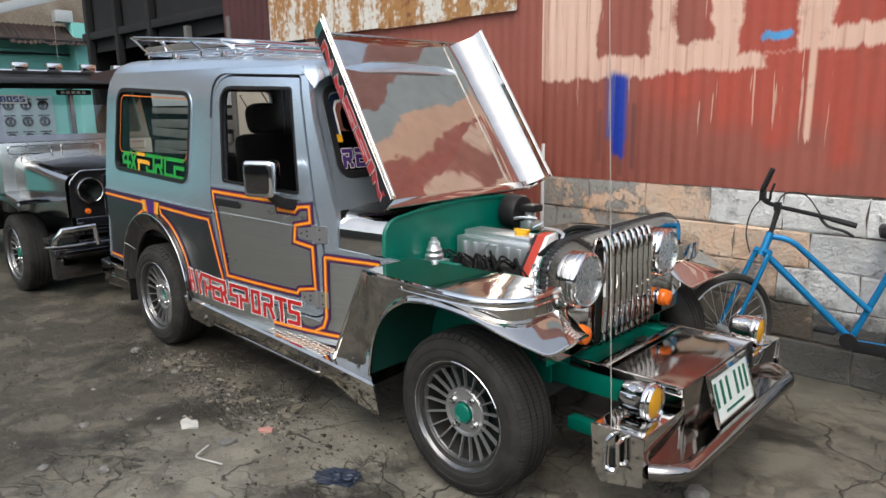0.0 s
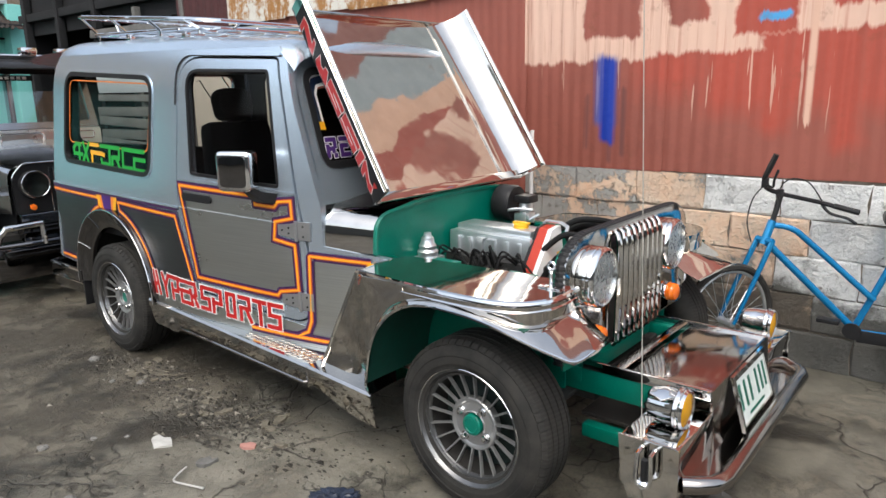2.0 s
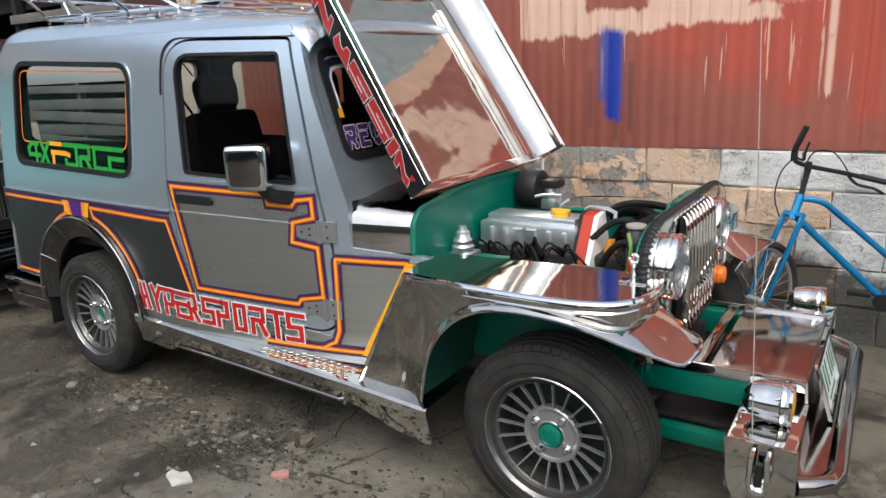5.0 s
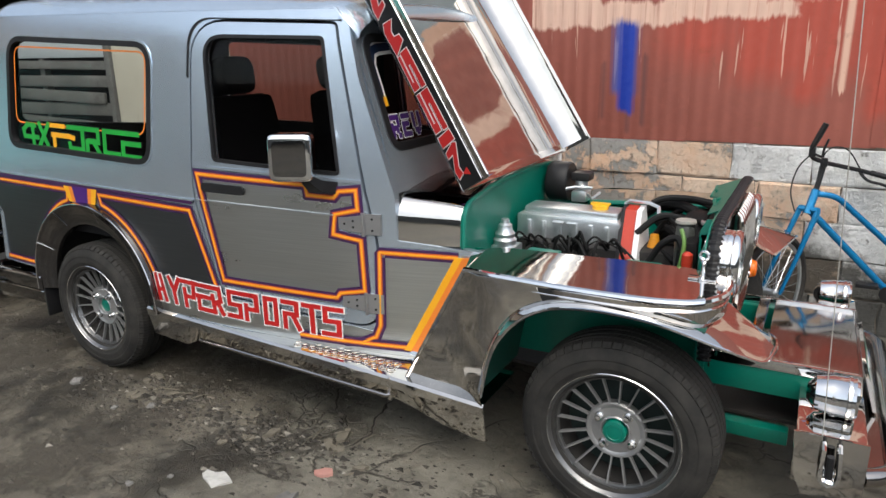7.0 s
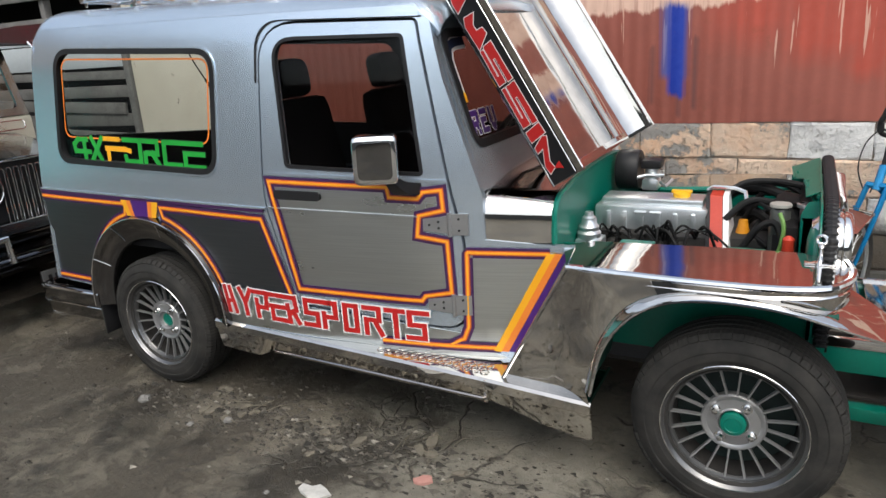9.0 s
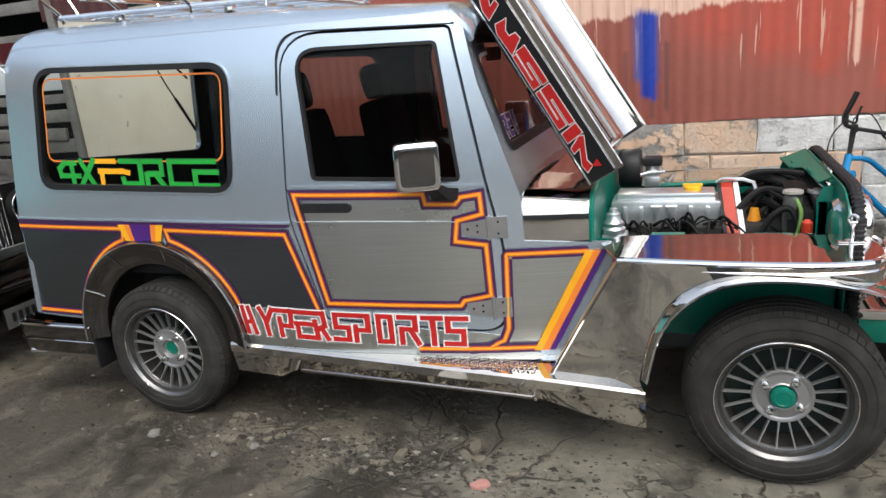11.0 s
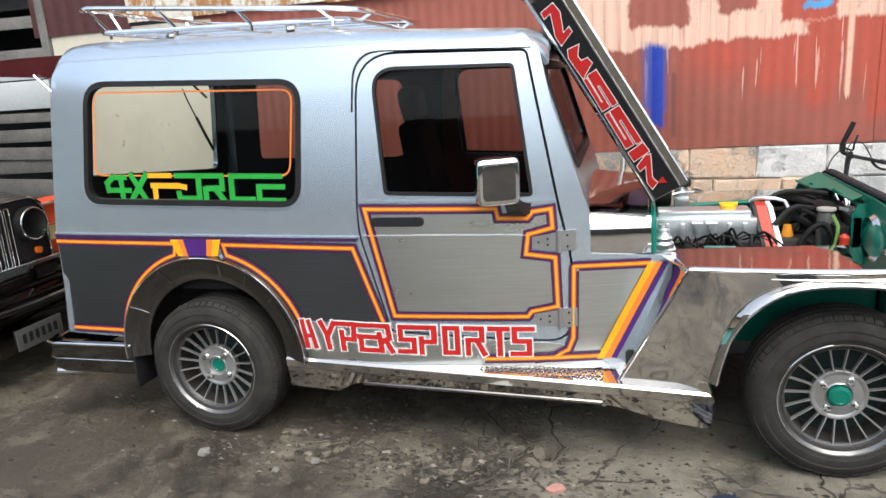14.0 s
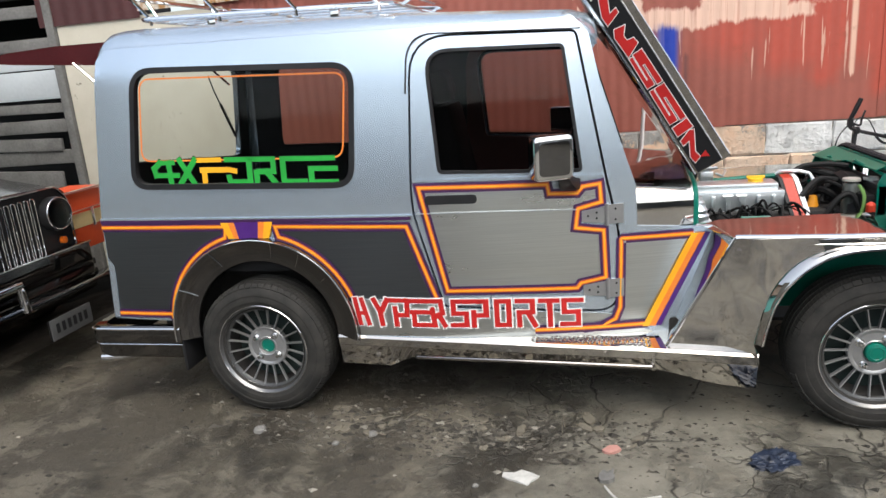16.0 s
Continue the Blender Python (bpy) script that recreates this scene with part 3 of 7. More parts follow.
def block_material():
    k = Mat("old_block")
    k.co = k.n.new("ShaderNodeNewGeometry").outputs["Position"]
    X, Y, Z = k.xyz()
    rnd = k.random()
    co = k.noise(6, 7, 0.65)
    fine = k.noise(70, 6, 0.7)
    info = k.n.new("ShaderNodeObjectInfo")
    sep = k.n.new("ShaderNodeSeparateXYZ")
    k.l.new(info.outputs["Location"], sep.inputs[0])
    # peach paint still holds on the blocks of one stretch
    peach = k.math("MULTIPLY", k.math("LESS_THAN", sep.outputs[0], 2.60), 1.0)
    low = k.math("LESS_THAN", sep.outputs[2], 0.75)
    peach = k.math("ADD", peach, k.math("MULTIPLY", low, k.math("LESS_THAN", sep.outputs[0], 3.0)), True)
    grey = k.mix(k.ramp(co, ((0.3, 0.0), (0.6, 1.0))), (0.64, 0.64, 0.62), (0.86, 0.86, 0.84))
    pk = k.mix(k.ramp(co, ((0.35, 0.0), (0.6, 1.0))), (0.84, 0.55, 0.36), (0.80, 0.62, 0.47))
    worn = k.math("ADD", k.noise(4.6, 9, 0.72), k.math("MULTIPLY", k.math("SUBTRACT", 2.34, X), 0.13))
    worn = k.ramp(worn, ((0.52, 0.0), (0.56, 1.0)))
    pk = k.mix(k.math("MULTIPLY", worn, 0.9), pk, (0.34, 0.35, 0.34))
    c = k.mix(peach, grey, pk)
    pits = k.ramp(k.voronoi(60), ((0.0, 1.0), (0.22, 0.0)))
    pits = k.math("MULTIPLY", pits, k.ramp(co, ((0.45, 0.0), (0.6, 1.0))))
    c = k.mix(k.math("MULTIPLY", pits, 0.55), c, (0.13, 0.09, 0.06))
    rough_m = k.noise(24, 7, 0.75)
    chip = k.math("MULTIPLY", k.ramp(rough_m, ((0.56, 0.0), (0.66, 1.0))), k.ramp(k.noise(5.2, 5), ((0.46, 0.0), (0.60, 1.0))))
    c = k.mix(k.math("MULTIPLY", chip, 0.65), c, (0.20, 0.14, 0.10))
    c = k.mix(k.math("MULTIPLY", rnd, 0.2), c, (0.32, 0.30, 0.27))
    stain = k.ramp(k.noise(3.1, 10, 0.75), ((0.59, 0.0), (0.69, 0.6)))
    c = k.mix(stain, c, (0.15, 0.13, 0.105))
    # green-grey mould creeping up from the yard
    mould = k.math("ADD", Z, k.math("MULTIPLY", k.noise(3.4, 8, 0.7), 0.9))
    mould = k.math("ADD", mould, k.math("MULTIPLY", k.math("SUBTRACT", X, 2.9, True), 0.09))
    c = k.mix(k.ramp(mould, ((0.85, 0.92), (1.10, 0.0))), c, (0.07, 0.066, 0.055))
    k.put("Base Color", c).put("Roughness", 0.9)
    deep = k.math("ADD", k.math("MULTIPLY", fine, 0.5), k.math("MULTIPLY", co, 1.2))
    deep = k.math("ADD", deep, k.math("MULTIPLY", k.math("SUBTRACT", 1.0, worn), 0.5))
    deep = k.math("SUBTRACT", deep, k.math("MULTIPLY", chip, 0.9))
    deep = k.math("ADD", deep, k.math("MULTIPLY", rough_m, 0.7))
    k.bump(k.math("SUBTRACT", deep, pits), 0.9, 0.025)
    return k.m


BLOCK = block_material()
MORTAR = plain("dirty_mortar", (0.12, 0.10, 0.082), (0.33, 0.28, 0.225), 0.95, 0, 5, 60, 0.5)
def plaster_material():
    """Cream plaster with smears, dark scuffs and short scratches."""
    k = Mat("cream_plaster")
    big, fine = k.noise(1.3, 6, 0.6), k.noise(38, 6, 0.7)
    c = k.mix(k.ramp(big, ((0.35, 0.0), (0.65, 1.0))), (0.43, 0.395, 0.315), (0.525, 0.49, 0.405))
    c = k.mix(k.ramp(fine, ((0.55, 0.0), (0.75, 0.35))), c, (0.40, 0.36, 0.28))
    tick = k.ramp(k.noise(1.0, 3, 0.6, vec=k.scaled(26, 1, 11), distort=0.8), ((0.665, 0.0), (0.69, 1.0)))
    tick = k.math("MULTIPLY", tick, k.ramp(k.noise(2.6, 3), ((0.50, 0.0), (0.58, 1.0))))
    c = k.mix(k.math("MULTIPLY", tick, 0.8), c, (0.12, 0.10, 0.08))
    k.put("Base Color", c).put("Roughness", 0.85).bump(fine, 0.2, 0.004)
    return k.m


PLASTER = plaster_material()
base = part("wall_base", box(-1.22, 7.0, WALL_Y + 0.014, WALL_Y + 0.14, -0.05, 1.02), MORTAR)
tagged(base, "mortar bed of a concrete block wall", "wall", kind="structure")
wall_w = part("wall_plaster", box(-2.48, -1.08, WALL_Y - 0.01, WALL_Y + 0.14, -0.05, 2.05, 0.006), PLASTER)
tagged(wall_w, "cream plastered wall with scratches", "wall", kind="structure")


def block_mesh(seed, w=0.392, h=0.1945):
    """A rough-edged block of about 50 triangles, its front at local y = 0."""
    r = random.Random(seed)
    vs, fs = [], []
    us = [0, 0.009, w * 0.5, w - 0.009, w]
    ws = [0, 0.009, h * 0.5, h - 0.009, h]
    for i, u in enumerate(us):
        for j, v in enumerate(ws):
            rim = i in (0, 4) or j in (0, 4)
            vs.append((u + r.uniform(-0.007, 0.007), (r.uniform(0.003, 0.010) if rim else r.uniform(-0.006, 0.004)), v + r.uniform(-0.006, 0.006)))
    for i in range(4):
        for j in range(4):
            fs.append((i * 5 + j, (i + 1) * 5 + j, (i + 1) * 5 + j + 1, i * 5 + j + 1))
    rim = [0, 5, 10, 15, 20, 21, 22, 23, 24, 19, 14, 9, 4, 3, 2, 1]
    n = len(vs)
    vs += [(vs[k][0], 0.03, vs[k][2]) for k in rim]
    fs += [(rim[i], n + i, n + (i + 1) % 16, rim[(i + 1) % 16]) for i in range(16)]
    return mesh_of("block", vs, fs, BLOCK, 4)

# ---- main jeep ----
MID = 0.755
XS = [-1.0, -0.5, 0.5, 0.85, 1.2, 1.45, 1.65, 1.95, 2.05]
YS = [0.03, 0.005, -0.015, -0.01, 0.03, 0.065, 0.115, 0.20, 0.228]


SMX = np.linspace(-1.3, 2.3, 361)
SMY = np.convolve(np.pad(np.interp(SMX, XS, YS), 15, mode="edge"), np.ones(31) / 31, mode="valid")


def ys(x, z):
    """The near side of the body: it narrows to the front and leans in above the belt."""
    t = z - 1.0
    return float(np.interp(x, SMX, SMY)) + 0.045 * (t + math.sqrt(t * t + 0.006)) + 0.75 * max(0.0, z - 1.50) ** 2


def near(lift=0.0):
    return lambda u, v, d: (u, ys(u, v) - lift + d, v)


def far(lift=0.0):
    return lambda u, v, d: (u, 2 * MID - ys(u, v) + lift - d, v)


jeep = thing("jeep", (1.2, MID, 0.0), "silver stainless jeep with open bonnet and orange striping", "jeep")

WIN = rounded([(-0.545, 1.078), (0.522, 1.048), (0.562, 1.551), (-0.476, 1.602)], [0.09, 0.09, 0.1, 0.1], 6)
DOOR = rounded([(0.87, 0.515), (1.60, 0.455), (1.602, 0.80), (1.553, 1.03), (1.447, 1.602), (0.80, 1.632), (0.768, 1.06), (0.768, 0.93)],
               [0.02, 0.10, 0.05, 0.05, 0.02, 0.16, 0.05, 0.05], 6)
DWIN = rounded([(0.885, 1.088), (1.462, 1.058), (1.40, 1.556), (0.855, 1.575)], [0.02, 0.02, 0.02, 0.10], 6)
ARCH_C, ARCH_R = (0.02, 0.375), 0.405
body = [(-0.775, 0.45), (-0.40, 0.44)] + arc(*ARCH_C, ARCH_R, 172, 2, 18) + [(0.43, 0.36), (1.80, 0.31), (1.992, 0.765), (1.985, 0.785), (1.678, 0.815), (1.672, 0.985)]
body += [(1.538, 1.40), (1.495, 1.60), (1.44, 1.655), (-0.62, 1.70), (-0.662, 1.645), (-0.745, 0.94)]


def body_side(f, parent):
    return part("body_side", sheet(body, [WIN, inset(DOOR, -0.006)], f, 0.03, 0.05), SILVER, parent, "blue-grey silver painted body side")


for f, lift in ((near, -1), (far, 1)):
    side = body_side(f(), jeep)
    # window gasket and glass
    part("window_gasket", sheet(inset(WIN, -0.004), [inset(WIN, 0.020)], f(0.006), 0.03, 0.08), BLACK, side, "black rubber window gasket")
    part("window_ledge", sheet(inset(WIN, -0.012), [inset(WIN, -0.004)], f(0.004), 0.006, 0.08), SILVER, side)
    inner = inset(WIN, -0.01) if f is near else rounded([(-0.462, 1.085), (0.515, 1.055), (0.545, 1.545), (-0.405, 1.585)], 0.06, 5)
    part("side_lining", sheet([(-0.66, 0.82), (1.60, 0.82), (1.47, 1.62), (-0.58, 1.64)], [inner, inset(DOOR, -0.012)], f(-0.032), 0.004, 0.1), BLACK_VINYL, side, "black vinyl cabin lining")
    part("window_glass", sheet(inset(WIN, 0.02), [], f(-0.012), None, 0.1), GLASS, side)

# roof: a crowned loft with rounded ends
def roof_section(x, drop, squeeze):
    z0 = lerp(x, [-0.665, -0.62, 1.44, 1.495, 1.53], [1.640, 1.698, 1.653, 1.60, 1.565]) - drop * 0.3
    top = lerp(x, [-0.7, -0.5, 0.7, 1.5], [1.795, 1.80, 1.755, 1.695]) - drop
    y0 = ys(x, z0) + squeeze - 0.0015
    w = MID - y0
    b = (top - z0) * 0.80
    half = [(w - 0.17 * (math.cos(radians(22)) - math.cos(radians(t))), z0 + b * (math.sin(radians(t)) - math.sin(radians(22))) / (1 - math.sin(radians(22)))) for t in (22, 30, 38, 46, 54, 62, 70, 78, 84, 90)]
    e = half[-1][0]
    half += [(e * u, z0 + b + (top - z0 - b) * (1 - u * u)) for u in (0.8, 0.6, 0.4, 0.2)]
    return [(x, MID - y, z) for y, z in half] + [(x, MID, top)] + [(x, MID + y, z) for y, z in half[::-1]]


rows = [roof_section(-0.675, 0.10, 0.02), roof_section(-0.665, 0.05, 0.006), roof_section(-0.65, 0.02, 0.001), roof_section(-0.625, 0.004, 0.0)]
rows += [roof_section(-0.58 + i * 0.1, 0.0, 0.0) for i in range(20)]
rows += [roof_section(1.43, 0.0, 0.0), roof_section(1.49, 0.008, 0.0), roof_section(1.52, 0.03, 0.004), roof_section(1.53, 0.06, 0.01)]
part("roof", shell(rows, 0.02), SILVER, jeep, "silver painted crowned roof")
gutter = [(p[0], p[1]) for p in rounded([(0.762, 1.42), (0.782, 1.650), (1.458, 1.619)], [0, 0.17, 0], 10)]
part("drip_rail", sheet(strip(gutter, 0.013), [], near(0.007), 0.012, 0.05), SILVER, jeep, "silver drip rail over the door")
part("drip_seal", sheet(strip([(x + 0.0085, z - 0.0075) for x, z in gutter], 0.005), [], near(0.004), 0.008, 0.05), BLACK, jeep)

# rear wall with its window
REAR = rounded([(-0.62, 0.45), (0.62, 0.45), (0.60, 1.1), (0.56, 1.68), (-0.56, 1.68), (-0.60, 1.1)], [0.02, 0.02, 0.05, 0.1, 0.1, 0.05], 4)
RWIN = rounded([(-0.475, 1.18), (0.475, 1.06), (0.46, 1.585), (-0.46, 1.585)], 0.05, 4)


def rear(lift=0.0):
    return lambda u, v, d: (lerp(v, [0.4, 0.94, 1.7], [-0.775, -0.745, -0.65]) - lift + d, MID + u * 1.21, v)


back_panel = part("rear_panel", sheet(REAR, [RWIN], rear(), 0.03, 0), SILVER, jeep)
part("rear_lining", sheet(inset(REAR, 0.03), [inset(RWIN, -0.006)], rear(-0.032), 0.004, 0), BLACK_VINYL, back_panel)
part("rear_wiper", tube([(-0.685, 1.06, 1.56), (-0.70, 1.12, 1.48), (-0.705, 1.19, 1.38)], 0.004, 6).join(tube([(-0.705, 1.185, 1.39), (-0.715, 1.33, 1.18)], 0.009, 6)), BLACK, back_panel, "black rear wiper")
hatch = [[(x, y, z) for x, z in ((-0.67, 1.735), (-0.95, 1.738), (-1.22, 1.728), (-1.34, 1.706), (-1.34, 1.690), (-1.20, 1.672), (-0.95, 1.652), (-0.72, 1.635), (-0.67, 1.65))] for y in (0.20, 0.22, 1.29, 1.31)]
hatch_mat = plain("maroon_lacquer", (0.045, 0.006, 0.008), (0.07, 0.01, 0.012), 0.2, 0, 5, 90, 0.02)
part("rear_hatch", loft(hatch, True, True), hatch_mat, jeep, "maroon rear hatch propped open")
for y in (0.19, 1.32):
    part("hatch_strut", tube([(-0.70, y, 1.50), (-0.86, y, 1.655)], 0.007, 6), CHROME2, jeep)

# windscreen wall, leaning back
def screen(lift=0.0):
    return lambda u, v, d: (1.665 - (v - 1.0) * 0.31 + lift - d, MID + u, v)


SCR = [(-0.60, 0.99), (0.60, 0.99), (0.585, 1.62), (-0.585, 1.62)]
SCRW = rounded([(-0.545, 1.145), (0.545, 1.145), (0.54, 1.555), (-0.54, 1.555)], 0.07, 6)
part("windscreen_frame", sheet(SCR, [SCRW], screen(), 0.035, 0.2), SILVER, jeep, "silver painted windscreen surround")
part("windscreen_gasket", sheet(inset(SCRW, -0.012), [inset(SCRW, 0.02)], screen(0.006), 0.02, 0), BLACK, jeep, "black rubber windscreen gasket")
screen_glass = part("windscreen", sheet(inset(SCRW, 0.015), [], screen(-0.008), None, 0), TINT, jeep, "tinted windscreen glass with decals")

# scuttle between screen and engine bay
def scuttle(x):
    y0 = ys(x, 0.9) + 0.012
    z1 = lerp(x, [1.60, 1.70, 1.92], [1.025, 1.015, 0.995])
    pts = [(x, y0, 0.80), (x, y0 + 0.003, 0.86), (x, y0 + 0.006, 0.89)]
    pts += [(x, y0 + 0.006 + 0.11 - 0.11 * math.cos(radians(a)), 0.89 + (z1 - 0.92) * math.sin(radians(a))) for a in (10, 20, 30, 40, 50, 60, 70, 80, 90)]
    pts += [(x, y0 + (MID - y0) * t, z1 - 0.03 + 0.03 * math.sin(t * math.pi / 2)) for t in (0.45, 0.7, 1.0)]
    return pts + [(x, 2 * MID - p[1], p[2]) for p in pts[-2::-1]]


part("scuttle", shell([scuttle(x) for x in (1.60, 1.68, 1.76, 1.84, 1.905)], -0.004), CHROME, jeep, "mirror-polished steel scuttle")
fw = scuttle(1.91)
rim = [(p[1], p[2]) for p in fw]
part("firewall", sheet(rim + [(1.31, 0.5), (0.20, 0.5)], [], lambda u, v, d: (1.905 + d, u, v), 0.012, 0), GREEN, jeep, "glossy green firewall")
part("firewall_rim", tube([(1.915, p[1], p[2]) for p in fw], 0.011, 6), GREEN, jeep)


# bonnet, standing open and leaning back
BX, BZ, BL = 1.915, 1.005, 0.94
BV = Vector((-0.517, 0, 0.856))
BN = Vector((0.856, 0, 0.517))


def bonnet_point(y, v, n):
    p = Vector((BX, 0, BZ)) + BV * v + BN * n
    return (p.x, y, p.z)


def bonnet_section(v):
    hw = lerp(v, [0, BL], [0.555, 0.528])
    pts = [(-hw - 0.032, 0.143), (-hw - 0.030, 0.137), (-hw - 0.018, 0.09), (-hw, 0.02)]
    pts += [(-hw + 0.03 - 0.03 * math.cos(radians(a)), 0.02 - 0.03 * math.sin(radians(a))) for a in (22, 45, 67, 90)]
    pts += [(-hw * 0.6, -0.012), (-hw * 0.3, -0.02), (0, -0.022)]
    pts += [(-p[0], p[1]) for p in pts[-2::-1]]
    return [bonnet_point(MID + a, v, b) for a, b in pts]


part("bonnet", shell([bonnet_section(BL * i / 10) for i in range(11)], 0.004), CHROME, jeep, "open mirror-steel bonnet with lettered side skirt", angle=25)
FLIP = Matrix.Translation((0, 2 * MID, 0)) @ Matrix.Diagonal((1, -1, 1, 1))


def both(name, make, mat, parent, label="", angle=35):
    """The same part on the near and the far side."""
    return [part(name, make(), mat, parent, label, angle=angle), part(name, make().moved(FLIP), mat, parent, label, angle=angle)]


# ---- doors ----
for f, side in ((near, "near"), (far, "far")):
    skin = sheet(inset(DOOR, 0.004), [DWIN], f(0.003), 0.032, 0.05)
    door = part("door", skin, SILVER, jeep, "silver door with a brushed steel panel in an orange outline")
    part("door_glass", sheet(inset(DWIN, -0.008), [], f(-0.016), None, 0.1), TINT, door, "tinted door glass")
    part("window_seal", sheet(inset(DWIN, -0.003), [inset(DWIN, 0.010)], f(0.005), 0.014, 0.06), BLACK, door)
    part("sill_bead", sheet(strip([(0.785, 1.062), (1.1, 1.053), (1.55, 1.035)], 0.012), [], f(0.008), 0.008, 0.05), SILVER, door)
    # pale metal strip paints the bright highlight along the door's crease
    part("crease", sheet(strip([(0.785, 0.925), (1.1, 0.917), (1.44, 0.905)], 0.005), [], f(0.010), 0.006, 0.05), CAST, door)
    if side == "near":
        hx = rounded([(0.825, 0.962), (1.038, 0.957), (1.038, 0.994), (0.825, 0.999)], 0.018, 4)
        handle = part("door_handle", sheet(hx, [], f(0.016), 0.016, 0), BLACK, door, "black moulded door handle")
        part("door_trim", sheet(inset(DOOR, -0.009), [inset(DWIN, -0.012)], f(-0.038), 0.006, 0.1), BLACK_VINYL, door)
    else:
        part("door_trim", sheet(inset(DOOR, -0.009), [inset(DWIN, -0.012)], f(-0.038), 0.006, 0.1), plain("dark_red_vinyl", (0.05, 0.007, 0.006), (0.08, 0.012, 0.009), 0.6), door, "dark red inner door trim")
    for z in (0.875, 0.558):
        hinge = sheet([(1.455, z - 0.022), (1.55, z - 0.034), (1.55, z + 0.034), (1.455, z + 0.022)], [], f(0.010), 0.008, 0)
        hinge.join(sheet([(1.558, z - 0.04), (1.622, z - 0.04), (1.622, z + 0.04), (1.558, z + 0.04)], [], f(0.010), 0.008, 0))
        px, py, pz = f(0.012)(1.555, z, 0)
        hinge.join(tube([(px, py, pz - 0.045), (px, py, pz + 0.045)], 0.008, 8))
        hg = part("door_hinge", hinge, ALLOY, door, "bare steel strap hinge with bolts")
        for bx, bz in ((1.48, 0), (1.515, 0.012), (1.515, -0.012), (1.59, 0.022), (1.59, -0.022)):
            q = f(0.010)(bx, z + bz, 0)
            part("bolt", lathe([(0.0045, 0.0), (0.0045, 0.004), (0.0, 0.005)], 6, Matrix.Translation(q) @ pose(0, 0, 0, 90 if side == "near" else -90)), BLACK, hg)

# door mirrors
def pillow(hx, hy, hz, e=0.30, n=28):
    """A box with generously rounded edges."""
    def pw(v):
        return math.copysign(abs(v) ** e, v)

    rows = []
    for j in range(n // 2 + 1):
        a = math.pi * (j / (n // 2) - 0.5)
        rows.append([(hx * pw(math.cos(a)) * pw(math.cos(2 * math.pi * i / n)), hy * pw(math.cos(a)) * pw(math.sin(2 * math.pi * i / n)), hz * pw(math.sin(a))) for i in range(n)])
    return loft(rows, True, True)


for k, m in enumerate((Matrix.Identity(4), FLIP)):
    house = pillow(0.081, 0.042, 0.087, 0.24)
    mm = part("mirror", house.moved(m @ pose(1.345, -0.045, 1.136, 0, 0, 24)), CHROME2, jeep, "chromed square door mirror")
    part("mirror_arm", loft([[Vector(p) for p in r] for r in (
        [(1.375, 0.055, 1.03), (1.455, 0.075, 1.03), (1.455, 0.075, 0.985), (1.375, 0.055, 0.985)],
        [(1.375, 0.0, 1.045), (1.435, 0.01, 1.045), (1.435, 0.01, 1.0), (1.375, 0.0, 1.0)],
        [(1.37, -0.045, 1.075), (1.41, -0.04, 1.075), (1.41, -0.04, 1.05), (1.37, -0.045, 1.05)])], True, True).moved(m), BLACK, mm, "black plastic mirror arm")
    # plate added on the chrome housing: its dark colour paints the reflection there
    face = rounded([(-0.063, -0.066), (0.061, -0.068), (0.063, 0.066), (-0.061, 0.062)], 0.02, 5)
    part("mirror_face", sheet(face, [], lambda u, v, d: (u, -0.0455 + d + 0.25 * (u * u + v * v), v), 0.006, 0.02).moved(m @ pose(1.345, -0.045, 1.136, 0, 0, 24)), DARKENED_MIRROR, mm, "dark plate painting the reflection on the mirror housing")
    part("mirror_glass", box(-0.070, 0.070, 0.0415, 0.0435, -0.074, 0.074).moved(m @ pose(1.345, -0.045, 1.136, 0, 0, 24)), CHROME2, mm)

# ---- striping and lettering on the near side ----
def film(name, pts, mat, lift, label="", holes=(), f=near, parent=jeep, step=0.04):
    return part(name, sheet(pts, list(holes), f(lift), 0.0015, step), mat, parent, label)


# rear panels take the darkened steel, with the ground's reflection painted in
RDARK = [(-0.742, 0.90), (-0.10, 0.893)] + arc(0.02, 0.385, 0.475, 106, 172, 10) + [(-0.455, 0.475), (-0.765, 0.478)]
film("side_panel", RDARK, BRUSHED_DARKENED, 0.002, "brushed steel panel behind the rear wheel, darkened for the ground it reflects")
FDARK = [(0.14, 0.888), (0.735, 0.872), (0.84, 0.55), (0.50, 0.555)] + arc(0.02, 0.385, 0.475, 22, 74, 8)
film("side_panel", FDARK, BRUSHED_DARKENED, 0.002, "brushed steel panel ahead of the rear wheel, darkened for the ground it reflects")
SKIRT = [(0.46, 0.55), (0.83, 0.545), (0.875, 0.505), (1.50, 0.452), (1.57, 0.44), (1.60, 0.40), (1.74, 0.345), (0.43, 0.385)]
film("side_panel", SKIRT, BRUSHED, 0.0015, "brushed steel sill panel")
DPAN = [(0.80, 1.032), (0.89, 0.584), (1.43, 0.570), (1.446, 0.591), (1.548, 0.608), (1.542, 0.81), (1.43, 0.829), (1.441, 0.908), (1.534, 0.929), (1.529, 1.004), (1.461, 0.997), (1.439, 0.972), (1.328, 0.977), (1.321, 1.015)]
film("side_panel", DPAN, BRUSHED, 0.005, "brushed steel door panel")
FPAN = [(1.45, 0.385), (1.53, 0.392), (1.585, 0.42), (1.605, 0.47), (1.612, 0.768), (1.915, 0.762), (1.705, 0.385)]
film("side_panel", FPAN, BRUSHED, 0.003, "brushed steel panel behind the front wheel")

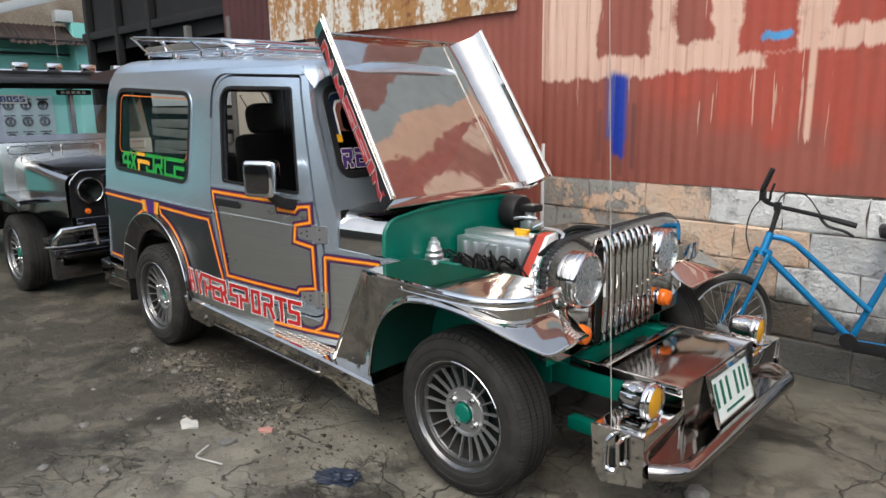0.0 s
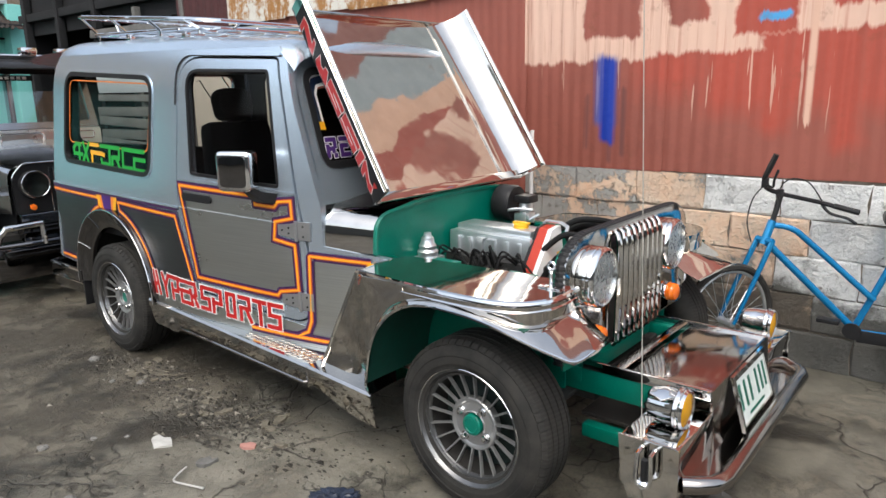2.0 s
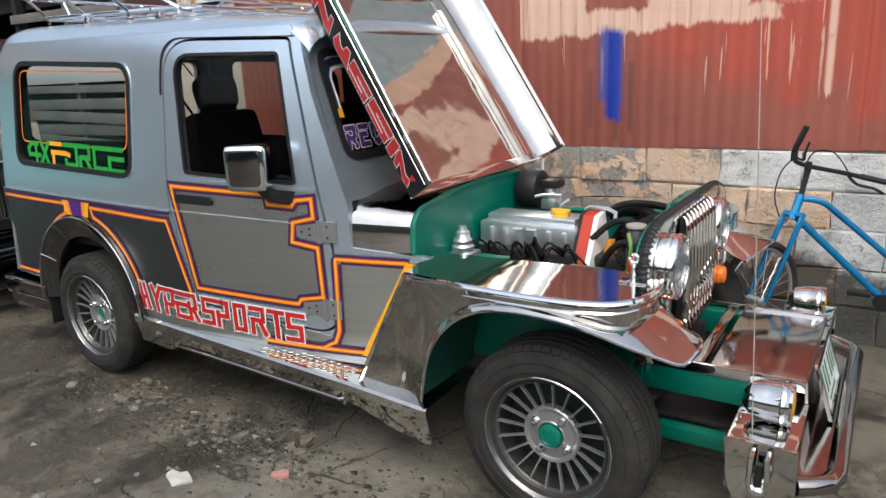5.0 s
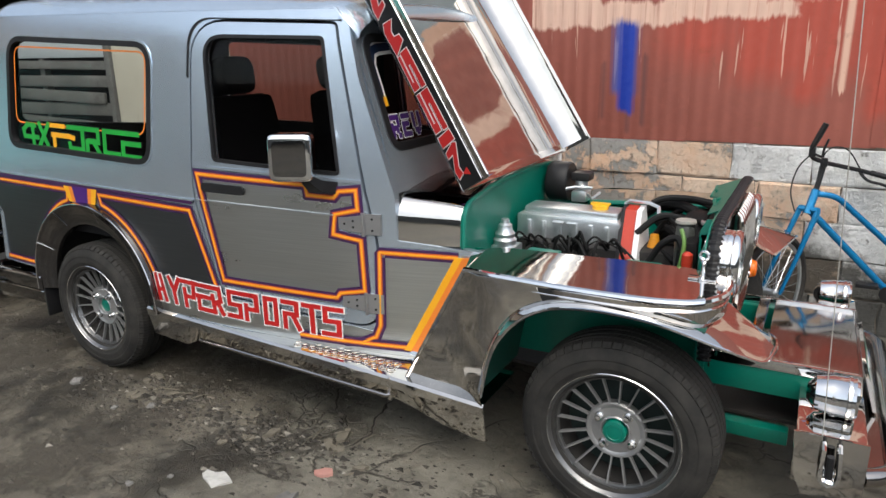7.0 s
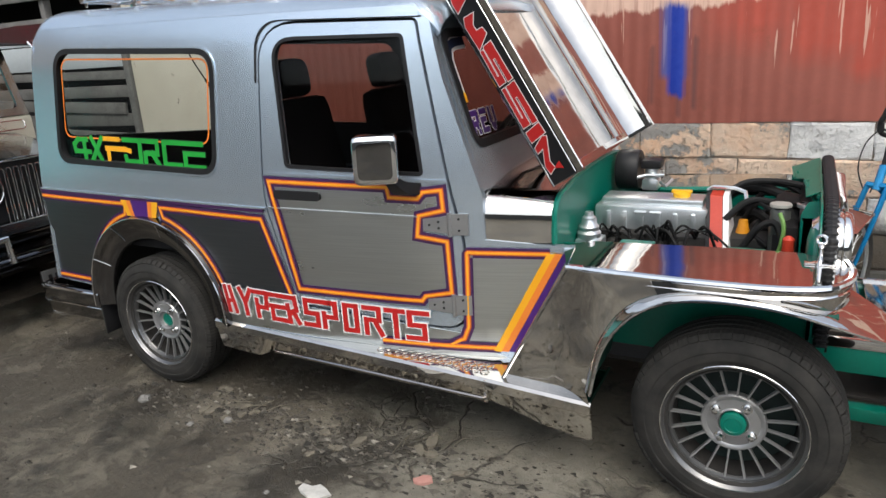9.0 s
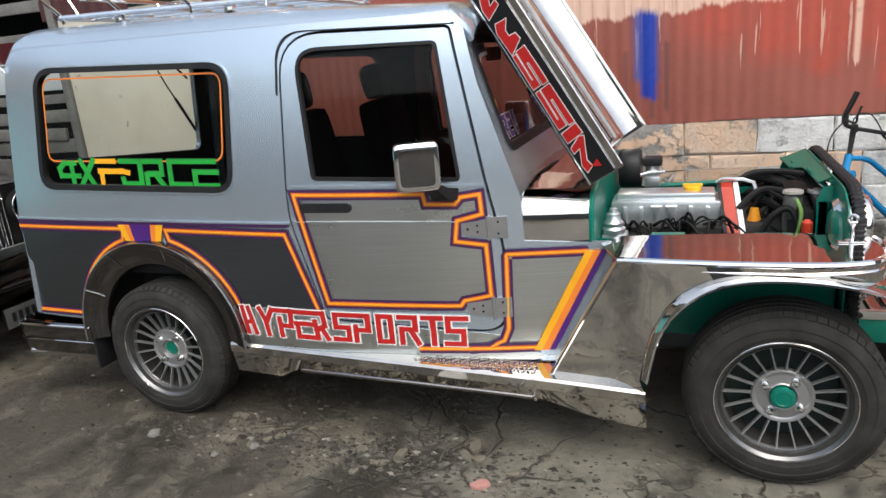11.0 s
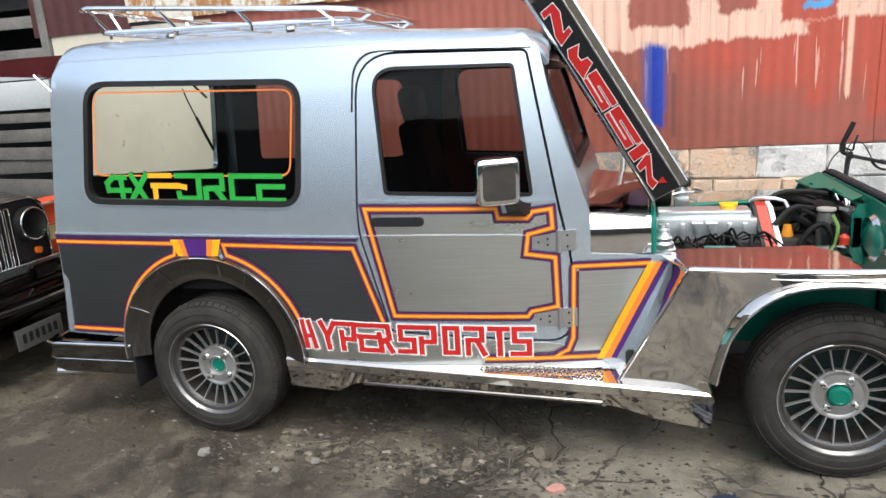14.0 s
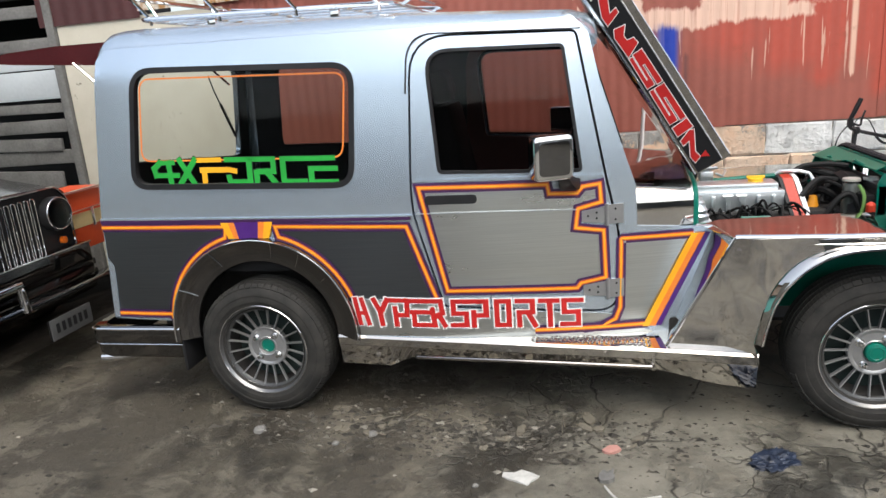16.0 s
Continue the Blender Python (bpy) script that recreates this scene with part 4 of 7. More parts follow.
LINES = ((0.040, DUSK_D, 0.0030), (0.019, RUST_D, 0.0040), (0.012, ORANGE_D, 0.0050), (0.005, YELLOW_D, 0.0060))


def lines(pts, closed, lift):
    for w, m, up in LINES:
        if closed:
            L, R = strip(pts, w, True)
            a, b = (L, R) if max(p[0] for p in L) > max(p[0] for p in R) else (R, L)
            film("stripe", a, m, lift + up, "", [b])
        else:
            film("stripe", strip(pts, w), m, lift + up)


lines(DPAN, True, 0.0055)
lines([(-0.745, 0.902), (-0.10, 0.893)] + arc(0.02, 0.385, 0.475, 106, 172, 12) + [(-0.452, 0.478), (-0.765, 0.480)], False, 0.0035)
lines(arc(0.02, 0.385, 0.475, 22, 74, 10) + [(0.14, 0.888), (0.735, 0.872), (0.84, 0.55)], False, 0.0035)
lines(FPAN[:5] + [(1.612, 0.768), (1.905, 0.762)], False, 0.0045)
lines([(1.25, 0.392), (1.45, 0.390), (1.72, 0.386)], False, 0.0060)
for i, (w, m) in enumerate(((0.028, YELLOW_D), (0.026, ORANGE_D), (0.022, PURPLE_D))):
    o = (0, 0.028, 0.056)[i]
    film("stripe", [(1.696 + o, 0.375), (1.696 + o + w, 0.372), (1.896 + o + w, 0.764), (1.896 + o, 0.764)], m, 0.0115, step=0.02)
for x0, x1, m in ((-0.112, -0.078, YELLOW_D), (-0.078, -0.05, ORANGE_D), (-0.05, 0.058, PURPLE_D), (0.058, 0.086, ORANGE_D), (0.086, 0.122, YELLOW_D)):
    film("stripe", [(x0 * 0.85 + 0.003, 0.838), (x1 * 0.85 + 0.003, 0.838), (x1 * 1.08, 0.912), (x0 * 1.08, 0.912)], m, 0.0095)
film("stripe", [(-0.746, 0.921), (0.755, 0.901), (0.755, 0.914), (-0.748, 0.935)], DUSK_D, 0.0085, step=0.03)
part("belt_bead", sheet(strip([(-0.748, 0.940), (0.0, 0.929), (0.765, 0.918)], 0.007), [], near(0.009), 0.008, 0.05), SILVER, jeep)

FONT = {
    "E": "######,######,......,#####.,#####.,##....,##....,######,######",
    "R": "######,######,....##,##..##,######,#####.,##.##.,##..##,##..##",
    "S": "######,######,##....,##....,######,....##,....##,######,######",
    "O": "######,######,##..##,##..##,##..##,##..##,##..##,######,######",
    "V": "##..##,##..##,##..##,##..##,##..##,##..##,.####.,.####.,..##..",
    "B": "#####.,##..##,##..##,##..##,#####.,##..##,##..##,##..##,#####.",
}


def stroked(strokes, w, f, scale, org, grow=0.0, cell=2.5):
    """Flat letter shape: the union of broad square-ended strokes, cut in fine rows. Units are scaled and v runs down."""
    us = [p[0] for st in strokes for p in st]
    vs_ = [p[1] for st in strokes for p in st]
    r = w / 2 + grow
    u0, v0 = min(us) - r - cell, min(vs_) - r - cell
    nu, nv = int((max(us) + r - u0) / cell) + 2, int((max(vs_) + r - v0) / cell) + 2
    U, V = np.meshgrid(u0 + cell * (np.arange(nu) + 0.5), v0 + cell * (np.arange(nv) + 0.5))
    grid = np.zeros((nv, nu), bool)
    for st in strokes:
        for (ax, ay), (bx, by) in zip(st, st[1:]):
            d = math.hypot(bx - ax, by - ay)
            t = ((U - ax) * (bx - ax) + (V - ay) * (by - ay)) / d
            q = np.abs((U - ax) * (by - ay) - (V - ay) * (bx - ax)) / d
            flat = abs(by - ay) < 0.3 * abs(bx - ax)
            grid |= (t > -r * 0.9) & (t < d + r * 0.9) & (q < r * (0.88 if flat else 1.0))
    vs, fs = [], []
    for j in range(nv):
        i = 0
        while i < nu:
            if grid[j, i]:
                e = i
                while e + 1 < nu and grid[j, e + 1] and e - i < 14:
                    e += 1
                n = len(vs)
                vs += [f(org[0] + (u0 + cell * x) * scale, org[1] - (v0 + cell * y) * scale, 0.0) for x, y in ((i, j), (i, j + 1), (e + 1, j + 1), (e + 1, j))]
                fs.append((n, n + 1, n + 2, n + 3))
                i = e
            i += 1
    return Geo().add(vs, fs)


SILL_WORD = {
    "H": (((27, 14), (47, 152)), ((63, 14), (95, 152)), ((40, 92), (80, 92))),
    "Y": (((132, 14), (162, 78), (172, 152)), ((168, 84), (205, 14), (318, 14))),
    "P": (((318, 14), (312, 98), (262, 98)), ((248, 60), (252, 152))),
    "E": (((332, 15), (498, 15)), ((340, 78), (436, 78)), ((352, 78), (352, 150), (442, 150))),
    "R": (((498, 15), (505, 82), (474, 98)), ((452, 62), (462, 152)), ((488, 98), (516, 152))),
    "S": (((700, 16), (566, 16), (566, 84), (634, 84), (634, 150), (556, 150))),
    "P2": (((700, 16), (738, 16), (738, 94), (690, 94)), ((672, 78), (672, 152))),
    "O": (((794, 16), (856, 16), (856, 150), (794, 150), (794, 16)),),
    "R2": (((900, 16), (980, 16), (980, 80), (920, 80)), ((909, 80), (909, 152)), ((958, 88), (990, 152))),
    "T": (((1020, 16), (1108, 16)), ((1068, 16), (1070, 152))),
    "S2": (((1232, 16), (1142, 16), (1142, 82), (1214, 82), (1214, 150), (1130, 150))),
}
GLASS_WORD = {
    "4": (((130, 24), (62, 24), (28, 52), (34, 84), (150, 84)), ((108, 24), (112, 124))),
    "X": (((168, 14), (236, 122)), ((248, 12), (164, 122))),
    "F": (((268, 14), (376, 14)), ((282, 60), (420, 60), (452, 66)), ((294, 60), (292, 124))),
    "O": (((412, 14), (528, 14), (528, 118), (424, 118), (420, 96))),
    "R": (((534, 14), (648, 14), (648, 70), (576, 70)), ((562, 76), (562, 124)), ((612, 72), (652, 122))),
    "C": (((940, 14), (696, 14), (696, 118), (800, 118))),
    "E": (((950, 60), (832, 60), (832, 120), (950, 120))),
}


def strokes_of(entry):
    """One stroke or several."""
    return [entry] if isinstance(entry[0][0], (int, float)) else list(entry)


def sill_map(u, v, d):
    return near(0.0105)(u, v - 0.036 * (u - 0.447), d)


for c, entry in SILL_WORD.items():
    st = strokes_of(entry)
    for m, lift, grow in ((WHITE_D, 0.0, 7.0), (RED_D, 0.0012, 0.0)):
        part("letter", stroked(st, 28 if c != "H" else 26, lambda u, v, d: sill_map(u, v, d - lift), 1.0 / 1240, (0.452, 0.567), grow), m, jeep)

# film lettering and outline on the rear side glass
frame_pts = rounded([(-0.485, 1.198), (0.480, 1.172), (0.515, 1.515), (-0.445, 1.555)], 0.05, 5)
a, b = strip(frame_pts, 0.007, True)
part("glass_outline", sheet(b if max(p[0] for p in a) < max(p[0] for p in b) else a, [a if max(p[0] for p in a) < max(p[0] for p in b) else b], near(-0.010), 0.001, 0.1), ORANGE_D, jeep, "thin orange outline on the side glass")
for c, entry in GLASS_WORD.items():
    st = strokes_of(entry)
    for m, lift, grow in ((BLACK_VINYL, 0.0, 3.0), (YELLOW_D if c == "F" else GREEN_D, 0.001, 0.0)):
        part("letter", stroked(st, 27, lambda u, v, d: near(-0.0105)(u, v - 0.030 * (u + 0.45), d - lift), 0.90 / 955, (-0.452, 1.212), grow), m, jeep)

# film on the windscreen
wide = 0.0105
for i, c in enumerate("REV"):
    rows = FONT[c].split(",")
    part("letter", plates(rows, lambda u, v, d: screen(-0.0055)(u, v, d), 0.0, (wide, 0.0098), (-0.515 + i * 7.5 * wide, 1.178), 0.1, 2), WHITE_D, screen_glass)
    part("letter", plates(rows, lambda u, v, d: screen(-0.0045)(u, v, d), 0.0, (wide, 0.0098), (-0.515 + i * 7.5 * wide, 1.178), 0.1, 0), PURPLE_D, screen_glass)
hook = [(-0.512, 1.33), (-0.515, 1.46), (-0.49, 1.505), (-0.45, 1.515), (-0.36, 1.52)]
part("screen_stripe", sheet(strip(hook, 0.056), [], screen(-0.0058), 0.0008, 0), WHITE_D, screen_glass)
part("screen_stripe", sheet(strip(hook, 0.030), [], screen(-0.0046), 0.0008, 0), plain("navy_decal", (0.008, 0.016, 0.04), (0.012, 0.024, 0.06), 0.35, 0, 8, 90, 0.02), screen_glass)
part("screen_stripe", sheet(strip([(-0.512, 1.30), (-0.512, 1.335)], 0.055), [], screen(-0.0040), 0.0008, 0), YELLOW_D, screen_glass)

# ---- bonnet skirt film, ribs, hinge ----
def skirt(lift):
    def f(u, v, d):
        hw = lerp(u, [0, BL], [0.555, 0.528])
        return bonnet_point(MID - hw - lift - lerp(v, [0.0, 0.02, 0.09, 0.143], [-0.006, 0.0, 0.018, 0.032]) + d, u, v)
    return f


part("skirt_film", sheet([(0.004, 0.008), (BL - 0.05, 0.008), (BL - 0.05, 0.108), (0.004, 0.108)], [], skirt(0.0050), 0.001, 0.02), BLACK_VINYL, jeep, "black film on the bonnet skirt")
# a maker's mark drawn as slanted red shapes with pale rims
marks = [[(0.045, 0.018), (0.070, 0.10), (0.040, 0.103), (0.055, 0.06), (0.085, 0.05), (0.165, 0.108), (0.172, 0.085), (0.150, 0.012), (0.128, 0.012), (0.135, 0.055), (0.075, 0.012)],
         [(0.172, 0.012), (0.178, 0.112), (0.218, 0.108), (0.212, 0.012)],
         [(0.226, 0.012), (0.226, 0.046), (0.335, 0.044), (0.335, 0.058), (0.230, 0.060), (0.230, 0.108), (0.385, 0.104), (0.385, 0.082), (0.262, 0.086), (0.262, 0.076), (0.385, 0.072), (0.385, 0.014)],
         [(0.396, 0.014), (0.396, 0.046), (0.490, 0.044), (0.490, 0.058), (0.400, 0.060), (0.400, 0.106), (0.538, 0.102), (0.538, 0.082), (0.430, 0.086), (0.430, 0.076), (0.545, 0.072), (0.545, 0.016)],
         [(0.575, 0.106), (0.545, 0.020), (0.640, 0.014), (0.668, 0.035), (0.660, 0.098), (0.628, 0.060), (0.605, 0.062), (0.600, 0.100)],
         [(0.695, 0.018), (0.715, 0.105), (0.735, 0.104), (0.728, 0.060), (0.800, 0.106), (0.842, 0.100), (0.840, 0.018), (0.815, 0.016), (0.818, 0.062), (0.735, 0.016)]]
for i, pts in enumerate(marks):
    pts = [(u, 0.12 - v) for u, v in pts][::-1] if i in (2, 3) else pts
    pts = [(u, 0.008 + v * 0.68) for u, v in pts]
    part("mark", sheet(inset(pts, -0.003), [], skirt(0.0066), 0.0008, 0.02), WHITE_D, jeep)
    part("mark", sheet(pts, [], skirt(0.0080), 0.0008, 0.02), RED_D, jeep)
for v, r in ((0.110, 0.0022), (0.1415, 0.0035)):
    part("skirt_bead", tube([skirt(0.004)(u, v, 0) for u in np.linspace(0.01, BL - 0.01, 12)], r, 6), CHROME2, jeep)
# inner skin, curving from the flat of the bonnet up the far skirt
skin = [[bonnet_point(MID + lerp(v, [0, BL], [0.555, 0.528]) - 0.165 + 0.186 * math.sin(t * 1.50) ** 1.05 + 0.006 * t, v, -0.006 + 0.149 * (1 - math.cos(t * 1.50)) ** 1.1) for t in np.linspace(0, 1, 19)] for v in np.linspace(0.015, BL - 0.004, 9)]
part("bonnet_skin", shell(skin, 0.003), CHROME, jeep, "mirror-steel inner skin of the bonnet", angle=60)
part("bonnet_bead", tube([row[-1] for row in skin], 0.005, 6), CHROME, jeep)
part("bonnet_hinge", box(-0.012, 0.012, -0.53, 0.53, -0.02, 0.02, 0.006).moved(Matrix.Translation(bonnet_point(MID, 0.02, 0.012)) @ pose(0, 0, 0, 0, -31, 0)), CHROME, jeep, "steel piano hinge of the bonnet")
part("bonnet_lip", box(-0.004, 0.03, -0.48, 0.48, -0.004, 0.004, 0.002).moved(Matrix.Translation(bonnet_point(MID, BL - 0.006, -0.016)) @ pose(0, 0, 0, 0, -31, 0)), CHROME, jeep)

# ---- front wings ----
T = [(2.03, -0.015, 0.79), (2.06, -0.02, 0.792), (2.16, -0.04, 0.795), (2.30, -0.06, 0.798), (2.45, -0.072, 0.80), (2.60, -0.075, 0.802), (2.70, -0.065, 0.803), (2.78, -0.03, 0.803), (2.83, 0.05, 0.803), (2.842, 0.14, 0.803), (2.83, 0.235, 0.80)]
LO = [(2.10, -0.06, 0.37), (2.14, -0.065, 0.55), (2.22, -0.07, 0.68), (2.33, -0.072, 0.748), (2.46, -0.075, 0.770), (2.60, -0.075, 0.766), (2.70, -0.06, 0.752), (2.79, -0.02, 0.735), (2.83, 0.06, 0.73), (2.84, 0.14, 0.73), (2.835, 0.22, 0.73)]
BR = [(2.125, -0.085, 0.37), (2.165, -0.09, 0.54), (2.24, -0.097, 0.655), (2.345, -0.102, 0.727), (2.47, -0.107, 0.753), (2.61, -0.107, 0.752), (2.72, -0.10, 0.735), (2.83, -0.08, 0.70), (2.91, -0.05, 0.67), (2.965, -0.015, 0.650), (2.985, 0.07, 0.665)]


def smooth(rows, n=4):
    """Points of a smooth curve through the given ones."""
    p = [Vector(r) for r in rows]
    out = []
    for i in range(len(p) - 1):
        a, b, c, d = p[max(0, i - 1)], p[i], p[i + 1], p[min(len(p) - 1, i + 2)]
        for k in range(n):
            t = k / n
            out.append(0.5 * (2 * b + (c - a) * t + (2 * a - 5 * b + 4 * c - d) * t * t + (3 * b - a - 3 * c + d) * t ** 3))
    return out + [p[-1]]


ST, SL, SB = smooth(T), smooth(LO), smooth(BR)


def wing_y(x):
    return lerp(x, [1.775, 2.03, 2.1, 2.33], [-0.005, -0.018, -0.058, -0.066])


def wing_top():
    pts = [(p.x, p.y) for p in ST] + [(2.70, 0.295), (2.02, 0.295), (1.935, 0.245)]
    return sheet(pts, [], lambda u, v, d: (u, v, lerp(u, [1.93, 2.03, 2.5, 2.84], [0.778, 0.79, 0.801, 0.803]) - d), 0.004, 0.1)


def wing_skirt():
    mids = [a.lerp(b, 0.5) + Vector((0, 0, 0)) for a, b in zip(ST[12:], SL[12:])]
    return shell([ST[12:], mids, SL[12:]], 0.003)


def wing_rear():
    pts = [(2.03, 0.79), (1.775, 0.325), (2.125, 0.29), (2.10, 0.37)] + [(p.x, p.z) for p in SL[1:13]] + [(p.x, p.z) for p in ST[12:0:-1]]
    return sheet(pts, [], lambda u, v, d: (u, wing_y(u) + d, v), 0.004, 0.08)


def wing_brim():
    m1 = [a.lerp(b, 0.5) - Vector((0, 0.004, -0.006)) for a, b in zip(SL, SB)]
    return shell([SL, m1, SB], 0.003)


def wing_beads(r=0.011):
    g = tube(ST, r, 8)
    g.join(tube([p - Vector((0, 0.002, 0.028)) for p in ST[4:]], 0.004, 6))
    g.join(tube([p + Vector((0, -0.002, 0.004)) for p in SB], 0.005, 6))
    g.join(tube([(2.03, -0.018, 0.79), (1.90, -0.013, 0.555), (1.775, -0.006, 0.325)], 0.007, 6))
    return g


both("wing_top", wing_top, CHROME, jeep, "mirror-steel front wing top")
both("wing_skirt", wing_skirt, CHROME, jeep)
both("wing_rear", wing_rear, CHROME, jeep, "mirror-steel rear face of the front wing")
both("wing_brim", wing_brim, CHROME, jeep, "flared mirror-steel wheel arch lip")
part("wing_bead", wing_beads(), CHROME2, jeep)
# side face between body and wing
both("wing_gusset", lambda: shell([[(2.03, -0.012, 0.788), (1.992, ys(1.99, 0.77) - 0.001, 0.786)], [(1.968, -0.010, 0.68), (1.956, ys(1.956, 0.68) - 0.001, 0.68)], [(1.90, -0.008, 0.555), (1.905, ys(1.905, 0.55) - 0.001, 0.555)], [(1.775, -0.004, 0.325), (1.808, ys(1.808, 0.33) - 0.001, 0.325)]], 0.003), CHROME, jeep, "mirror-steel gusset beside the wing")
wh = [(p.x - 0.004 * (1 if p.x < 2.3 else -1), p.z - 0.004) for p in SL[:30]]
both("wheel_housing", lambda: shell([[(x, -0.055, z) for x, z in wh], [(x, 0.15, z) for x, z in wh], [(x, 0.30, z) for x, z in wh]], 0.003), SHADED_GREEN, jeep, "green painted wheel housing, darkened for the shade inside")
both("inner_wing", lambda: box(1.92, 2.76, 0.296, 0.304, 0.40, 0.775), GREEN, jeep, "green inner wing")
both("wing_tip_web", lambda: shell([[(2.835, 0.222, 0.729), (2.91, 0.150, 0.694), (2.985, 0.071, 0.665)], [(2.822, 0.27, 0.722), (2.895, 0.215, 0.685), (2.972, 0.15, 0.666)], [(2.80, 0.335, 0.70), (2.855, 0.325, 0.655), (2.91, 0.31, 0.625)]], 0.004), CHROME, jeep)
both("wing_tip_bead", lambda: tube(smooth([(2.965, -0.013, 0.650), (2.986, 0.071, 0.664), (2.973, 0.15, 0.665), (2.911, 0.31, 0.624)], 4), 0.006, 6), CHROME, jeep)
both("wing_end", lambda: shell([[(2.831, 0.228, 0.80), (2.825, 0.228, 0.60)], [(2.795, 0.275, 0.80), (2.79, 0.275, 0.54)], [(2.74, 0.296, 0.795), (2.74, 0.296, 0.50)]], 0.003), CHROME, jeep)

# bonnet catches on the wings
def catch():
    g = lathe([(0.022, 0.0), (0.022, 0.006), (0.008, 0.010), (0.006, 0.05), (0.010, 0.056), (0.010, 0.064), (0.0, 0.066)], 12, Matrix.Translation((2.757, 0.19, 0.803)))
    g.join(tube([(2.757 + 0.013 * math.cos(a), 0.19, 0.879 + 0.013 * math.sin(a)) for a in np.linspace(0, 2 * math.pi, 13)[:-1]], 0.005, 6, True))
    g.join(box(2.715, 2.80, 0.172, 0.208, 0.803, 0.808, 0.002))
    return g


both("bonnet_catch", catch, CHROME2, jeep, "chromed bonnet catch with a ring")

# ---- wheels ----
def tyre_material():
    k = Mat("worn_tyre")
    geo = k.n.new("ShaderNodeSeparateXYZ")
    k.l.new(k.co, geo.inputs[0])
    ang = k.math("ARCTAN2", geo.outputs[2], geo.outputs[0])
    rad = k.math("SQRT", k.math("ADD", k.math("MULTIPLY", geo.outputs[0], geo.outputs[0]), k.math("MULTIPLY", geo.outputs[2], geo.outputs[2])))
    # sipes across the tread, a smooth dusty wall
    wave = k.math("SINE", k.math("ADD", k.math("MULTIPLY", ang, 130.0), k.math("MULTIPLY", geo.outputs[1], 60.0)))
    tread = k.math("MULTIPLY", k.math("SUBTRACT", rad, 0.303, True), 120.0, True)
    groove = k.math("MULTIPLY", k.ramp(wave, ((0.0, 0.35), (0.18, 0.0))), tread)
    dust = k.ramp(k.noise(9, 6, 0.65), ((0.4, 0.0), (0.7, 1.0)))
    c = k.mix(k.math("MULTIPLY", dust, 0.40), (0.018, 0.0175, 0.0165), (0.075, 0.069, 0.06))
    c = k.mix(k.math("MULTIPLY", tread, 0.16), c, (0.06, 0.056, 0.05))
    c = k.mix(groove, c, (0.010, 0.010, 0.010))
    k.put("Base Color", c).put("Roughness", 0.78).put("Specular IOR Level", 0.25)
    k.bump(k.math("SUBTRACT", k.math("MULTIPLY", k.noise(70, 4), 0.25), groove), 0.2, 0.003)
    return k.m


TYRE = tyre_material()
TURN_OUT = pose(0, 0, 0, 90)  # local z to -y


def tyre_mesh():
    p = [(0.195, -0.085), (0.212, -0.098), (0.25, -0.110), (0.276, -0.108), (0.298, -0.094), (0.312, -0.080)]
    for g in (-0.05, -0.018, 0.018, 0.05):
        p += [(0.3205, g - 0.008), (0.3205, g - 0.004), (0.3145, g - 0.0035), (0.3145, g + 0.0035), (0.3205, g + 0.004)]
    p += [(0.312, 0.080), (0.298, 0.094), (0.276, 0.108), (0.266, 0.1095), (0.262, 0.1075), (0.25, 0.110), (0.236, 0.1085), (0.233, 0.106), (0.222, 0.103), (0.212, 0.098), (0.195, 0.085), (0.195, -0.085)]
    g = lathe(p, 64, TURN_OUT)
    for v in g.v:
        if v.z < -0.308:
            v.z = -0.308 + (v.z + 0.308) * 0.2 - 0.002
            v.y *= 1.03
    # shoulder blocks round the outer edge of the tread
    for i in range(60):
        m = pose(0, 0, 0, 0, 6 * i, 0)
        if not 42 < i % 60 < 48:
            g.join(loft([[m @ Vector(q) for q in r] for r in (
                [(-0.0143, -0.062, 0.319), (0.0143, -0.062, 0.319), (0.0143, -0.062, 0.310), (-0.0143, -0.062, 0.310)],
                [(-0.0143, -0.080, 0.3165), (0.0143, -0.080, 0.3165), (0.0143, -0.080, 0.306), (-0.0143, -0.080, 0.306)],
                [(-0.0130, -0.095, 0.303), (0.0130, -0.095, 0.303), (0.0130, -0.092, 0.294), (-0.0130, -0.092, 0.294)])], True, True))
    for v in g.v:
        v.z = max(v.z, -0.3125)
    return mesh_of("tyre", g.v, g.f, TYRE, 30)


def rim_mesh():
    """Barrel and lip, a hub disc and twenty slim spokes."""
    g = lathe([(0.206, 0.094), (0.214, 0.103), (0.219, 0.100), (0.2215, 0.092), (0.2215, 0.080), (0.196, 0.060), (0.190, 0.055), (0.184, 0.066), (0.187, 0.072), (0.192, 0.074), (0.194, 0.079), (0.199, 0.081), (0.201, 0.088), (0.206, 0.094)], 64, TURN_OUT)
    return mesh_of("rim", g.v, g.f, ALLOY_LIP, 30)


def barrel_mesh():
    g = lathe([(0.194, 0.060), (0.192, -0.085), (0.184, -0.08), (0.182, 0.030), (0.184, 0.062), (0.194, 0.060)], 48, TURN_OUT)
    return mesh_of("rim_barrel", g.v, g.f, UNDER, 30)


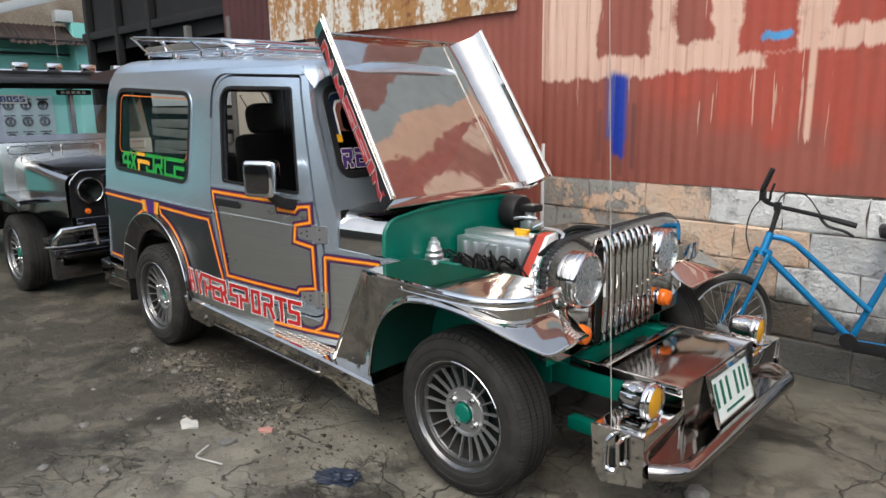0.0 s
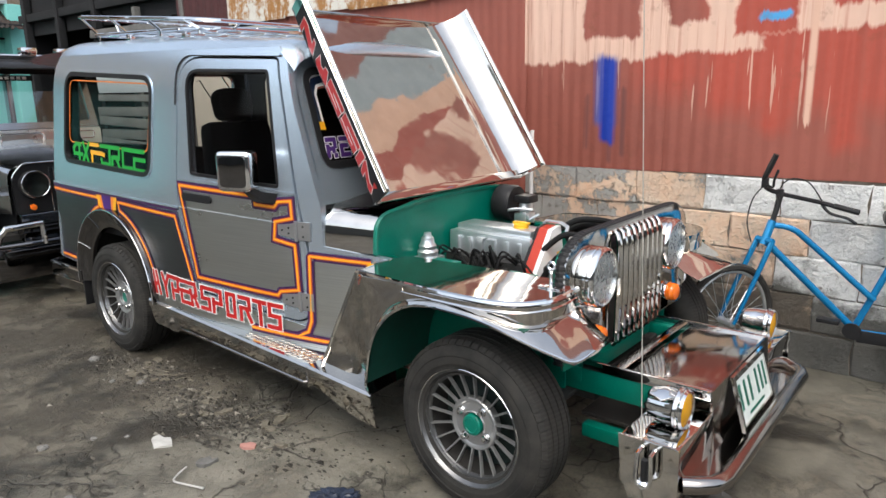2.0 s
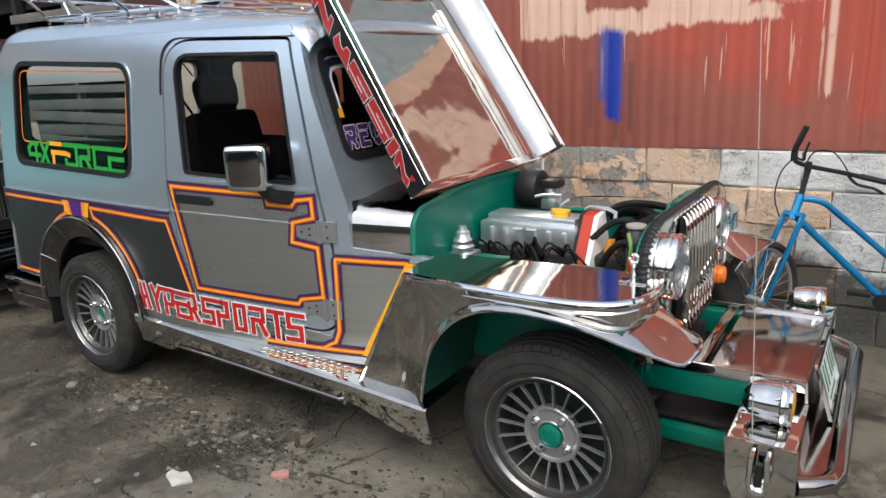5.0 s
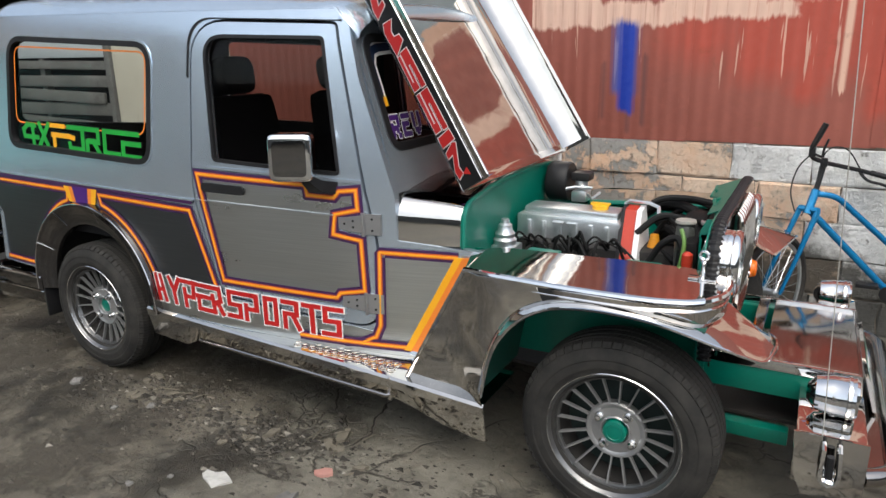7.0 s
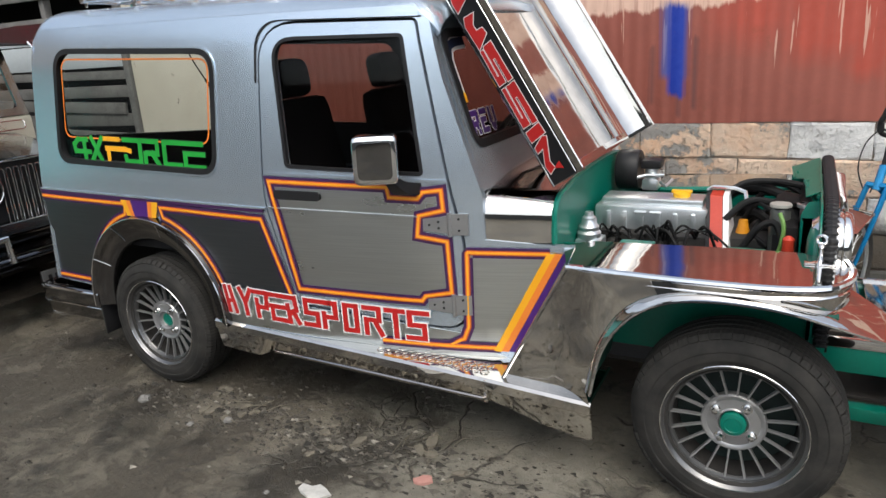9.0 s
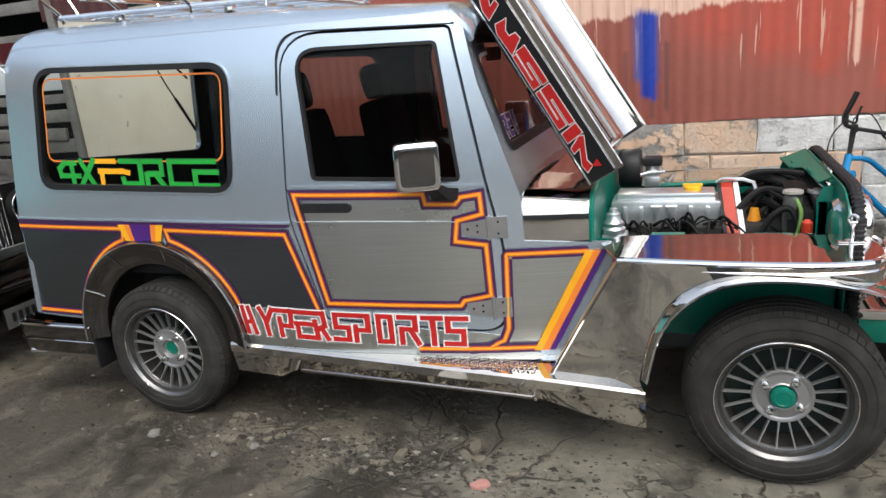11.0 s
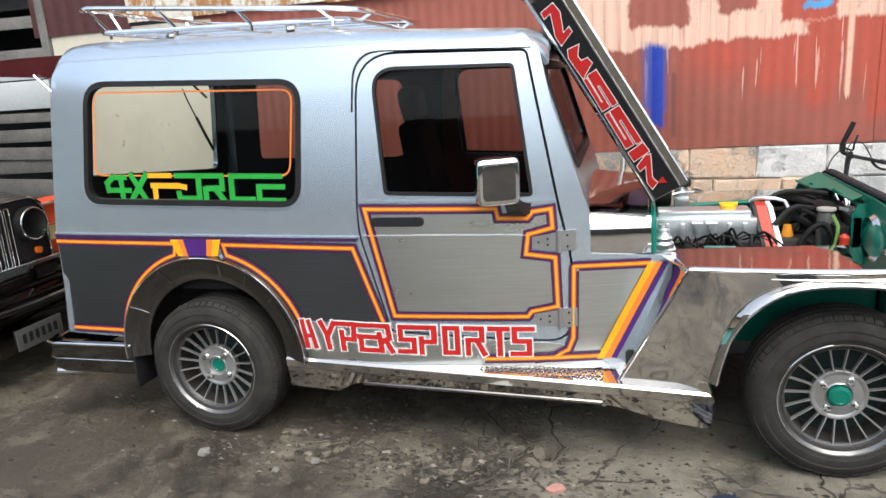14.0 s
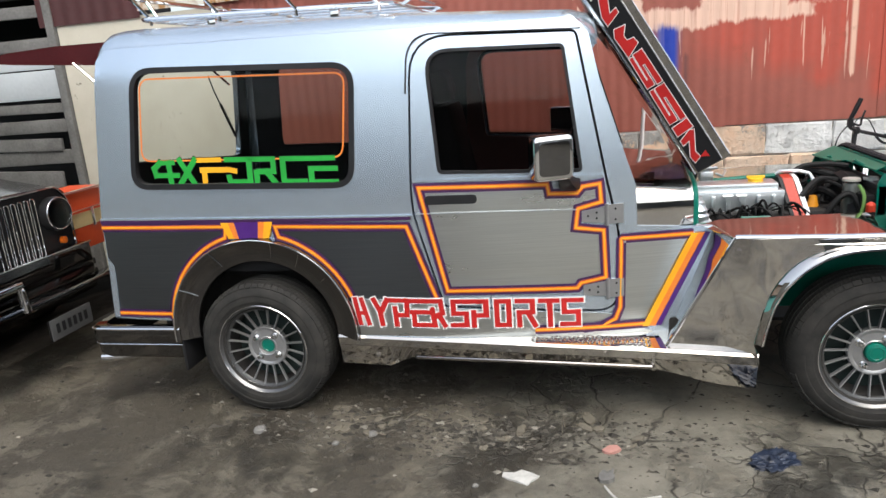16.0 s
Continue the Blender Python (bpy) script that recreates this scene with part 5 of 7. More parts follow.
def spoke_mesh():
    g = loft([[(-0.0038, 0.088, 0.042), (0.0038, 0.088, 0.042), (0.0034, 0.088, 0.054), (-0.0034, 0.088, 0.054)],
              [(-0.0027, 0.13, 0.047), (0.0027, 0.13, 0.047), (0.0024, 0.13, 0.061), (-0.0024, 0.13, 0.061)],
              [(-0.0032, 0.189, 0.058), (0.0032, 0.189, 0.058), (0.0028, 0.189, 0.074), (-0.0028, 0.189, 0.074)]], True, True)
    g.moved(TURN_OUT)
    return mesh_of("spoke", g.v, g.f, ALLOY, 30)


def disc_mesh():
    g = lathe([(0.0, 0.02), (0.094, 0.02), (0.098, 0.036), (0.098, 0.052), (0.094, 0.057), (0.086, 0.056), (0.080, 0.052), (0.050, 0.054), (0.046, 0.058), (0.043, 0.056), (0.042, 0.045), (0.0, 0.045)], 48, TURN_OUT)
    return mesh_of("hub_disc", g.v, g.f, ALLOY, 30)


def backing_mesh():
    g = lathe([(0.0, -0.03), (0.18, -0.03), (0.18, -0.02), (0.0, -0.02)], 32, TURN_OUT)
    return mesh_of("brake_disc", g.v, g.f, plain("drum_black", (0.004, 0.010, 0.009), (0.006, 0.018, 0.015), 0.75, 0, 9, 60, 0.1), 30)


CAPM = [lathe(p, n, TURN_OUT) for p, n in (([(0.0395, 0.04), (0.0395, 0.064), (0.036, 0.070), (0.026, 0.073), (0.024, 0.071), (0.0, 0.072)], 28), ([(0.017, 0.045), (0.017, 0.0535), (0.0125, 0.0535), (0.0125, 0.066), (0.009, 0.073), (0.0, 0.075)], 12))]
MESH = [tyre_mesh(), rim_mesh(), spoke_mesh(), disc_mesh(), backing_mesh(), mesh_of("hub_cap", CAPM[0].v, CAPM[0].f, GREEN, 30), mesh_of("wheel_nut", CAPM[1].v, CAPM[1].f, CHROME2, 30)]
for r, h, w in ((0.2165, 0.1025, 0.0028), (0.1965, 0.0825, 0.0018)):
    ring = tube([TURN_OUT @ Vector((r * math.cos(a), r * math.sin(a), h)) for a in np.linspace(0, 2 * math.pi, 65)[:-1]], w, 6, True)
    MESH.append(mesh_of("rim_ring", ring.v, ring.f, CHROME2, 40))
MESH.append(barrel_mesh())


def wheel(x, y, turn, spin, parent, deep=0.0):
    """Rim, tyre, twenty spokes, hub and nuts, under the vehicle."""
    m = pose(x, y, 0.31, 0, 0, turn)
    w = part("wheel", MESH[1], None, parent, "grey alloy wheel with twenty slim spokes", m)
    part("tyre", MESH[0], None, w, "dusty black tyre", m)
    part("rim_ring", MESH[7], None, w, "", m)
    part("rim_ring", MESH[8], None, w, "", m)
    part("rim_barrel", MESH[9], None, w, "", m)
    part("hub_disc", MESH[3], None, w, "", m)
    part("brake_disc", MESH[4], None, w, "", m)
    part("hub_cap", MESH[5], None, w, "green hub cap", m @ Matrix.Translation((0, deep, 0)))
    for i in range(20):
        part("spoke", MESH[2], None, w, "", m @ pose(0, 0, 0, 0, spin + 18 * i, 0))
    for i in range(4):
        part("wheel_nut", MESH[6], None, w, "", m @ pose(0, 0, 0, 0, spin + 30 + 90 * i, 0) @ Matrix.Translation((0.066, 0, 0)))
    return w


wheel(0.0, 0.072, 0, 10, jeep, 0.026)
wheel(2.557, 0.072, 0, 4, jeep)
wheel(0.0, 2 * MID - 0.072, 180, 0, jeep, 0.026)
wheel(2.557, 2 * MID - 0.072, 180, 7, jeep)

# ---- underbody ----
part("floor_pan", box(-0.72, 1.9, 0.31, 1.20, 0.30, 0.43), UNDER, jeep)
# boxes added along the sills to block light under the body
both("sill_box", lambda: box(0.48, 1.90, 0.16, 0.31, 0.30, 0.40, 0.01), UNDER, jeep)
# tray added to deepen the shade on the ground below the front
part("under_tray", box(2.74, 3.10, 0.47, 1.04, 0.225, 0.24, 0.004), UNDER, jeep)
for y in (0.46, 0.97):
    part("chassis_rail", box(-0.75, 2.80, y, y + 0.08, 0.30, 0.40, 0.006), UNDER, jeep)
part("axle", tube([(0, 0.15, 0.31), (0, 1.36, 0.31)], 0.045, 10), UNDER, jeep)
part("axle", tube([(2.557, 0.15, 0.30), (2.557, 1.36, 0.30)], 0.04, 10), UNDER, jeep)
both("wheel_tub", lambda: shell([[(x, 0.02, z) for x, z in arc(0.02, 0.375, 0.40, 175, 5, 14)], [(x, 0.30, z) for x, z in arc(0.02, 0.375, 0.40, 175, 5, 14)]], 0.004), UNDER, jeep)
both("tub_wall", lambda: box(-0.42, 0.46, 0.28, 0.30, 0.32, 0.80), UNDER, jeep)
both("mud_flap", lambda: box(-0.415, -0.40, -0.03, 0.17, 0.20, 0.47, 0.004), BLACK, jeep, "black rubber mud flap")

# ---- running boards ----
def board_row(x):
    zt = lerp(x, [0.39, 1.77, 2.1], [0.384, 0.340, 0.328])
    zb = lerp(x, [0.37, 0.60, 0.68, 0.73, 1.70, 1.80, 1.95, 2.10], [0.235, 0.225, 0.262, 0.275, 0.245, 0.225, 0.185, 0.168])
    yo = lerp(x, [0.39, 0.73, 1.77, 2.1], [-0.022, -0.030, -0.048, -0.062])
    yi = ys(min(x, 1.95), 0.5) + 0.02
    return [(x, yi, zt + 0.004), (x, yo + 0.035, zt), (x, yo + 0.010, zt - 0.001), (x, yo, zt - 0.010), (x, yo + 0.003, zt - 0.044), (x, yo + 0.009, zt - 0.049), (x, yo + 0.028, zb + 0.004), (x, yo + 0.042, zb)]


both("running_board", lambda: shell([board_row(x) for x in (0.375, 0.40, 0.5, 0.60, 0.64, 0.68, 0.73, 1.0, 1.3, 1.5, 1.70, 1.75, 1.80, 1.88, 1.95, 2.02, 2.08, 2.12)], 0.004), CHROME, jeep, "mirror-steel running board with a raised edge", 18)
# dimmed steel here mutes the sky's reflection along the tube
both("board_tube", lambda: tube([(0.735, -0.036, 0.293), (0.74, -0.046, 0.293), (1.2, -0.052, 0.282), (1.72, -0.058, 0.268), (1.725, -0.046, 0.268)], 0.0085, 8), DIMMED_MIRROR, jeep)
plate_mesh = Geo()
for i in range(26):
    for j in range(4):
        cx, a = 1.24 + 0.019 * i, 45 if (i + j) % 2 else -45
        yo = lerp(cx, [0.39, 0.73, 1.77], [-0.022, -0.030, -0.048])
        cy = yo + 0.04 + 0.022 * j
        if cy < ys(cx, 0.5):
            zt = lerp(cx, [0.39, 1.77], [0.384, 0.340]) + 0.002
            plate_mesh.join(box(-0.009, 0.009, -0.003, 0.003, 0, 0.004, 0.0015).moved(pose(cx, cy, zt, 0, 0, a)))
part("tread_plate", plate_mesh, CHROME, jeep, "raised tread pattern on the running board")
part("step_end", box(1.72, 1.735, -0.046, 0.12, 0.245, 0.335, 0.003), CHROME, jeep)

# ---- rear arch flare and rear bumper ----
def flare(a0=184, a1=-2):
    rows = []
    for r, y in ((0.456, 0.004), (0.457, -0.040), (0.454, -0.046), (0.448, -0.045), (0.425, -0.030), (0.395, -0.016), (0.365, -0.007), (0.348, -0.004), (0.344, 0.002), (0.344, 0.02)):
        rows.append([(x, ys(x, 0.5) * 0.5 + y, z) for x, z in arc(0.025, 0.385, r, a0, a1, 36)])
    return shell(rows, 0.003)


# flare takes the darkened steel, so its dark reflections are painted in
both("arch_flare", flare, DARKENED_MIRROR, jeep, "mirror-steel wheel arch flare, dark reflections put in its colour")
part("flare_bead", tube([(x, ys(x, 0.5) * 0.5 - 0.045, z) for x, z in arc(0.025, 0.385, 0.453, 184, -2, 36)], 0.0035, 6), CHROME2, jeep)
# bright chrome paints the glint on the forward seams, darkened steel dulls the others
for a in (150, 118, 78, 60, 40):
    part("flare_seam", tube([(0.025 + r * math.cos(radians(a)), -0.002 + y, 0.385 + r * math.sin(radians(a))) for r, y in ((0.446, -0.045), (0.425, -0.032), (0.395, -0.018), (0.368, -0.009))], 0.002, 6), CHROME2 if a < 100 else BRUSHED_DARKENED, jeep)
rb = [(-0.405, -0.035), (-0.84, -0.035), (-0.885, -0.018), (-0.90, 0.03), (-0.90, 1.48), (-0.885, 1.528), (-0.84, 1.545), (-0.405, 1.545)]
part("rear_bumper", shell([[(x, y, z) for x, y in [(-0.405, 0.06)] + [(x + i * (0.02 if x < -0.8 else 0), y + i * (0.02 if y < 0.7 else -0.02)) for x, y in rb] + [(-0.405, 1.45)]] for z, i in ((0.422, 2.0), (0.425, 0.4), (0.418, 0.0), (0.345, 0.0), (0.335, 0.3), (0.28, 0.4), (0.262, 1.0))], 0.004), DARKENED_MIRROR, jeep, "dark mirror-steel wrap-round rear bumper")
part("bumper_bead", tube([(x, y, 0.412) for x, y in rb], 0.007, 6), CHROME2, jeep)
part("bumper_bead", tube([(x, y, 0.335) for x, y in rb], 0.003, 6), CHROME2, jeep)
part("exhaust", tube([(-0.60, 0.12, 0.24), (-0.86, 0.06, 0.225), (-0.93, 0.05, 0.225)], 0.018, 10), CHROME2, jeep, "chrome exhaust tail pipe")

# ---- grille, lamps ----
GX = 2.80
SH = rounded([(0.205, 0.50), (1.305, 0.50), (1.305, 0.90), (1.19, 0.965), (0.32, 0.965), (0.205, 0.90)], [0.02, 0.02, 0.05, 0.08, 0.08, 0.05], 5)
GH = rounded([(0.545, 0.505), (0.965, 0.505), (0.965, 0.93), (0.545, 0.93)], 0.015, 3)


def front(lift=0.0):
    return lambda u, v, d: (GX + lift - d, u, v)


def hole(y, z, r):
    return [(y + r * math.cos(a), z + r * math.sin(a)) for a in np.linspace(0, 2 * math.pi, 25)[:-1]]


shellp = part("grille_shell", sheet(SH, [GH, hole(0.42, 0.80, 0.09), hole(1.09, 0.80, 0.09)], front(), 0.006, 0), CHROME, jeep, "mirror-steel grille shell")
part("grille_backing", sheet(inset(SH, 0.012), [GH], front(-0.045), 0.006, 0), GREEN, jeep, "green radiator support")
part("radiator", box(2.70, 2.735, 0.50, 1.01, 0.45, 0.86, 0.004), UNDER, jeep, "black radiator core")
part("radiator_tank", box(2.69, 2.742, 0.50, 1.01, 0.845, 0.875, 0.01), BLACK, jeep)
for i in range(9):
    y = 0.565 + 0.0475 * i
    pts = [(GX + 0.012, y, 0.495), (GX + 0.026, y, 0.52), (GX + 0.03, y, 0.70), (GX + 0.026, y, 0.89), (GX + 0.016, y, 0.928), (GX + 0.006, y, 0.940)]
    part("grille_bar", tube(pts, [0.008, 0.012, 0.0135, 0.012, 0.010, 0.007], 8), CHROME, shellp)
# ribbed rubber edge round the shell
edge = [(p[0], p[1]) for p in inset(SH, 0.004)]
ring = [Vector((GX - 0.018, *p)) for p in edge if p[1] > 0.52]
k0 = max(range(len(ring)), key=lambda i: (ring[i] - ring[i - 1]).length)
ring = ring[k0:] + ring[:k0]
fine_ring, step_len = [], 0.0045
for a, b in zip(ring, ring[1:]):
    n = max(1, int((b - a).length / step_len))
    fine_ring += [a.lerp(b, i / n) for i in range(n)]
WIDEN = Matrix.Translation((GX - 0.020, 0, 0)) @ Matrix.Diagonal((1.7, 1, 1, 1)) @ Matrix.Translation((0.018 - GX, 0, 0))
part("rubber_edge", tube(fine_ring, [0.013 if (i // 2) % 2 else 0.010 for i in range(len(fine_ring))], 8).moved(WIDEN), BLACK, jeep, "ribbed black rubber edging", angle=20)
# green gusset plates and braces behind the shell
for y, x0, z0, z1 in ((1.245, 2.650, 0.55, 0.915), (1.03, 2.675, 0.55, 0.925), (0.50, 2.695, 0.55, 0.925)):
    web = [(GX - 0.052, z0), (GX - 0.052, z1), (x0 + 0.02, z1 - 0.005), (x0, z1 - 0.05), (x0 + 0.005, z0)]
    part("support_web", sheet(web, [], lambda u, v, d: (u, y + d, v), 0.005, 0), GREEN, jeep, "green gusset plate")
part("support_web", sheet([(1.035, 0.80), (1.243, 0.80), (1.243, 0.885), (1.035, 0.925)], [], lambda u, v, d: (2.675 + (0.92 - v) * 0.35 - d, u, v), 0.005, 0), GREEN, jeep)
for a, b in (((2.745, 0.52, 0.90), (2.70, 0.78, 0.935)), ((2.70, 0.78, 0.935), (2.745, 1.02, 0.90)), ((2.745, 0.52, 0.935), (2.745, 0.80, 0.90))):
    part("support_brace", tube([a, b], 0.007, 6), GREEN, jeep)
# folded green sheet sloping back from the top of the shell
part("support_top", sheet([(0.56, 0.0), (1.243, 0.0), (1.243, 0.105), (0.97, 0.09), (0.90, 0.055), (0.56, 0.045)], [], lambda u, v, d: (2.752 - v, u, 0.946 - 0.42 * v - d), 0.004, 0), GREEN, jeep, "green folded stiffener behind the grille")
part("support_lip", tube([(2.652, 1.243, 0.902), (2.664, 0.97, 0.908)], 0.006, 6), GREEN, jeep)
TO_X = pose(0, 0, 0, 0, 90, 0)  # local z to +x


LAMP_GLASS = pane("fluted_lamp_glass", (0.90, 0.92, 0.92), 0.7)


def fluted(r, m):
    """A shallow lamp glass with upright flutes and a smooth eye in the middle."""
    rows = []
    for i in range(13):
        q = r * (1 - i / 12)
        row = []
        for a in np.linspace(0, 2 * math.pi, 73):
            u, v = q * math.cos(a), q * math.sin(a)
            h = 0.060 + 0.010 * (1 - (q / r) ** 2) + (0.0022 * math.cos(v * 300) if 0.2 * r < q < 0.95 * r else 0.0)
            row.append(m @ Vector((u, v, h)))
        rows.append(row)
    return loft(rows)


def headlamp(y):
    m = Matrix.Translation((GX - 0.02, y, 0.80)) @ TO_X
    h = part("headlamp", lathe([(0.082, -0.05), (0.098, -0.03), (0.106, -0.004), (0.110, 0.020), (0.110, 0.034), (0.1075, 0.038), (0.111, 0.042), (0.111, 0.052), (0.106, 0.062), (0.099, 0.066), (0.093, 0.064), (0.091, 0.050), (0.082, -0.05)], 48, m), CHROME2, jeep, "round headlamp in a deep chrome rim")
    part("reflector", lathe([(0.091, 0.056), (0.080, 0.030), (0.062, 0.008), (0.035, -0.012), (0.012, -0.018), (0.0, -0.018)], 40, m), REFLECT, h, "bright dished reflector")
    part("bulb", lathe([(0.012, -0.018), (0.014, 0.012), (0.009, 0.024), (0.0, 0.026)], 12, m), REFLECT, h)
    part("lens", fluted(0.093, m), LAMP_GLASS, h, "fluted clear lamp glass")


for y in (0.385, 1.125):
    part("lamp_bowl", lathe([(0.098, 0.0), (0.096, 0.014), (0.084, 0.026), (0.050, 0.033), (0.0, 0.035)], 28, Matrix.Translation((GX - 0.048, y, 0.775)) @ pose(0, 0, 0, 0, -90, 0)), GREEN, jeep, "green lamp bowl")


def turn_lamp(y):
    m = Matrix.Translation((2.80, y, 0.585)) @ TO_X
    b = part("turn_lamp", lathe([(0.040, -0.02), (0.040, 0.008), (0.036, 0.014), (0.0, 0.014)], 24, m), CHROME2, jeep)
    part("amber_lens", lathe([(0.037, 0.010), (0.040, 0.018), (0.037, 0.026), (0.039, 0.034), (0.035, 0.042), (0.035, 0.050), (0.026, 0.056), (0.0, 0.058)], 24, m), AMBER, b, "ribbed amber turn lamp lens")


for y in (0.42, 1.09):
    headlamp(y)
for y in (0.405, 1.105):
    turn_lamp(y)
both("lamp_bracket", lambda: box(2.765, 2.80, 0.36, 0.45, 0.50, 0.625, 0.005), CHROME, jeep)

# ---- front platform and bumper ----
PZ = 0.468
part("platform_lid", box(2.945, 3.235, 0.435, 1.075, PZ - 0.012, PZ, 0.005), DIMMED_MIRROR, jeep, "slightly grimy mirror-steel platform lid, darker reflections put in its colour")
part("platform_strap", box(2.885, 2.925, 0.435, 1.075, PZ - 0.02, PZ + 0.004, 0.004), DIMMED_MIRROR, jeep)
part("platform_edge", box(2.765, 3.235, 0.420, 0.437, PZ - 0.03, PZ + 0.006, 0.004), CHROME2, jeep)
part("platform_edge", box(2.765, 3.235, 1.073, 1.090, PZ - 0.03, PZ + 0.006, 0.004), CHROME2, jeep)
# front face dimmed for the dark ground it would reflect
part("platform_front", sheet([(0.422, 0.238), (1.088, 0.238), (1.088, PZ + 0.004), (0.422, PZ + 0.004)], [], lambda u, v, d: (3.238 + (PZ - v) * 0.10 - d, u, v), 0.008, 0), DIMMED_MIRROR, jeep)
for y in (0.425, 1.045):
    part("frame_horn", box(2.66, 3.12, y, y + 0.04, 0.345, 0.442, 0.008), GREEN, jeep, "green painted frame horn")
part("cross_member", box(2.70, 2.76, 0.42, 1.09, 0.38, 0.44, 0.006), GREEN, jeep, "green painted cross member")
part("cross_member", box(2.80, 3.05, 0.36, 0.41, 0.20, 0.25, 0.006), GREEN, jeep, "green painted suspension arm")
bumper = part("front_bumper", box(3.10, 3.222, 0.42, 1.09, 0.235, 0.34, 0.008), CHROME, jeep, "mirror-steel box bumper")
both("bumper_end", lambda: box(3.065, 3.25, 0.105, 0.42, 0.235, 0.405, 0.008), CHROME, jeep, "mirror-steel bumper end box")
lip = [(3.25, 0.15), (3.285, 0.17), (3.325, 0.205), (3.345, 0.26), (3.345, 0.755), (3.345, 1.25), (3.325, 1.305), (3.285, 1.34), (3.25, 1.36)]
part("bumper_tube", tube([(x, y, 0.272) for x, y in lip], 0.028, 12), DIMMED_MIRROR, bumper, "bright tube bent along the bumper front")
part("bumper_shelf", sheet([(x, y) for x, y in lip], [], lambda u, v, d: (u, v, 0.262 - d), 0.006, 0), DIMMED_MIRROR, bumper)
both("bumper_cheek", lambda: sheet([(3.06, 0.405), (3.255, 0.405), (3.255, 0.235), (3.10, 0.20), (3.075, 0.26)], [], lambda u, v, d: (u, 0.10 + d, v), 0.006, 0), CHROME, jeep)


def plate_face(lift=0.0):
    return lambda u, v, d: (3.242 + (0.46 - v) * 0.30 + lift - d, u, v)


WHITE_PLATE = plain("plate_white", (0.60, 0.66, 0.64), (0.68, 0.72, 0.70), 0.35, 0, 20, 200, 0.05)
PLATE_GREEN = plain("plate_green", (0.0, 0.10, 0.06), (0.0, 0.12, 0.075), 0.4, 0, 20, 200, 0.05)
pl = part("number_plate", sheet(rounded([(0.612, 0.285), (0.962, 0.285), (0.962, 0.452), (0.612, 0.452)], 0.01, 3), [], plate_face(0.006), 0.004, 0), WHITE_PLATE, jeep, "white number plate with green bars")
part("plate_frame", sheet([(0.598, 0.272), (0.975, 0.272), (0.975, 0.466), (0.598, 0.466)], [[(0.616, 0.289), (0.958, 0.289), (0.958, 0.448), (0.616, 0.448)]], plate_face(0.012), 0.012, 0), CHROME, jeep)
for u0 in (0.645, 0.70, 0.755, 0.835, 0.885, 0.93):
    part("bar", sheet([(u0 - 0.011, 0.335), (u0 + 0.011, 0.335), (u0 + 0.011, 0.425), (u0 - 0.011, 0.425)], [], plate_face(0.0072), 0.001, 0), PLATE_GREEN, pl)
part("bar", sheet([(0.70, 0.303), (0.88, 0.303), (0.88, 0.313), (0.70, 0.313)], [], plate_face(0.0072), 0.001, 0), PLATE_GREEN, pl)


def fog(y):
    m = Matrix.Translation((3.205, y, 0.468)) @ TO_X
    f = part("fog_lamp", lathe([(0.0, -0.125), (0.025, -0.122), (0.052, -0.10), (0.062, -0.055), (0.064, -0.018), (0.067, -0.014), (0.067, -0.006), (0.063, -0.004), (0.066, 0.006), (0.060, 0.014), (0.054, 0.010), (0.054, -0.01), (0.0, -0.01)], 32, m), CHROME2, jeep, "chrome bullet fog lamp with a yellow lens")
    part("yellow_lens", lathe([(0.055, 0.004), (0.045, 0.012), (0.02, 0.018), (0.0, 0.019)], 32, m), YELLOW_LENS, f)
    part("fog_stem", tube([(3.16, y, 0.40), (3.16, y, 0.42)], 0.016, 10), CHROME2, f)
    part("fog_bracket", tube([(3.205, y + 0.07, 0.40), (3.205, y + 0.07, 0.50)], 0.005, 6), CHROME2, f)


fog(0.255)
fog(1.255)


def shackle():
    u = [(3.142, 0.380), (3.140, 0.350), (3.138, 0.305), (3.144, 0.280), (3.162, 0.270), (3.180, 0.280), (3.186, 0.305), (3.184, 0.350), (3.182, 0.380)]
    g = tube([(3.142, 0.098, 0.386)] + [(x, 0.062, z) for x, z in u] + [(3.182, 0.098, 0.386)], 0.0075, 8)
    g.join(lathe([(0.020, 0.0), (0.022, 0.008), (0.016, 0.016), (0.0, 0.018)], 16, Matrix.Translation((3.162, 0.075, 0.276))))
    return g


both("tow_shackle", shackle, CHROME2, jeep, "chrome tow shackle")
both("shackle_pin", lambda: tube([(3.162, 0.070, 0.292), (3.162, 0.070, 0.362)], 0.011, 10), BLACK, jeep, "black shackle pin")

# ---- engine bay ----
part("engine_block", box(1.96, 2.40, 0.60, 0.90, 0.38, 0.74, 0.015), UNDER, jeep, "dark oily engine block")
vc = box(1.935, 2.375, 0.665, 0.845, 0.725, 0.835, 0.012)
vc.join(box(1.955, 2.355, 0.70, 0.83, 0.83, 0.862, 0.010))
for i in range(6):
    x = 1.985 + 0.066 * i
    vc.join(box(x, x + 0.018, 0.648, 0.67, 0.735, 0.815, 0.005))
vc.join(box(1.93, 2.38, 0.655, 0.855, 0.722, 0.738, 0.004))
vcov = part("valve_cover", vc, CAST, jeep, "cast aluminium valve cover with ribs")
for x in (2.10, 2.16):
    part("cover_boss", loft([[(x, 0.646, 0.815), (x + 0.045, 0.646, 0.815), (x + 0.0225, 0.646, 0.775)], [(x, 0.67, 0.82), (x + 0.045, 0.67, 0.82), (x + 0.0225, 0.67, 0.775)]], True, True), CAST, vcov)
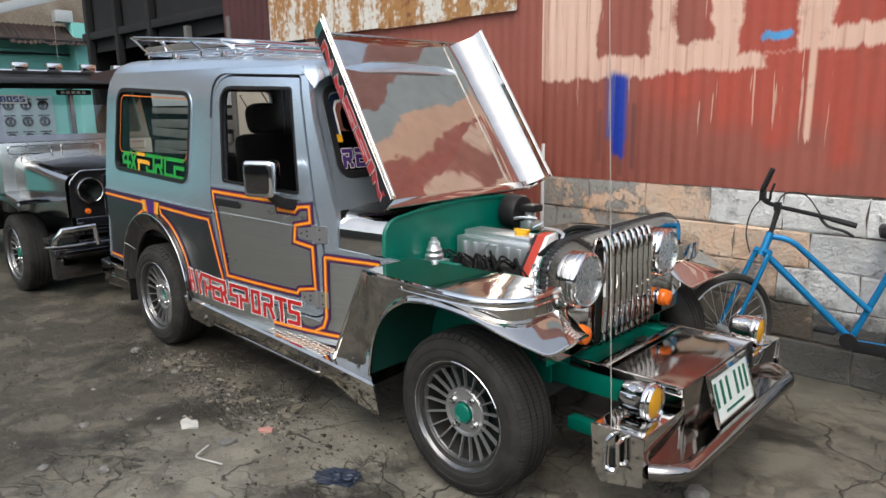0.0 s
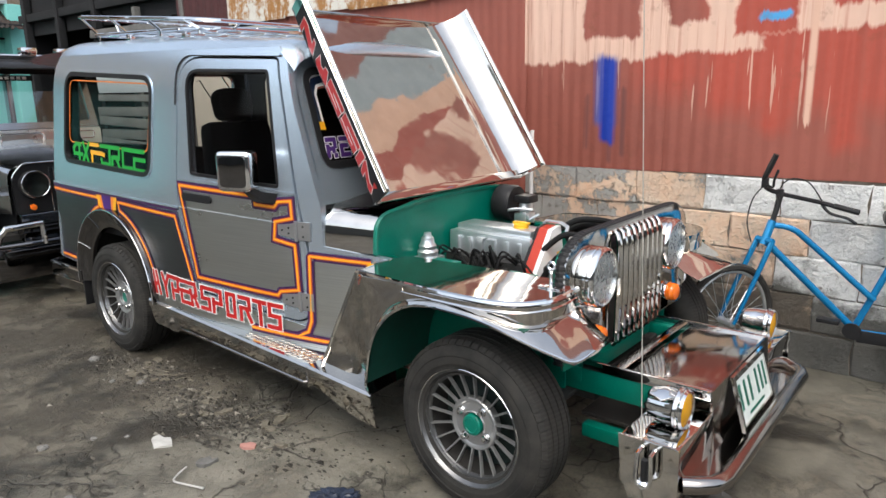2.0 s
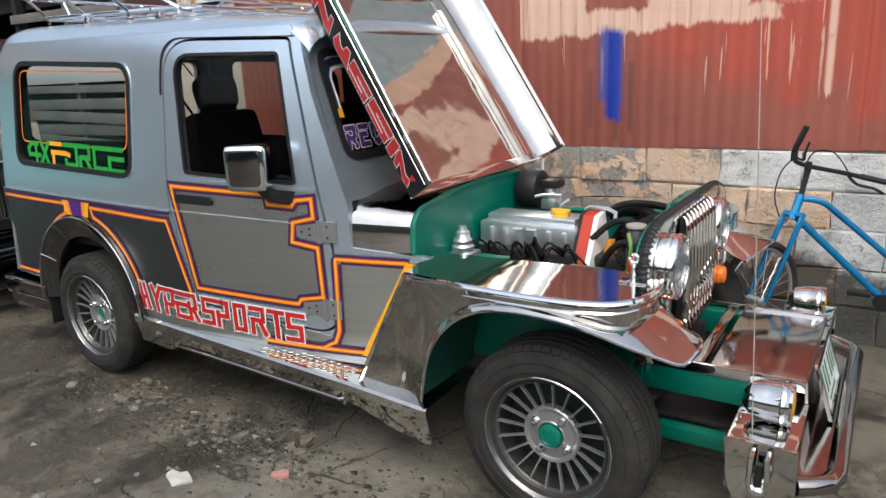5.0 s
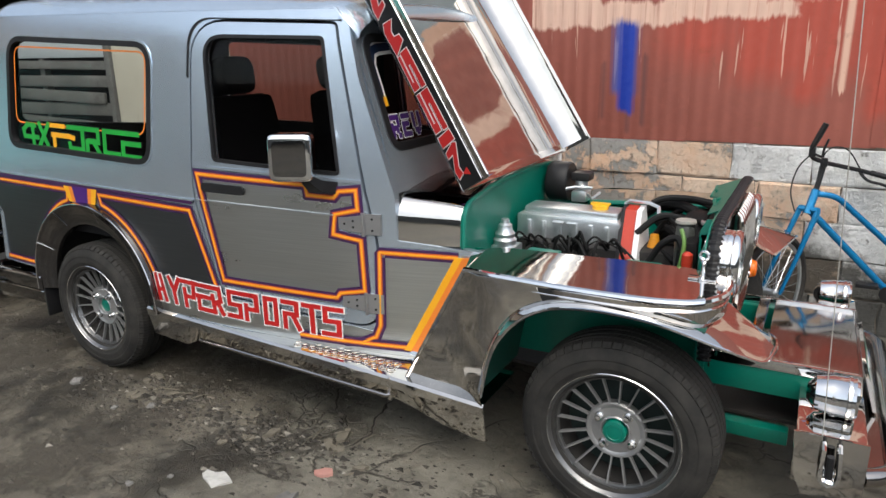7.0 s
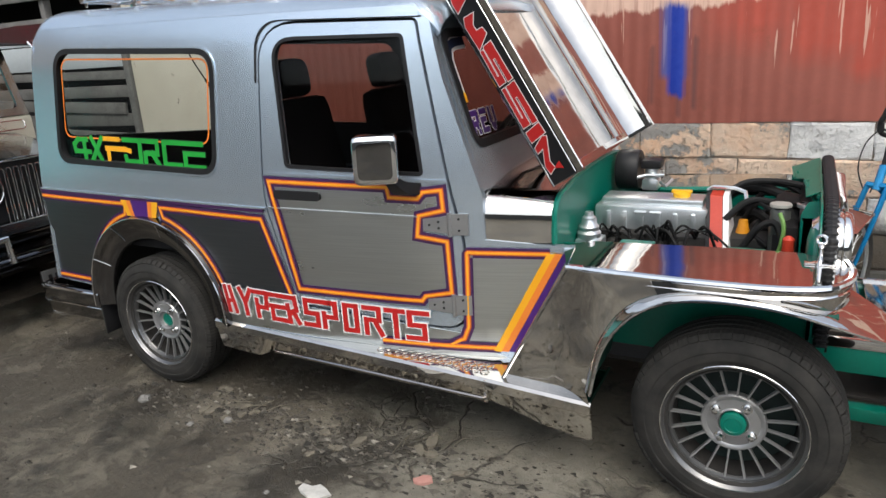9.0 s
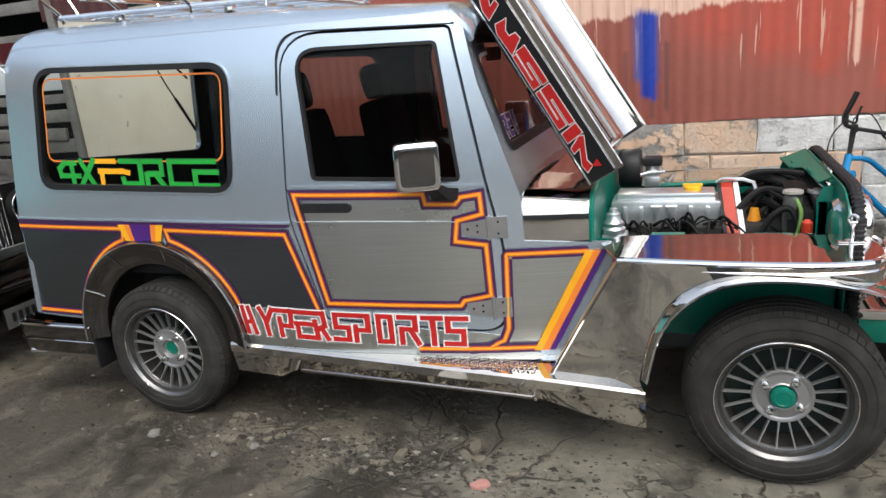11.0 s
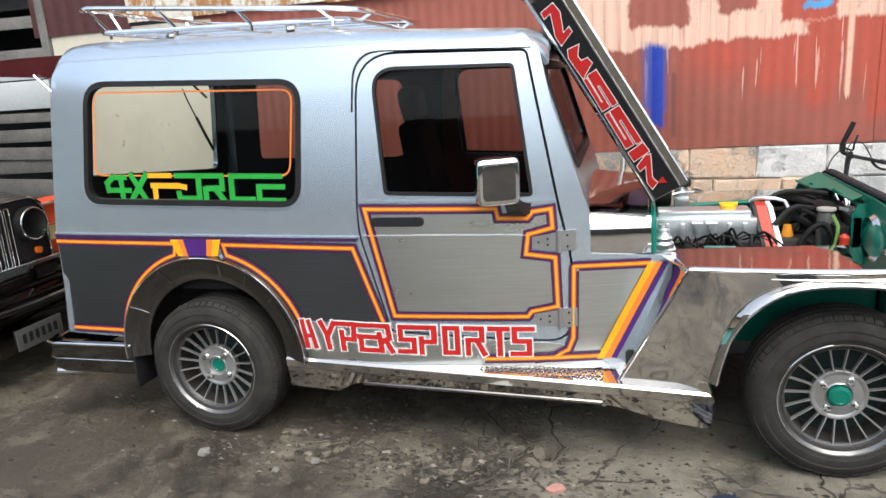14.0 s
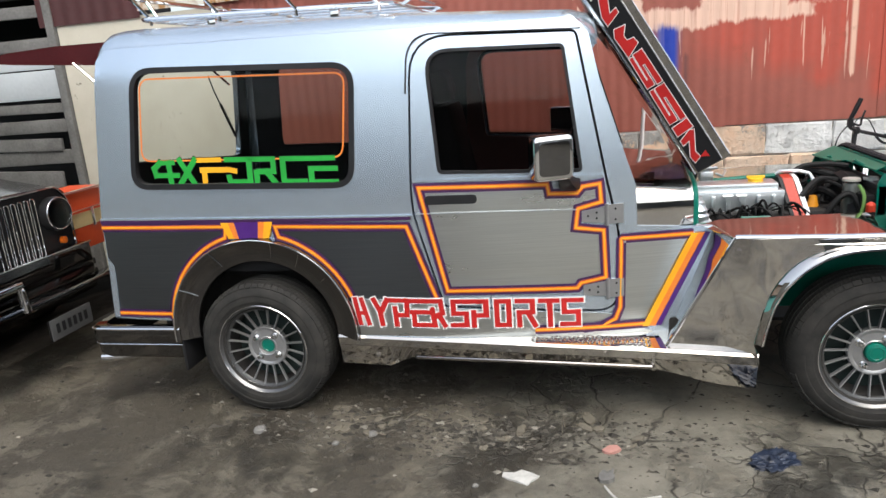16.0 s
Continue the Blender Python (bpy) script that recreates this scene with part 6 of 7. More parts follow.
part("oil_cap", lathe([(0.034, 0.0), (0.034, 0.014), (0.028, 0.018), (0.012, 0.02), (0.0, 0.02)], 12, Matrix.Translation((2.265, 0.765, 0.862))).join(box(2.225, 2.305, 0.752, 0.778, 0.876, 0.888, 0.004)), YELLOW_P, vcov, "yellow oil filler cap")
part("brake_reservoir", lathe([(0.045, 0.0), (0.047, 0.025), (0.038, 0.035), (0.040, 0.05), (0.030, 0.062), (0.028, 0.085), (0.018, 0.092), (0.016, 0.108), (0.0, 0.11)], 20, Matrix.Translation((1.965, 0.475, 0.745))), CAST, jeep, "small bright metal pump")
part("pump_bracket", box(1.92, 2.02, 0.43, 0.53, 0.60, 0.75, 0.01), CAST, jeep)
part("air_cleaner", lathe([(0.0, -0.05), (0.085, -0.05), (0.092, -0.04), (0.092, 0.04), (0.085, 0.05), (0.0, 0.05)], 32, Matrix.Translation((1.985, 1.08, 0.905)) @ TO_X), BLACK, jeep, "round black air cleaner")
cb = box(2.05, 2.12, 1.03, 1.12, 0.82, 0.87, 0.008).join(lathe([(0.03, 0), (0.03, 0.05), (0.0, 0.05)], 14, Matrix.Translation((2.085, 1.075, 0.865))))
cb.join(tube([(2.02, 1.0, 0.88), (2.07, 1.02, 0.89), (2.14, 1.06, 0.885)], 0.008, 6)).join(tube([(2.13, 1.03, 0.86), (2.16, 1.0, 0.85), (2.18, 1.05, 0.87)], 0.007, 6))
part("carburettor", cb, CAST, jeep, "bright metal carburettor")
part("carb_top", box(2.04, 2.13, 1.04, 1.13, 0.915, 0.955, 0.012), BLACK, jeep)


def leaning(x0, x1, lift=0.0):
    a = [(x0 + 0.03, 0.53 - lift, 0.675), (x0, 0.735 - lift, 0.876), (x0, 0.80, 0.885), (x0 + 0.03, 0.80, 0.675)]
    return loft([a, [(p[0] + x1 - x0, p[1], p[2]) for p in a]], True, True)


part("coil_guard", leaning(2.376, 2.420), plain("guard_red", (0.36, 0.022, 0.008), (0.45, 0.04, 0.016), 0.45, 0, 8, 90, 0.05), jeep, "red painted metal guard, leaning")
part("guard_stripe", leaning(2.423, 2.443, 0.006), WHITE_D, jeep, "white edge of the red guard")
part("guard_clamp", leaning(2.360, 2.375), BLACK, jeep)
part("guard_pipe", tube([(2.36, 0.80, 0.885), (2.38, 0.79, 0.90), (2.46, 0.78, 0.90), (2.50, 0.76, 0.89), (2.51, 0.72, 0.86)], 0.008, 6), CAST, jeep)
ORANGE_Y = plain("orange_yellow_plastic", (0.55, 0.20, 0.008), (0.66, 0.28, 0.012), 0.45, 0, 8, 90, 0.05)
part("coolant_bottle", lathe([(0.026, 0.0), (0.027, 0.06), (0.020, 0.085), (0.016, 0.11), (0.0, 0.11)], 16, Matrix.Translation((2.503, 0.70, 0.685))), ORANGE_Y, jeep, "yellow coolant bottle")
part("fan_shroud", lathe([(0.05, -0.02), (0.20, -0.03), (0.215, 0.0), (0.205, 0.05), (0.19, 0.05), (0.19, -0.01), (0.05, -0.005)], 32, Matrix.Translation((2.64, 0.755, 0.68)) @ TO_X), SHADED_RUBBER, jeep, "black fan shroud")
for i in range(5):
    part("fan_blade", box(-0.008, 0.008, -0.03, 0.03, 0.04, 0.18, 0.003).moved(Matrix.Translation((2.62, 0.755, 0.68)) @ pose(0, 0, 0, 72 * i, 0, 0) @ pose(0, 0, 0, 0, 0, 30)), BLACK, jeep)
part("radiator_cowl", box(2.640, 2.692, 0.50, 1.02, 0.42, 0.83, 0.012), SHADED_RUBBER, jeep, "black radiator cowl")
tank = part("overflow_tank", lathe([(0.034, 0.0), (0.036, 0.10), (0.034, 0.185), (0.024, 0.20), (0.0, 0.20)], 20, Matrix.Translation((2.630, 0.61, 0.672))), plain("smoky_plastic", (0.05, 0.055, 0.05), (0.09, 0.095, 0.085), 0.35), jeep, "smoky plastic overflow tank")
part("tank_cap", lathe([(0.036, 0.0), (0.038, 0.004), (0.036, 0.012), (0.0, 0.014)], 20, Matrix.Translation((2.630, 0.61, 0.874))), plain("grey_plastic_cap", (0.30, 0.29, 0.26), (0.42, 0.41, 0.37), 0.5), tank, "dusty cream cap")
part("fuel_filter", lathe([(0.017, 0.0), (0.019, 0.01), (0.019, 0.06), (0.008, 0.07), (0.0, 0.07)], 14, Matrix.Translation((2.665, 0.47, 0.735))), RED_P, jeep, "small red filter")
part("hose", tube(smooth([(2.42, 0.93, 0.84), (2.50, 0.92, 0.875), (2.57, 0.90, 0.875), (2.64, 0.86, 0.855)], 5), 0.020, 10), SHADED_RUBBER, jeep, "thick black radiator hose")
part("radiator_cap", lathe([(0.03, 0), (0.03, 0.012), (0.0, 0.014)], 16, Matrix.Translation((2.71, 0.62, 0.875))), CAST, jeep)
rng = random.Random(5)
for i in range(14):
    x, y, z = rng.uniform(2.45, 2.56), rng.uniform(0.66, 1.04), rng.uniform(0.66, 0.80)
    run = [(x, y, z), (x + 0.05, y + rng.uniform(-0.06, 0.06), z + rng.uniform(0.03, 0.09)), (x + 0.12, y + rng.uniform(-0.1, 0.1), z + rng.uniform(0.0, 0.08)), (2.66, y + rng.uniform(-0.06, 0.06), z - 0.05)]
    part("hose", tube(smooth(run, 4), rng.choice((0.008, 0.012, 0.016)), 7), SHADED_RUBBER, jeep)
part("engine_cover", box(2.44, 2.64, 0.62, 1.10, 0.45, 0.745, 0.03), UNDER, jeep, "oily black engine front")
hoses = [((2.40, 0.78, 0.83), (2.48, 0.86, 0.90), (2.60, 0.88, 0.91), (2.70, 0.86, 0.90)), ((2.44, 0.66, 0.80), (2.52, 0.70, 0.87), (2.62, 0.72, 0.86), (2.70, 0.62, 0.88)),
         ((2.40, 0.92, 0.80), (2.50, 0.98, 0.87), (2.62, 0.98, 0.88), (2.70, 0.95, 0.85)), ((2.50, 0.55, 0.70), (2.56, 0.56, 0.80), (2.62, 0.56, 0.82), (2.66, 0.50, 0.72))]
for h in hoses:
    part("hose", tube(smooth(h, 5), 0.013, 8), SHADED_RUBBER, jeep, "black rubber hose")
part("hose", tube(smooth([(2.625, 0.50, 0.69), (2.642, 0.495, 0.77), (2.646, 0.50, 0.83), (2.630, 0.52, 0.872)], 5), 0.0075, 8), plain("pale_green_hose", (0.13, 0.26, 0.06), (0.18, 0.33, 0.09), 0.5), jeep, "pale green hose")
for i in range(26):
    x = rng.uniform(1.97, 2.36)
    p0 = (x, 0.63 + rng.uniform(-0.03, 0), 0.72 + rng.uniform(-0.02, 0.03))
    p3 = (x + rng.uniform(-0.15, 0.2), 0.55 + rng.uniform(-0.08, 0.05), 0.70 + rng.uniform(-0.05, 0.05))
    mid = ((p0[0] + p3[0]) / 2, (p0[1] + p3[1]) / 2 - 0.03, max(p0[2], p3[2]) + rng.uniform(0.02, 0.07))
    part("cable", tube(smooth([p0, mid, p3], 6), rng.choice((0.003, 0.0045, 0.006)), 6), SHADED_RUBBER, jeep)
for i, x in enumerate((2.02, 2.11, 2.20, 2.29)):
    part("inlet_pipe", tube(smooth([(x, 0.66, 0.68), (x + 0.01, 0.58, 0.70), (x + 0.03, 0.52, 0.62)], 4), 0.02, 10), UNDER, jeep)
part("bay_floor", box(1.93, 2.74, 0.30, 1.21, 0.33, 0.345), UNDER, jeep)
for x in (2.12, 2.48):
    part("bay_bracket", box(x, x + 0.12, 0.31, 0.365, 0.765, 0.785, 0.004), GREEN, jeep)
part("bay_stay", tube([(2.10, 1.15, 0.80), (2.45, 1.16, 0.815), (2.72, 1.12, 0.84)], 0.012, 8), GREEN, jeep)

# ---- cabin ----
def seat_part(x, y):
    s = part("seat", box(x, x + 0.48, y - 0.25, y + 0.25, 0.62, 0.78, 0.05), SEAT, jeep, "black cloth front seat")
    back = box(-0.06, 0.06, -0.245, 0.245, 0.0, 0.58, 0.05)
    for v in back.v:
        v.y *= 1 - 0.22 * max(0, v.z) / 0.62
    part("backrest", back.moved(pose(x + 0.03, y, 0.74, 0, -9, 0)), SEAT, s)
    rest = []
    for q, k in ((-0.05, 0.80), (-0.043, 0.93), (-0.02, 1.0), (0.02, 1.0), (0.043, 0.93), (0.05, 0.80)):
        rest.append([(q, a * k, b * k) for a, b in rounded([(-0.10, -0.085), (0.10, -0.085), (0.115, 0.09), (-0.115, 0.09)], [0.05, 0.05, 0.075, 0.075], 6)])
    part("headrest", loft(rest, True, True).moved(pose(x - 0.072, y, 1.40, 0, -9, 0)), SEAT, s)
    for d in (-0.05, 0.05):
        part("headrest_post", tube([(x - 0.055, y + d, 1.30), (x - 0.07, y + d, 1.36)], 0.006, 6), CHROME2, s)


seat_part(0.62, 0.49)
seat_part(0.775, 1.08)
part("seat_base", box(0.64, 1.30, 0.14, 1.37, 0.43, 0.62, 0.02), BLACK_VINYL, jeep)
for y in (0.22, 1.29):
    part("bench", box(-0.62, 0.62, y - 0.17, y + 0.17, 0.66, 0.80, 0.03), SEAT, jeep, "black side bench")
part("dashboard", box(1.50, 1.66, 0.16, 1.35, 0.84, 1.03, 0.03), BLACK, jeep, "black dashboard")
sw = Matrix.Translation((1.36, 1.10, 1.02)) @ pose(0, 0, 0, 0, -62, 0)
part("steering_wheel", tube([sw @ Vector((0.18 * math.cos(a), 0.18 * math.sin(a), 0)) for a in np.linspace(0, 2 * math.pi, 29)[:-1]], 0.014, 8, True).join(box(-0.17, 0.17, -0.02, 0.02, -0.012, 0.012, 0.006).moved(sw)).join(tube([sw @ Vector((0, 0, 0)), sw @ Vector((0, 0, -0.3))], 0.02, 8)), BLACK, jeep, "black steering wheel")
part("head_lining", box(-0.60, 1.42, 0.16, 1.35, 1.60, 1.606), BLACK_VINYL, jeep)
part("rear_mirror", box(1.42, 1.44, 0.66, 0.86, 1.46, 1.52, 0.008), BLACK, jeep)

# ---- roof rack ----
def rack_z(x, top):
    roof = lerp(x, [-0.7, 0.75], [1.805, 1.765])
    return roof + (lerp(x, [-0.62, 0.0, 0.72], [0.125, 0.105, 0.055]) if top else 0.022)


rack = part("roof_rack", tube([(x, y, rack_z(x, True)) for x, y in rounded([(-0.60, 0.20), (0.74, 0.24), (0.74, 1.27), (-0.60, 1.31)], 0.12, 6)], 0.011, 8, True), CHROME2, jeep, "chromed tube roof rack")
part("rack_rail", tube([(x, y, rack_z(x, False)) for x, y in rounded([(-0.54, 0.27), (0.68, 0.30), (0.68, 1.21), (-0.54, 1.24)], 0.08, 5)], 0.010, 8, True), CHROME2, rack)
for i in range(6):
    y = 0.36 + 0.158 * i
    part("rack_slat", tube([(-0.53, y, rack_z(-0.53, False)), (0.1, y, rack_z(0.1, False)), (0.67, y, rack_z(0.67, False))], 0.007, 6), CHROME2, rack)
for x in (-0.3, 0.05, 0.42):
    part("rack_slat", tube([(x, 0.28, rack_z(x, False)), (x, 1.23, rack_z(x, False))], 0.008, 6), CHROME2, rack)
for x in (-0.50, -0.15, 0.22, 0.60):
    for y0, y1 in ((0.205, 0.285), (1.305, 1.225)):
        part("rack_post", tube([(x - 0.02, y0 + (0.02 if x > 0 else 0) * (1 if y0 < MID else -1), rack_z(x, True)), (x + 0.02, y1, rack_z(x, False)), (x + 0.02, y1, rack_z(x, False) - 0.03)], 0.008, 6), CHROME2, rack)
for x in (-0.2, 0.4):
    for y in (0.34, 1.17):
        part("rack_foot", box(x - 0.02, x + 0.02, y - 0.015, y + 0.015, rack_z(x, False) - 0.06, rack_z(x, False), 0.004), CHROME2, rack)
for y in (0.45, 1.06):
    part("rack_post", tube([(-0.60, y, rack_z(-0.6, True)), (-0.54, y, rack_z(-0.54, False))], 0.008, 6), CHROME2, rack)
    part("rack_post", tube([(0.74, y, rack_z(0.74, True)), (0.68, y, rack_z(0.68, False))], 0.008, 6), CHROME2, rack)

# ---- yard behind: shed, plank wall, far building ----
WOOD = plain("weathered_wood", (0.085, 0.082, 0.076), (0.19, 0.185, 0.175), 0.85, 0, 4, 50, 0.4)
# near-black: the shed's unlit inside is put into this board colour
DARKWOOD_AND_SHADE = plain("dark_boards_and_shade", (0.005, 0.005, 0.006), (0.015, 0.015, 0.017), 0.9, 0, 3, 40, 0.4)
TEAL = plain("teal_wall_paint", (0.16, 0.50, 0.46), (0.24, 0.60, 0.55), 0.75, 0, 1.2, 30, 0.15)
GREYSHEET = plain("pale_grey_sheet", (0.42, 0.45, 0.46), (0.52, 0.55, 0.56), 0.6, 0, 2, 40, 0.1)
RUST = plain("rusty_sheet", (0.10, 0.05, 0.03), (0.22, 0.12, 0.075), 0.8, 0, 3, 40, 0.3)
SOUTH = plain("unseen_wall_grey", (0.10, 0.10, 0.09), (0.19, 0.18, 0.165), 0.85, 0, 0.8, 20, 0.2)

fence = tagged(new("wall_planks"), "weathered grey plank wall with gaps and a broken board", "wall", kind="structure")
rng = random.Random(11)
for x0, x1, z, h, tilt, m in ((-4.6, -2.55, 0.10, 0.22, 0, WOOD), (-4.6, -2.62, 0.36, 0.20, 1.0, WOOD), (-4.6, -2.60, 0.60, 0.17, -1.0, WOOD), (-4.6, -2.72, 0.80, 0.15, 2.0, WOOD), (-4.6, -2.58, 0.98, 0.11, -0.5, WOOD),
                              (-4.6, -2.66, 1.11, 0.10, 1.5, WOOD), (-4.6, -2.55, 1.24, 0.10, 0, WOOD), (-4.6, -2.56, 1.40, 0.075, 0.6, WOOD), (-4.6, -2.56, 1.50, 0.22, 0, GREYSHEET), (-4.6, -2.56, 1.73, 0.12, 0, GREYSHEET), (-4.6, -2.56, 1.87, 0.09, 0, WOOD), (-4.6, -2.56, 2.12, 0.09, 0.5, WOOD)):
    b = box(x0, x1, -0.012, 0.012, -h / 2, h / 2, 0.004)
    part("plank", b.moved(pose(0, WALL_Y + rng.uniform(0.0, 0.03), z + h / 2, rng.uniform(-4, 4), 0, 0) @ pose(-3.5, 0, 0, 0, tilt, 0) @ Matrix.Translation((3.5, 0, 0))), m, fence)
part("post", box(-2.56, -2.49, WALL_Y - 0.035, WALL_Y + 0.05, 0.0, 2.4, 0.008), WOOD, fence, "upright timber post")
part("post", box(-3.62, -3.55, WALL_Y + 0.03, WALL_Y + 0.10, 0.0, 2.4, 0.008), WOOD, fence)
shed = tagged(new("shed"), "timber shed behind the plank wall, its dark inside put in the colour", "shed")
# walls and posts coloured near-black to stand for the dark open inside
part("back_wall", box(-6.8, -2.5, 3.6, 3.7, 0.0, 3.6), DARKWOOD_AND_SHADE, shed)
part("side_wall", box(-6.8, -6.7, 2.2, 3.6, 0.0, 3.6), DARKWOOD_AND_SHADE, shed)
part("side_wall", box(-2.6, -2.5, 2.25, 3.6, 0.0, 3.6), DARKWOOD_AND_SHADE, shed)
part("upper_wall", box(-6.8, -2.62, 2.24, 2.30, 2.28, 3.6), DARKWOOD_AND_SHADE, shed)
part("roof", box(-7.2, -2.2, 1.9, 3.9, 3.6, 3.66), RUST, shed)
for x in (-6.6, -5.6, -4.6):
    part("post", box(x, x + 0.09, 2.13, 2.22, 0.0, 3.6, 0.01), DARKWOOD_AND_SHADE, shed)
part("beam", box(-6.8, -2.6, 2.15, 2.23, 2.45, 2.55, 0.01), DARKWOOD_AND_SHADE, shed)

teal = tagged(new("building"), "low teal painted building with a ragged sooty awning", "building")
part("wall", box(-9.7, -9.5, -6.0, 4.2, 0.0, 2.75), TEAL, teal)
for y in (-3.0, 0.2, 2.85):
    part("column", box(-9.5, -9.15, y, y + 0.35, 0.0, 2.98, 0.02), TEAL, teal)
# ragged awning of old dark sheets
rng = random.Random(8)
OLDSHEET = plain("sooty_sheet", (0.014, 0.012, 0.012), (0.06, 0.035, 0.026), 0.8, 0, 4, 40, 0.3)
for i in range(15):
    y, drop = -6.0 + 0.6 * i, rng.uniform(0.42, 0.62)
    rows = [[(-9.5 + f * drop, y + 0.62 * g, 2.93 - f * drop * 0.62 + 0.012 * math.cos(g * 50) + rng.uniform(-0.02, 0.02) * f) for g in np.linspace(0, 1, 25)] for f in (0.0, 0.35, 0.7, 1.0)]
    part("awning_sheet", shell(rows, 0.004), OLDSHEET, teal, "sooty ragged awning sheet")
part("awning_rail", tube([(-9.02, -6.0, 2.66), (-9.02, 3.0, 2.63)], 0.03, 6), DARKWOOD_AND_SHADE, teal)
part("pipe", tube([(-9.42, -6.0, 2.50), (-9.42, 2.2, 2.49), (-9.42, 2.84, 2.37)], 0.022, 8), TEAL, teal)
part("pipe", tube([(-9.40, -6.0, 2.40), (-9.40, 2.84, 2.44)], 0.018, 8), DARKWOOD_AND_SHADE, teal)
part("upper_wall", box(-10.0, -9.7, -6.0, 4.2, 2.75, 5.0), plain("stained_plaster", (0.20, 0.135, 0.095), (0.46, 0.40, 0.33), 0.85, 0, 2.2, 30, 0.3), teal, "stained peach and grey plaster")
part("fascia", box(-0.02, 0.02, -1.0, 1.6, -0.075, 0.075, 0.006).moved(pose(-9.24, 1.83, 3.14, 18, 0, 0)), GREYSHEET, teal, "pale sloping fascia board")
part("meter_box", box(-9.45, -9.2, 2.62, 2.90, 2.98, 3.18, 0.02), GREYSHEET, teal, "pale meter box")
part("roof", box(-10.6, -9.2, -6.2, 4.4, 5.0, 5.1), RUST, teal)
part("screen_panel", box(-9.5, -9.46, 1.35, 2.48, 0.85, 1.72, 0.01), plain("grey_blue_blocks", (0.30, 0.40, 0.42), (0.40, 0.50, 0.52), 0.8, 0, 3, 30, 0.2), teal, "grey screen of pierced breeze blocks")
for i in range(4):
    for j in range(3):
        cy, cz = 1.50 + 0.27 * i, 1.0 + 0.28 * j
        v = lathe([(0.055, 0.0), (0.085, 0.0), (0.085, 0.03), (0.055, 0.03), (0.055, 0.0)], 14, Matrix.Translation((-9.46, cy, cz)) @ TO_X)
        v.join(box(-9.462, -9.44, cy - 0.09, cy + 0.09, cz + 0.095, cz + 0.115)).join(box(-9.462, -9.44, cy - 0.02, cy + 0.02, cz - 0.05, cz + 0.05))
        part("vent_block", v, DARKWOOD_AND_SHADE, teal)
# plain unseen walls behind the camera, added to close the yard and darken reflections
s = part("wall_south", box(-18, 18, -15.2, -15.0, 0.0, 3.2), SOUTH)
tagged(s, "unseen plain dull wall, added to close the yard and darken reflections", "wall", kind="structure")
# this one is tall to darken what the body panels reflect
s = part("wall_west", box(-12.2, -12.0, -15.0, -6.2, 0.0, 7.0), SOUTH)
tagged(s, "unseen plain tall dull wall, added to darken reflections in the body panels", "wall", kind="structure")
s = part("wall_east", box(13.0, 13.2, -15.0, 2.1, 0.0, 3.2), SOUTH)
tagged(s, "unseen plain dull wall, added to close the yard and darken reflections", "wall", kind="structure")

# ---- second jeep, parked behind ----
M2 = 0.365
DARKSTEEL = steel("dull_dark_steel", (0.30, 0.30, 0.31), 0.12, 0.03)
ORANGE_P = plain("orange_red_paint", (0.62, 0.06, 0.012), (0.7, 0.09, 0.02), 0.4, 0, 8, 90, 0.04)
CREAM_P = plain("cream_paint", (0.66, 0.50, 0.22), (0.74, 0.58, 0.30), 0.45, 0, 8, 90, 0.04)
POLISHED = steel("worn_polished_steel", (0.52, 0.52, 0.52), 0.12, 0.03)
SCREEN2 = pane("reflecting_windscreen", (0.90, 0.93, 0.92), 0.7)
jeep2 = thing("jeep", (-2.6, M2, 0.0), "dark steel jeep parked nose-to-tail with a black visor", "jeep")


def mir(y):
    return 2 * M2 - y


def pair(name, make, mat, label=""):
    m = Matrix.Translation((0, 2 * M2, 0)) @ Matrix.Diagonal((1, -1, 1, 1))
    part(name, make(), mat, jeep2, label)
    part(name, make().moved(m), mat, jeep2, label)


def nose(x, k):
    hw, top = 0.47 * k + 0.02, lerp(x, [-2.3, -1.5], [1.12, 1.0])
    pts = [(x, M2 - hw, 0.62), (x, M2 - hw, top - 0.13)]
    pts += [(x, M2 - hw + 0.09 - 0.09 * math.cos(radians(a)), top - 0.13 + 0.10 * math.sin(radians(a))) for a in (20, 45, 70, 90)]
    pts += [(x, M2 - hw * 0.4, top - 0.012), (x, M2, top)]
    return pts + [(p[0], mir(p[1]), p[2]) for p in pts[-2::-1]]


part("bonnet", shell([nose(-2.32, 1.15), nose(-2.0, 1.08), nose(-1.7, 1.0), nose(-1.47, 0.90)], 0.004), POLISHED, jeep2, "worn polished steel bonnet")
G2 = rounded([(M2 - 0.41, 0.56), (M2 + 0.41, 0.56), (M2 + 0.41, 0.90), (M2 + 0.33, 0.985), (M2 - 0.33, 0.985), (M2 - 0.41, 0.90)], 0.03, 4)
part("grille_shell", sheet(G2, [], lambda u, v, d: (-1.46 - d, u, v), 0.02, 0), BLACK, jeep2, "glossy black grille with bright slot rims")
for i in range(7):
    y = M2 - 0.141 + 0.047 * i
    loop = rounded([(y - 0.015, 0.60), (y + 0.015, 0.60), (y + 0.015, 0.945), (y - 0.015, 0.945)], 0.014, 4)
    part("slot_rim", tube([(-1.452, a, b) for a, b in loop], 0.0035, 6, True), CHROME2, jeep2)
part("grille_edge", tube([(-1.452, a, b) for a, b in G2[4:]], 0.007, 6), CHROME2, jeep2)


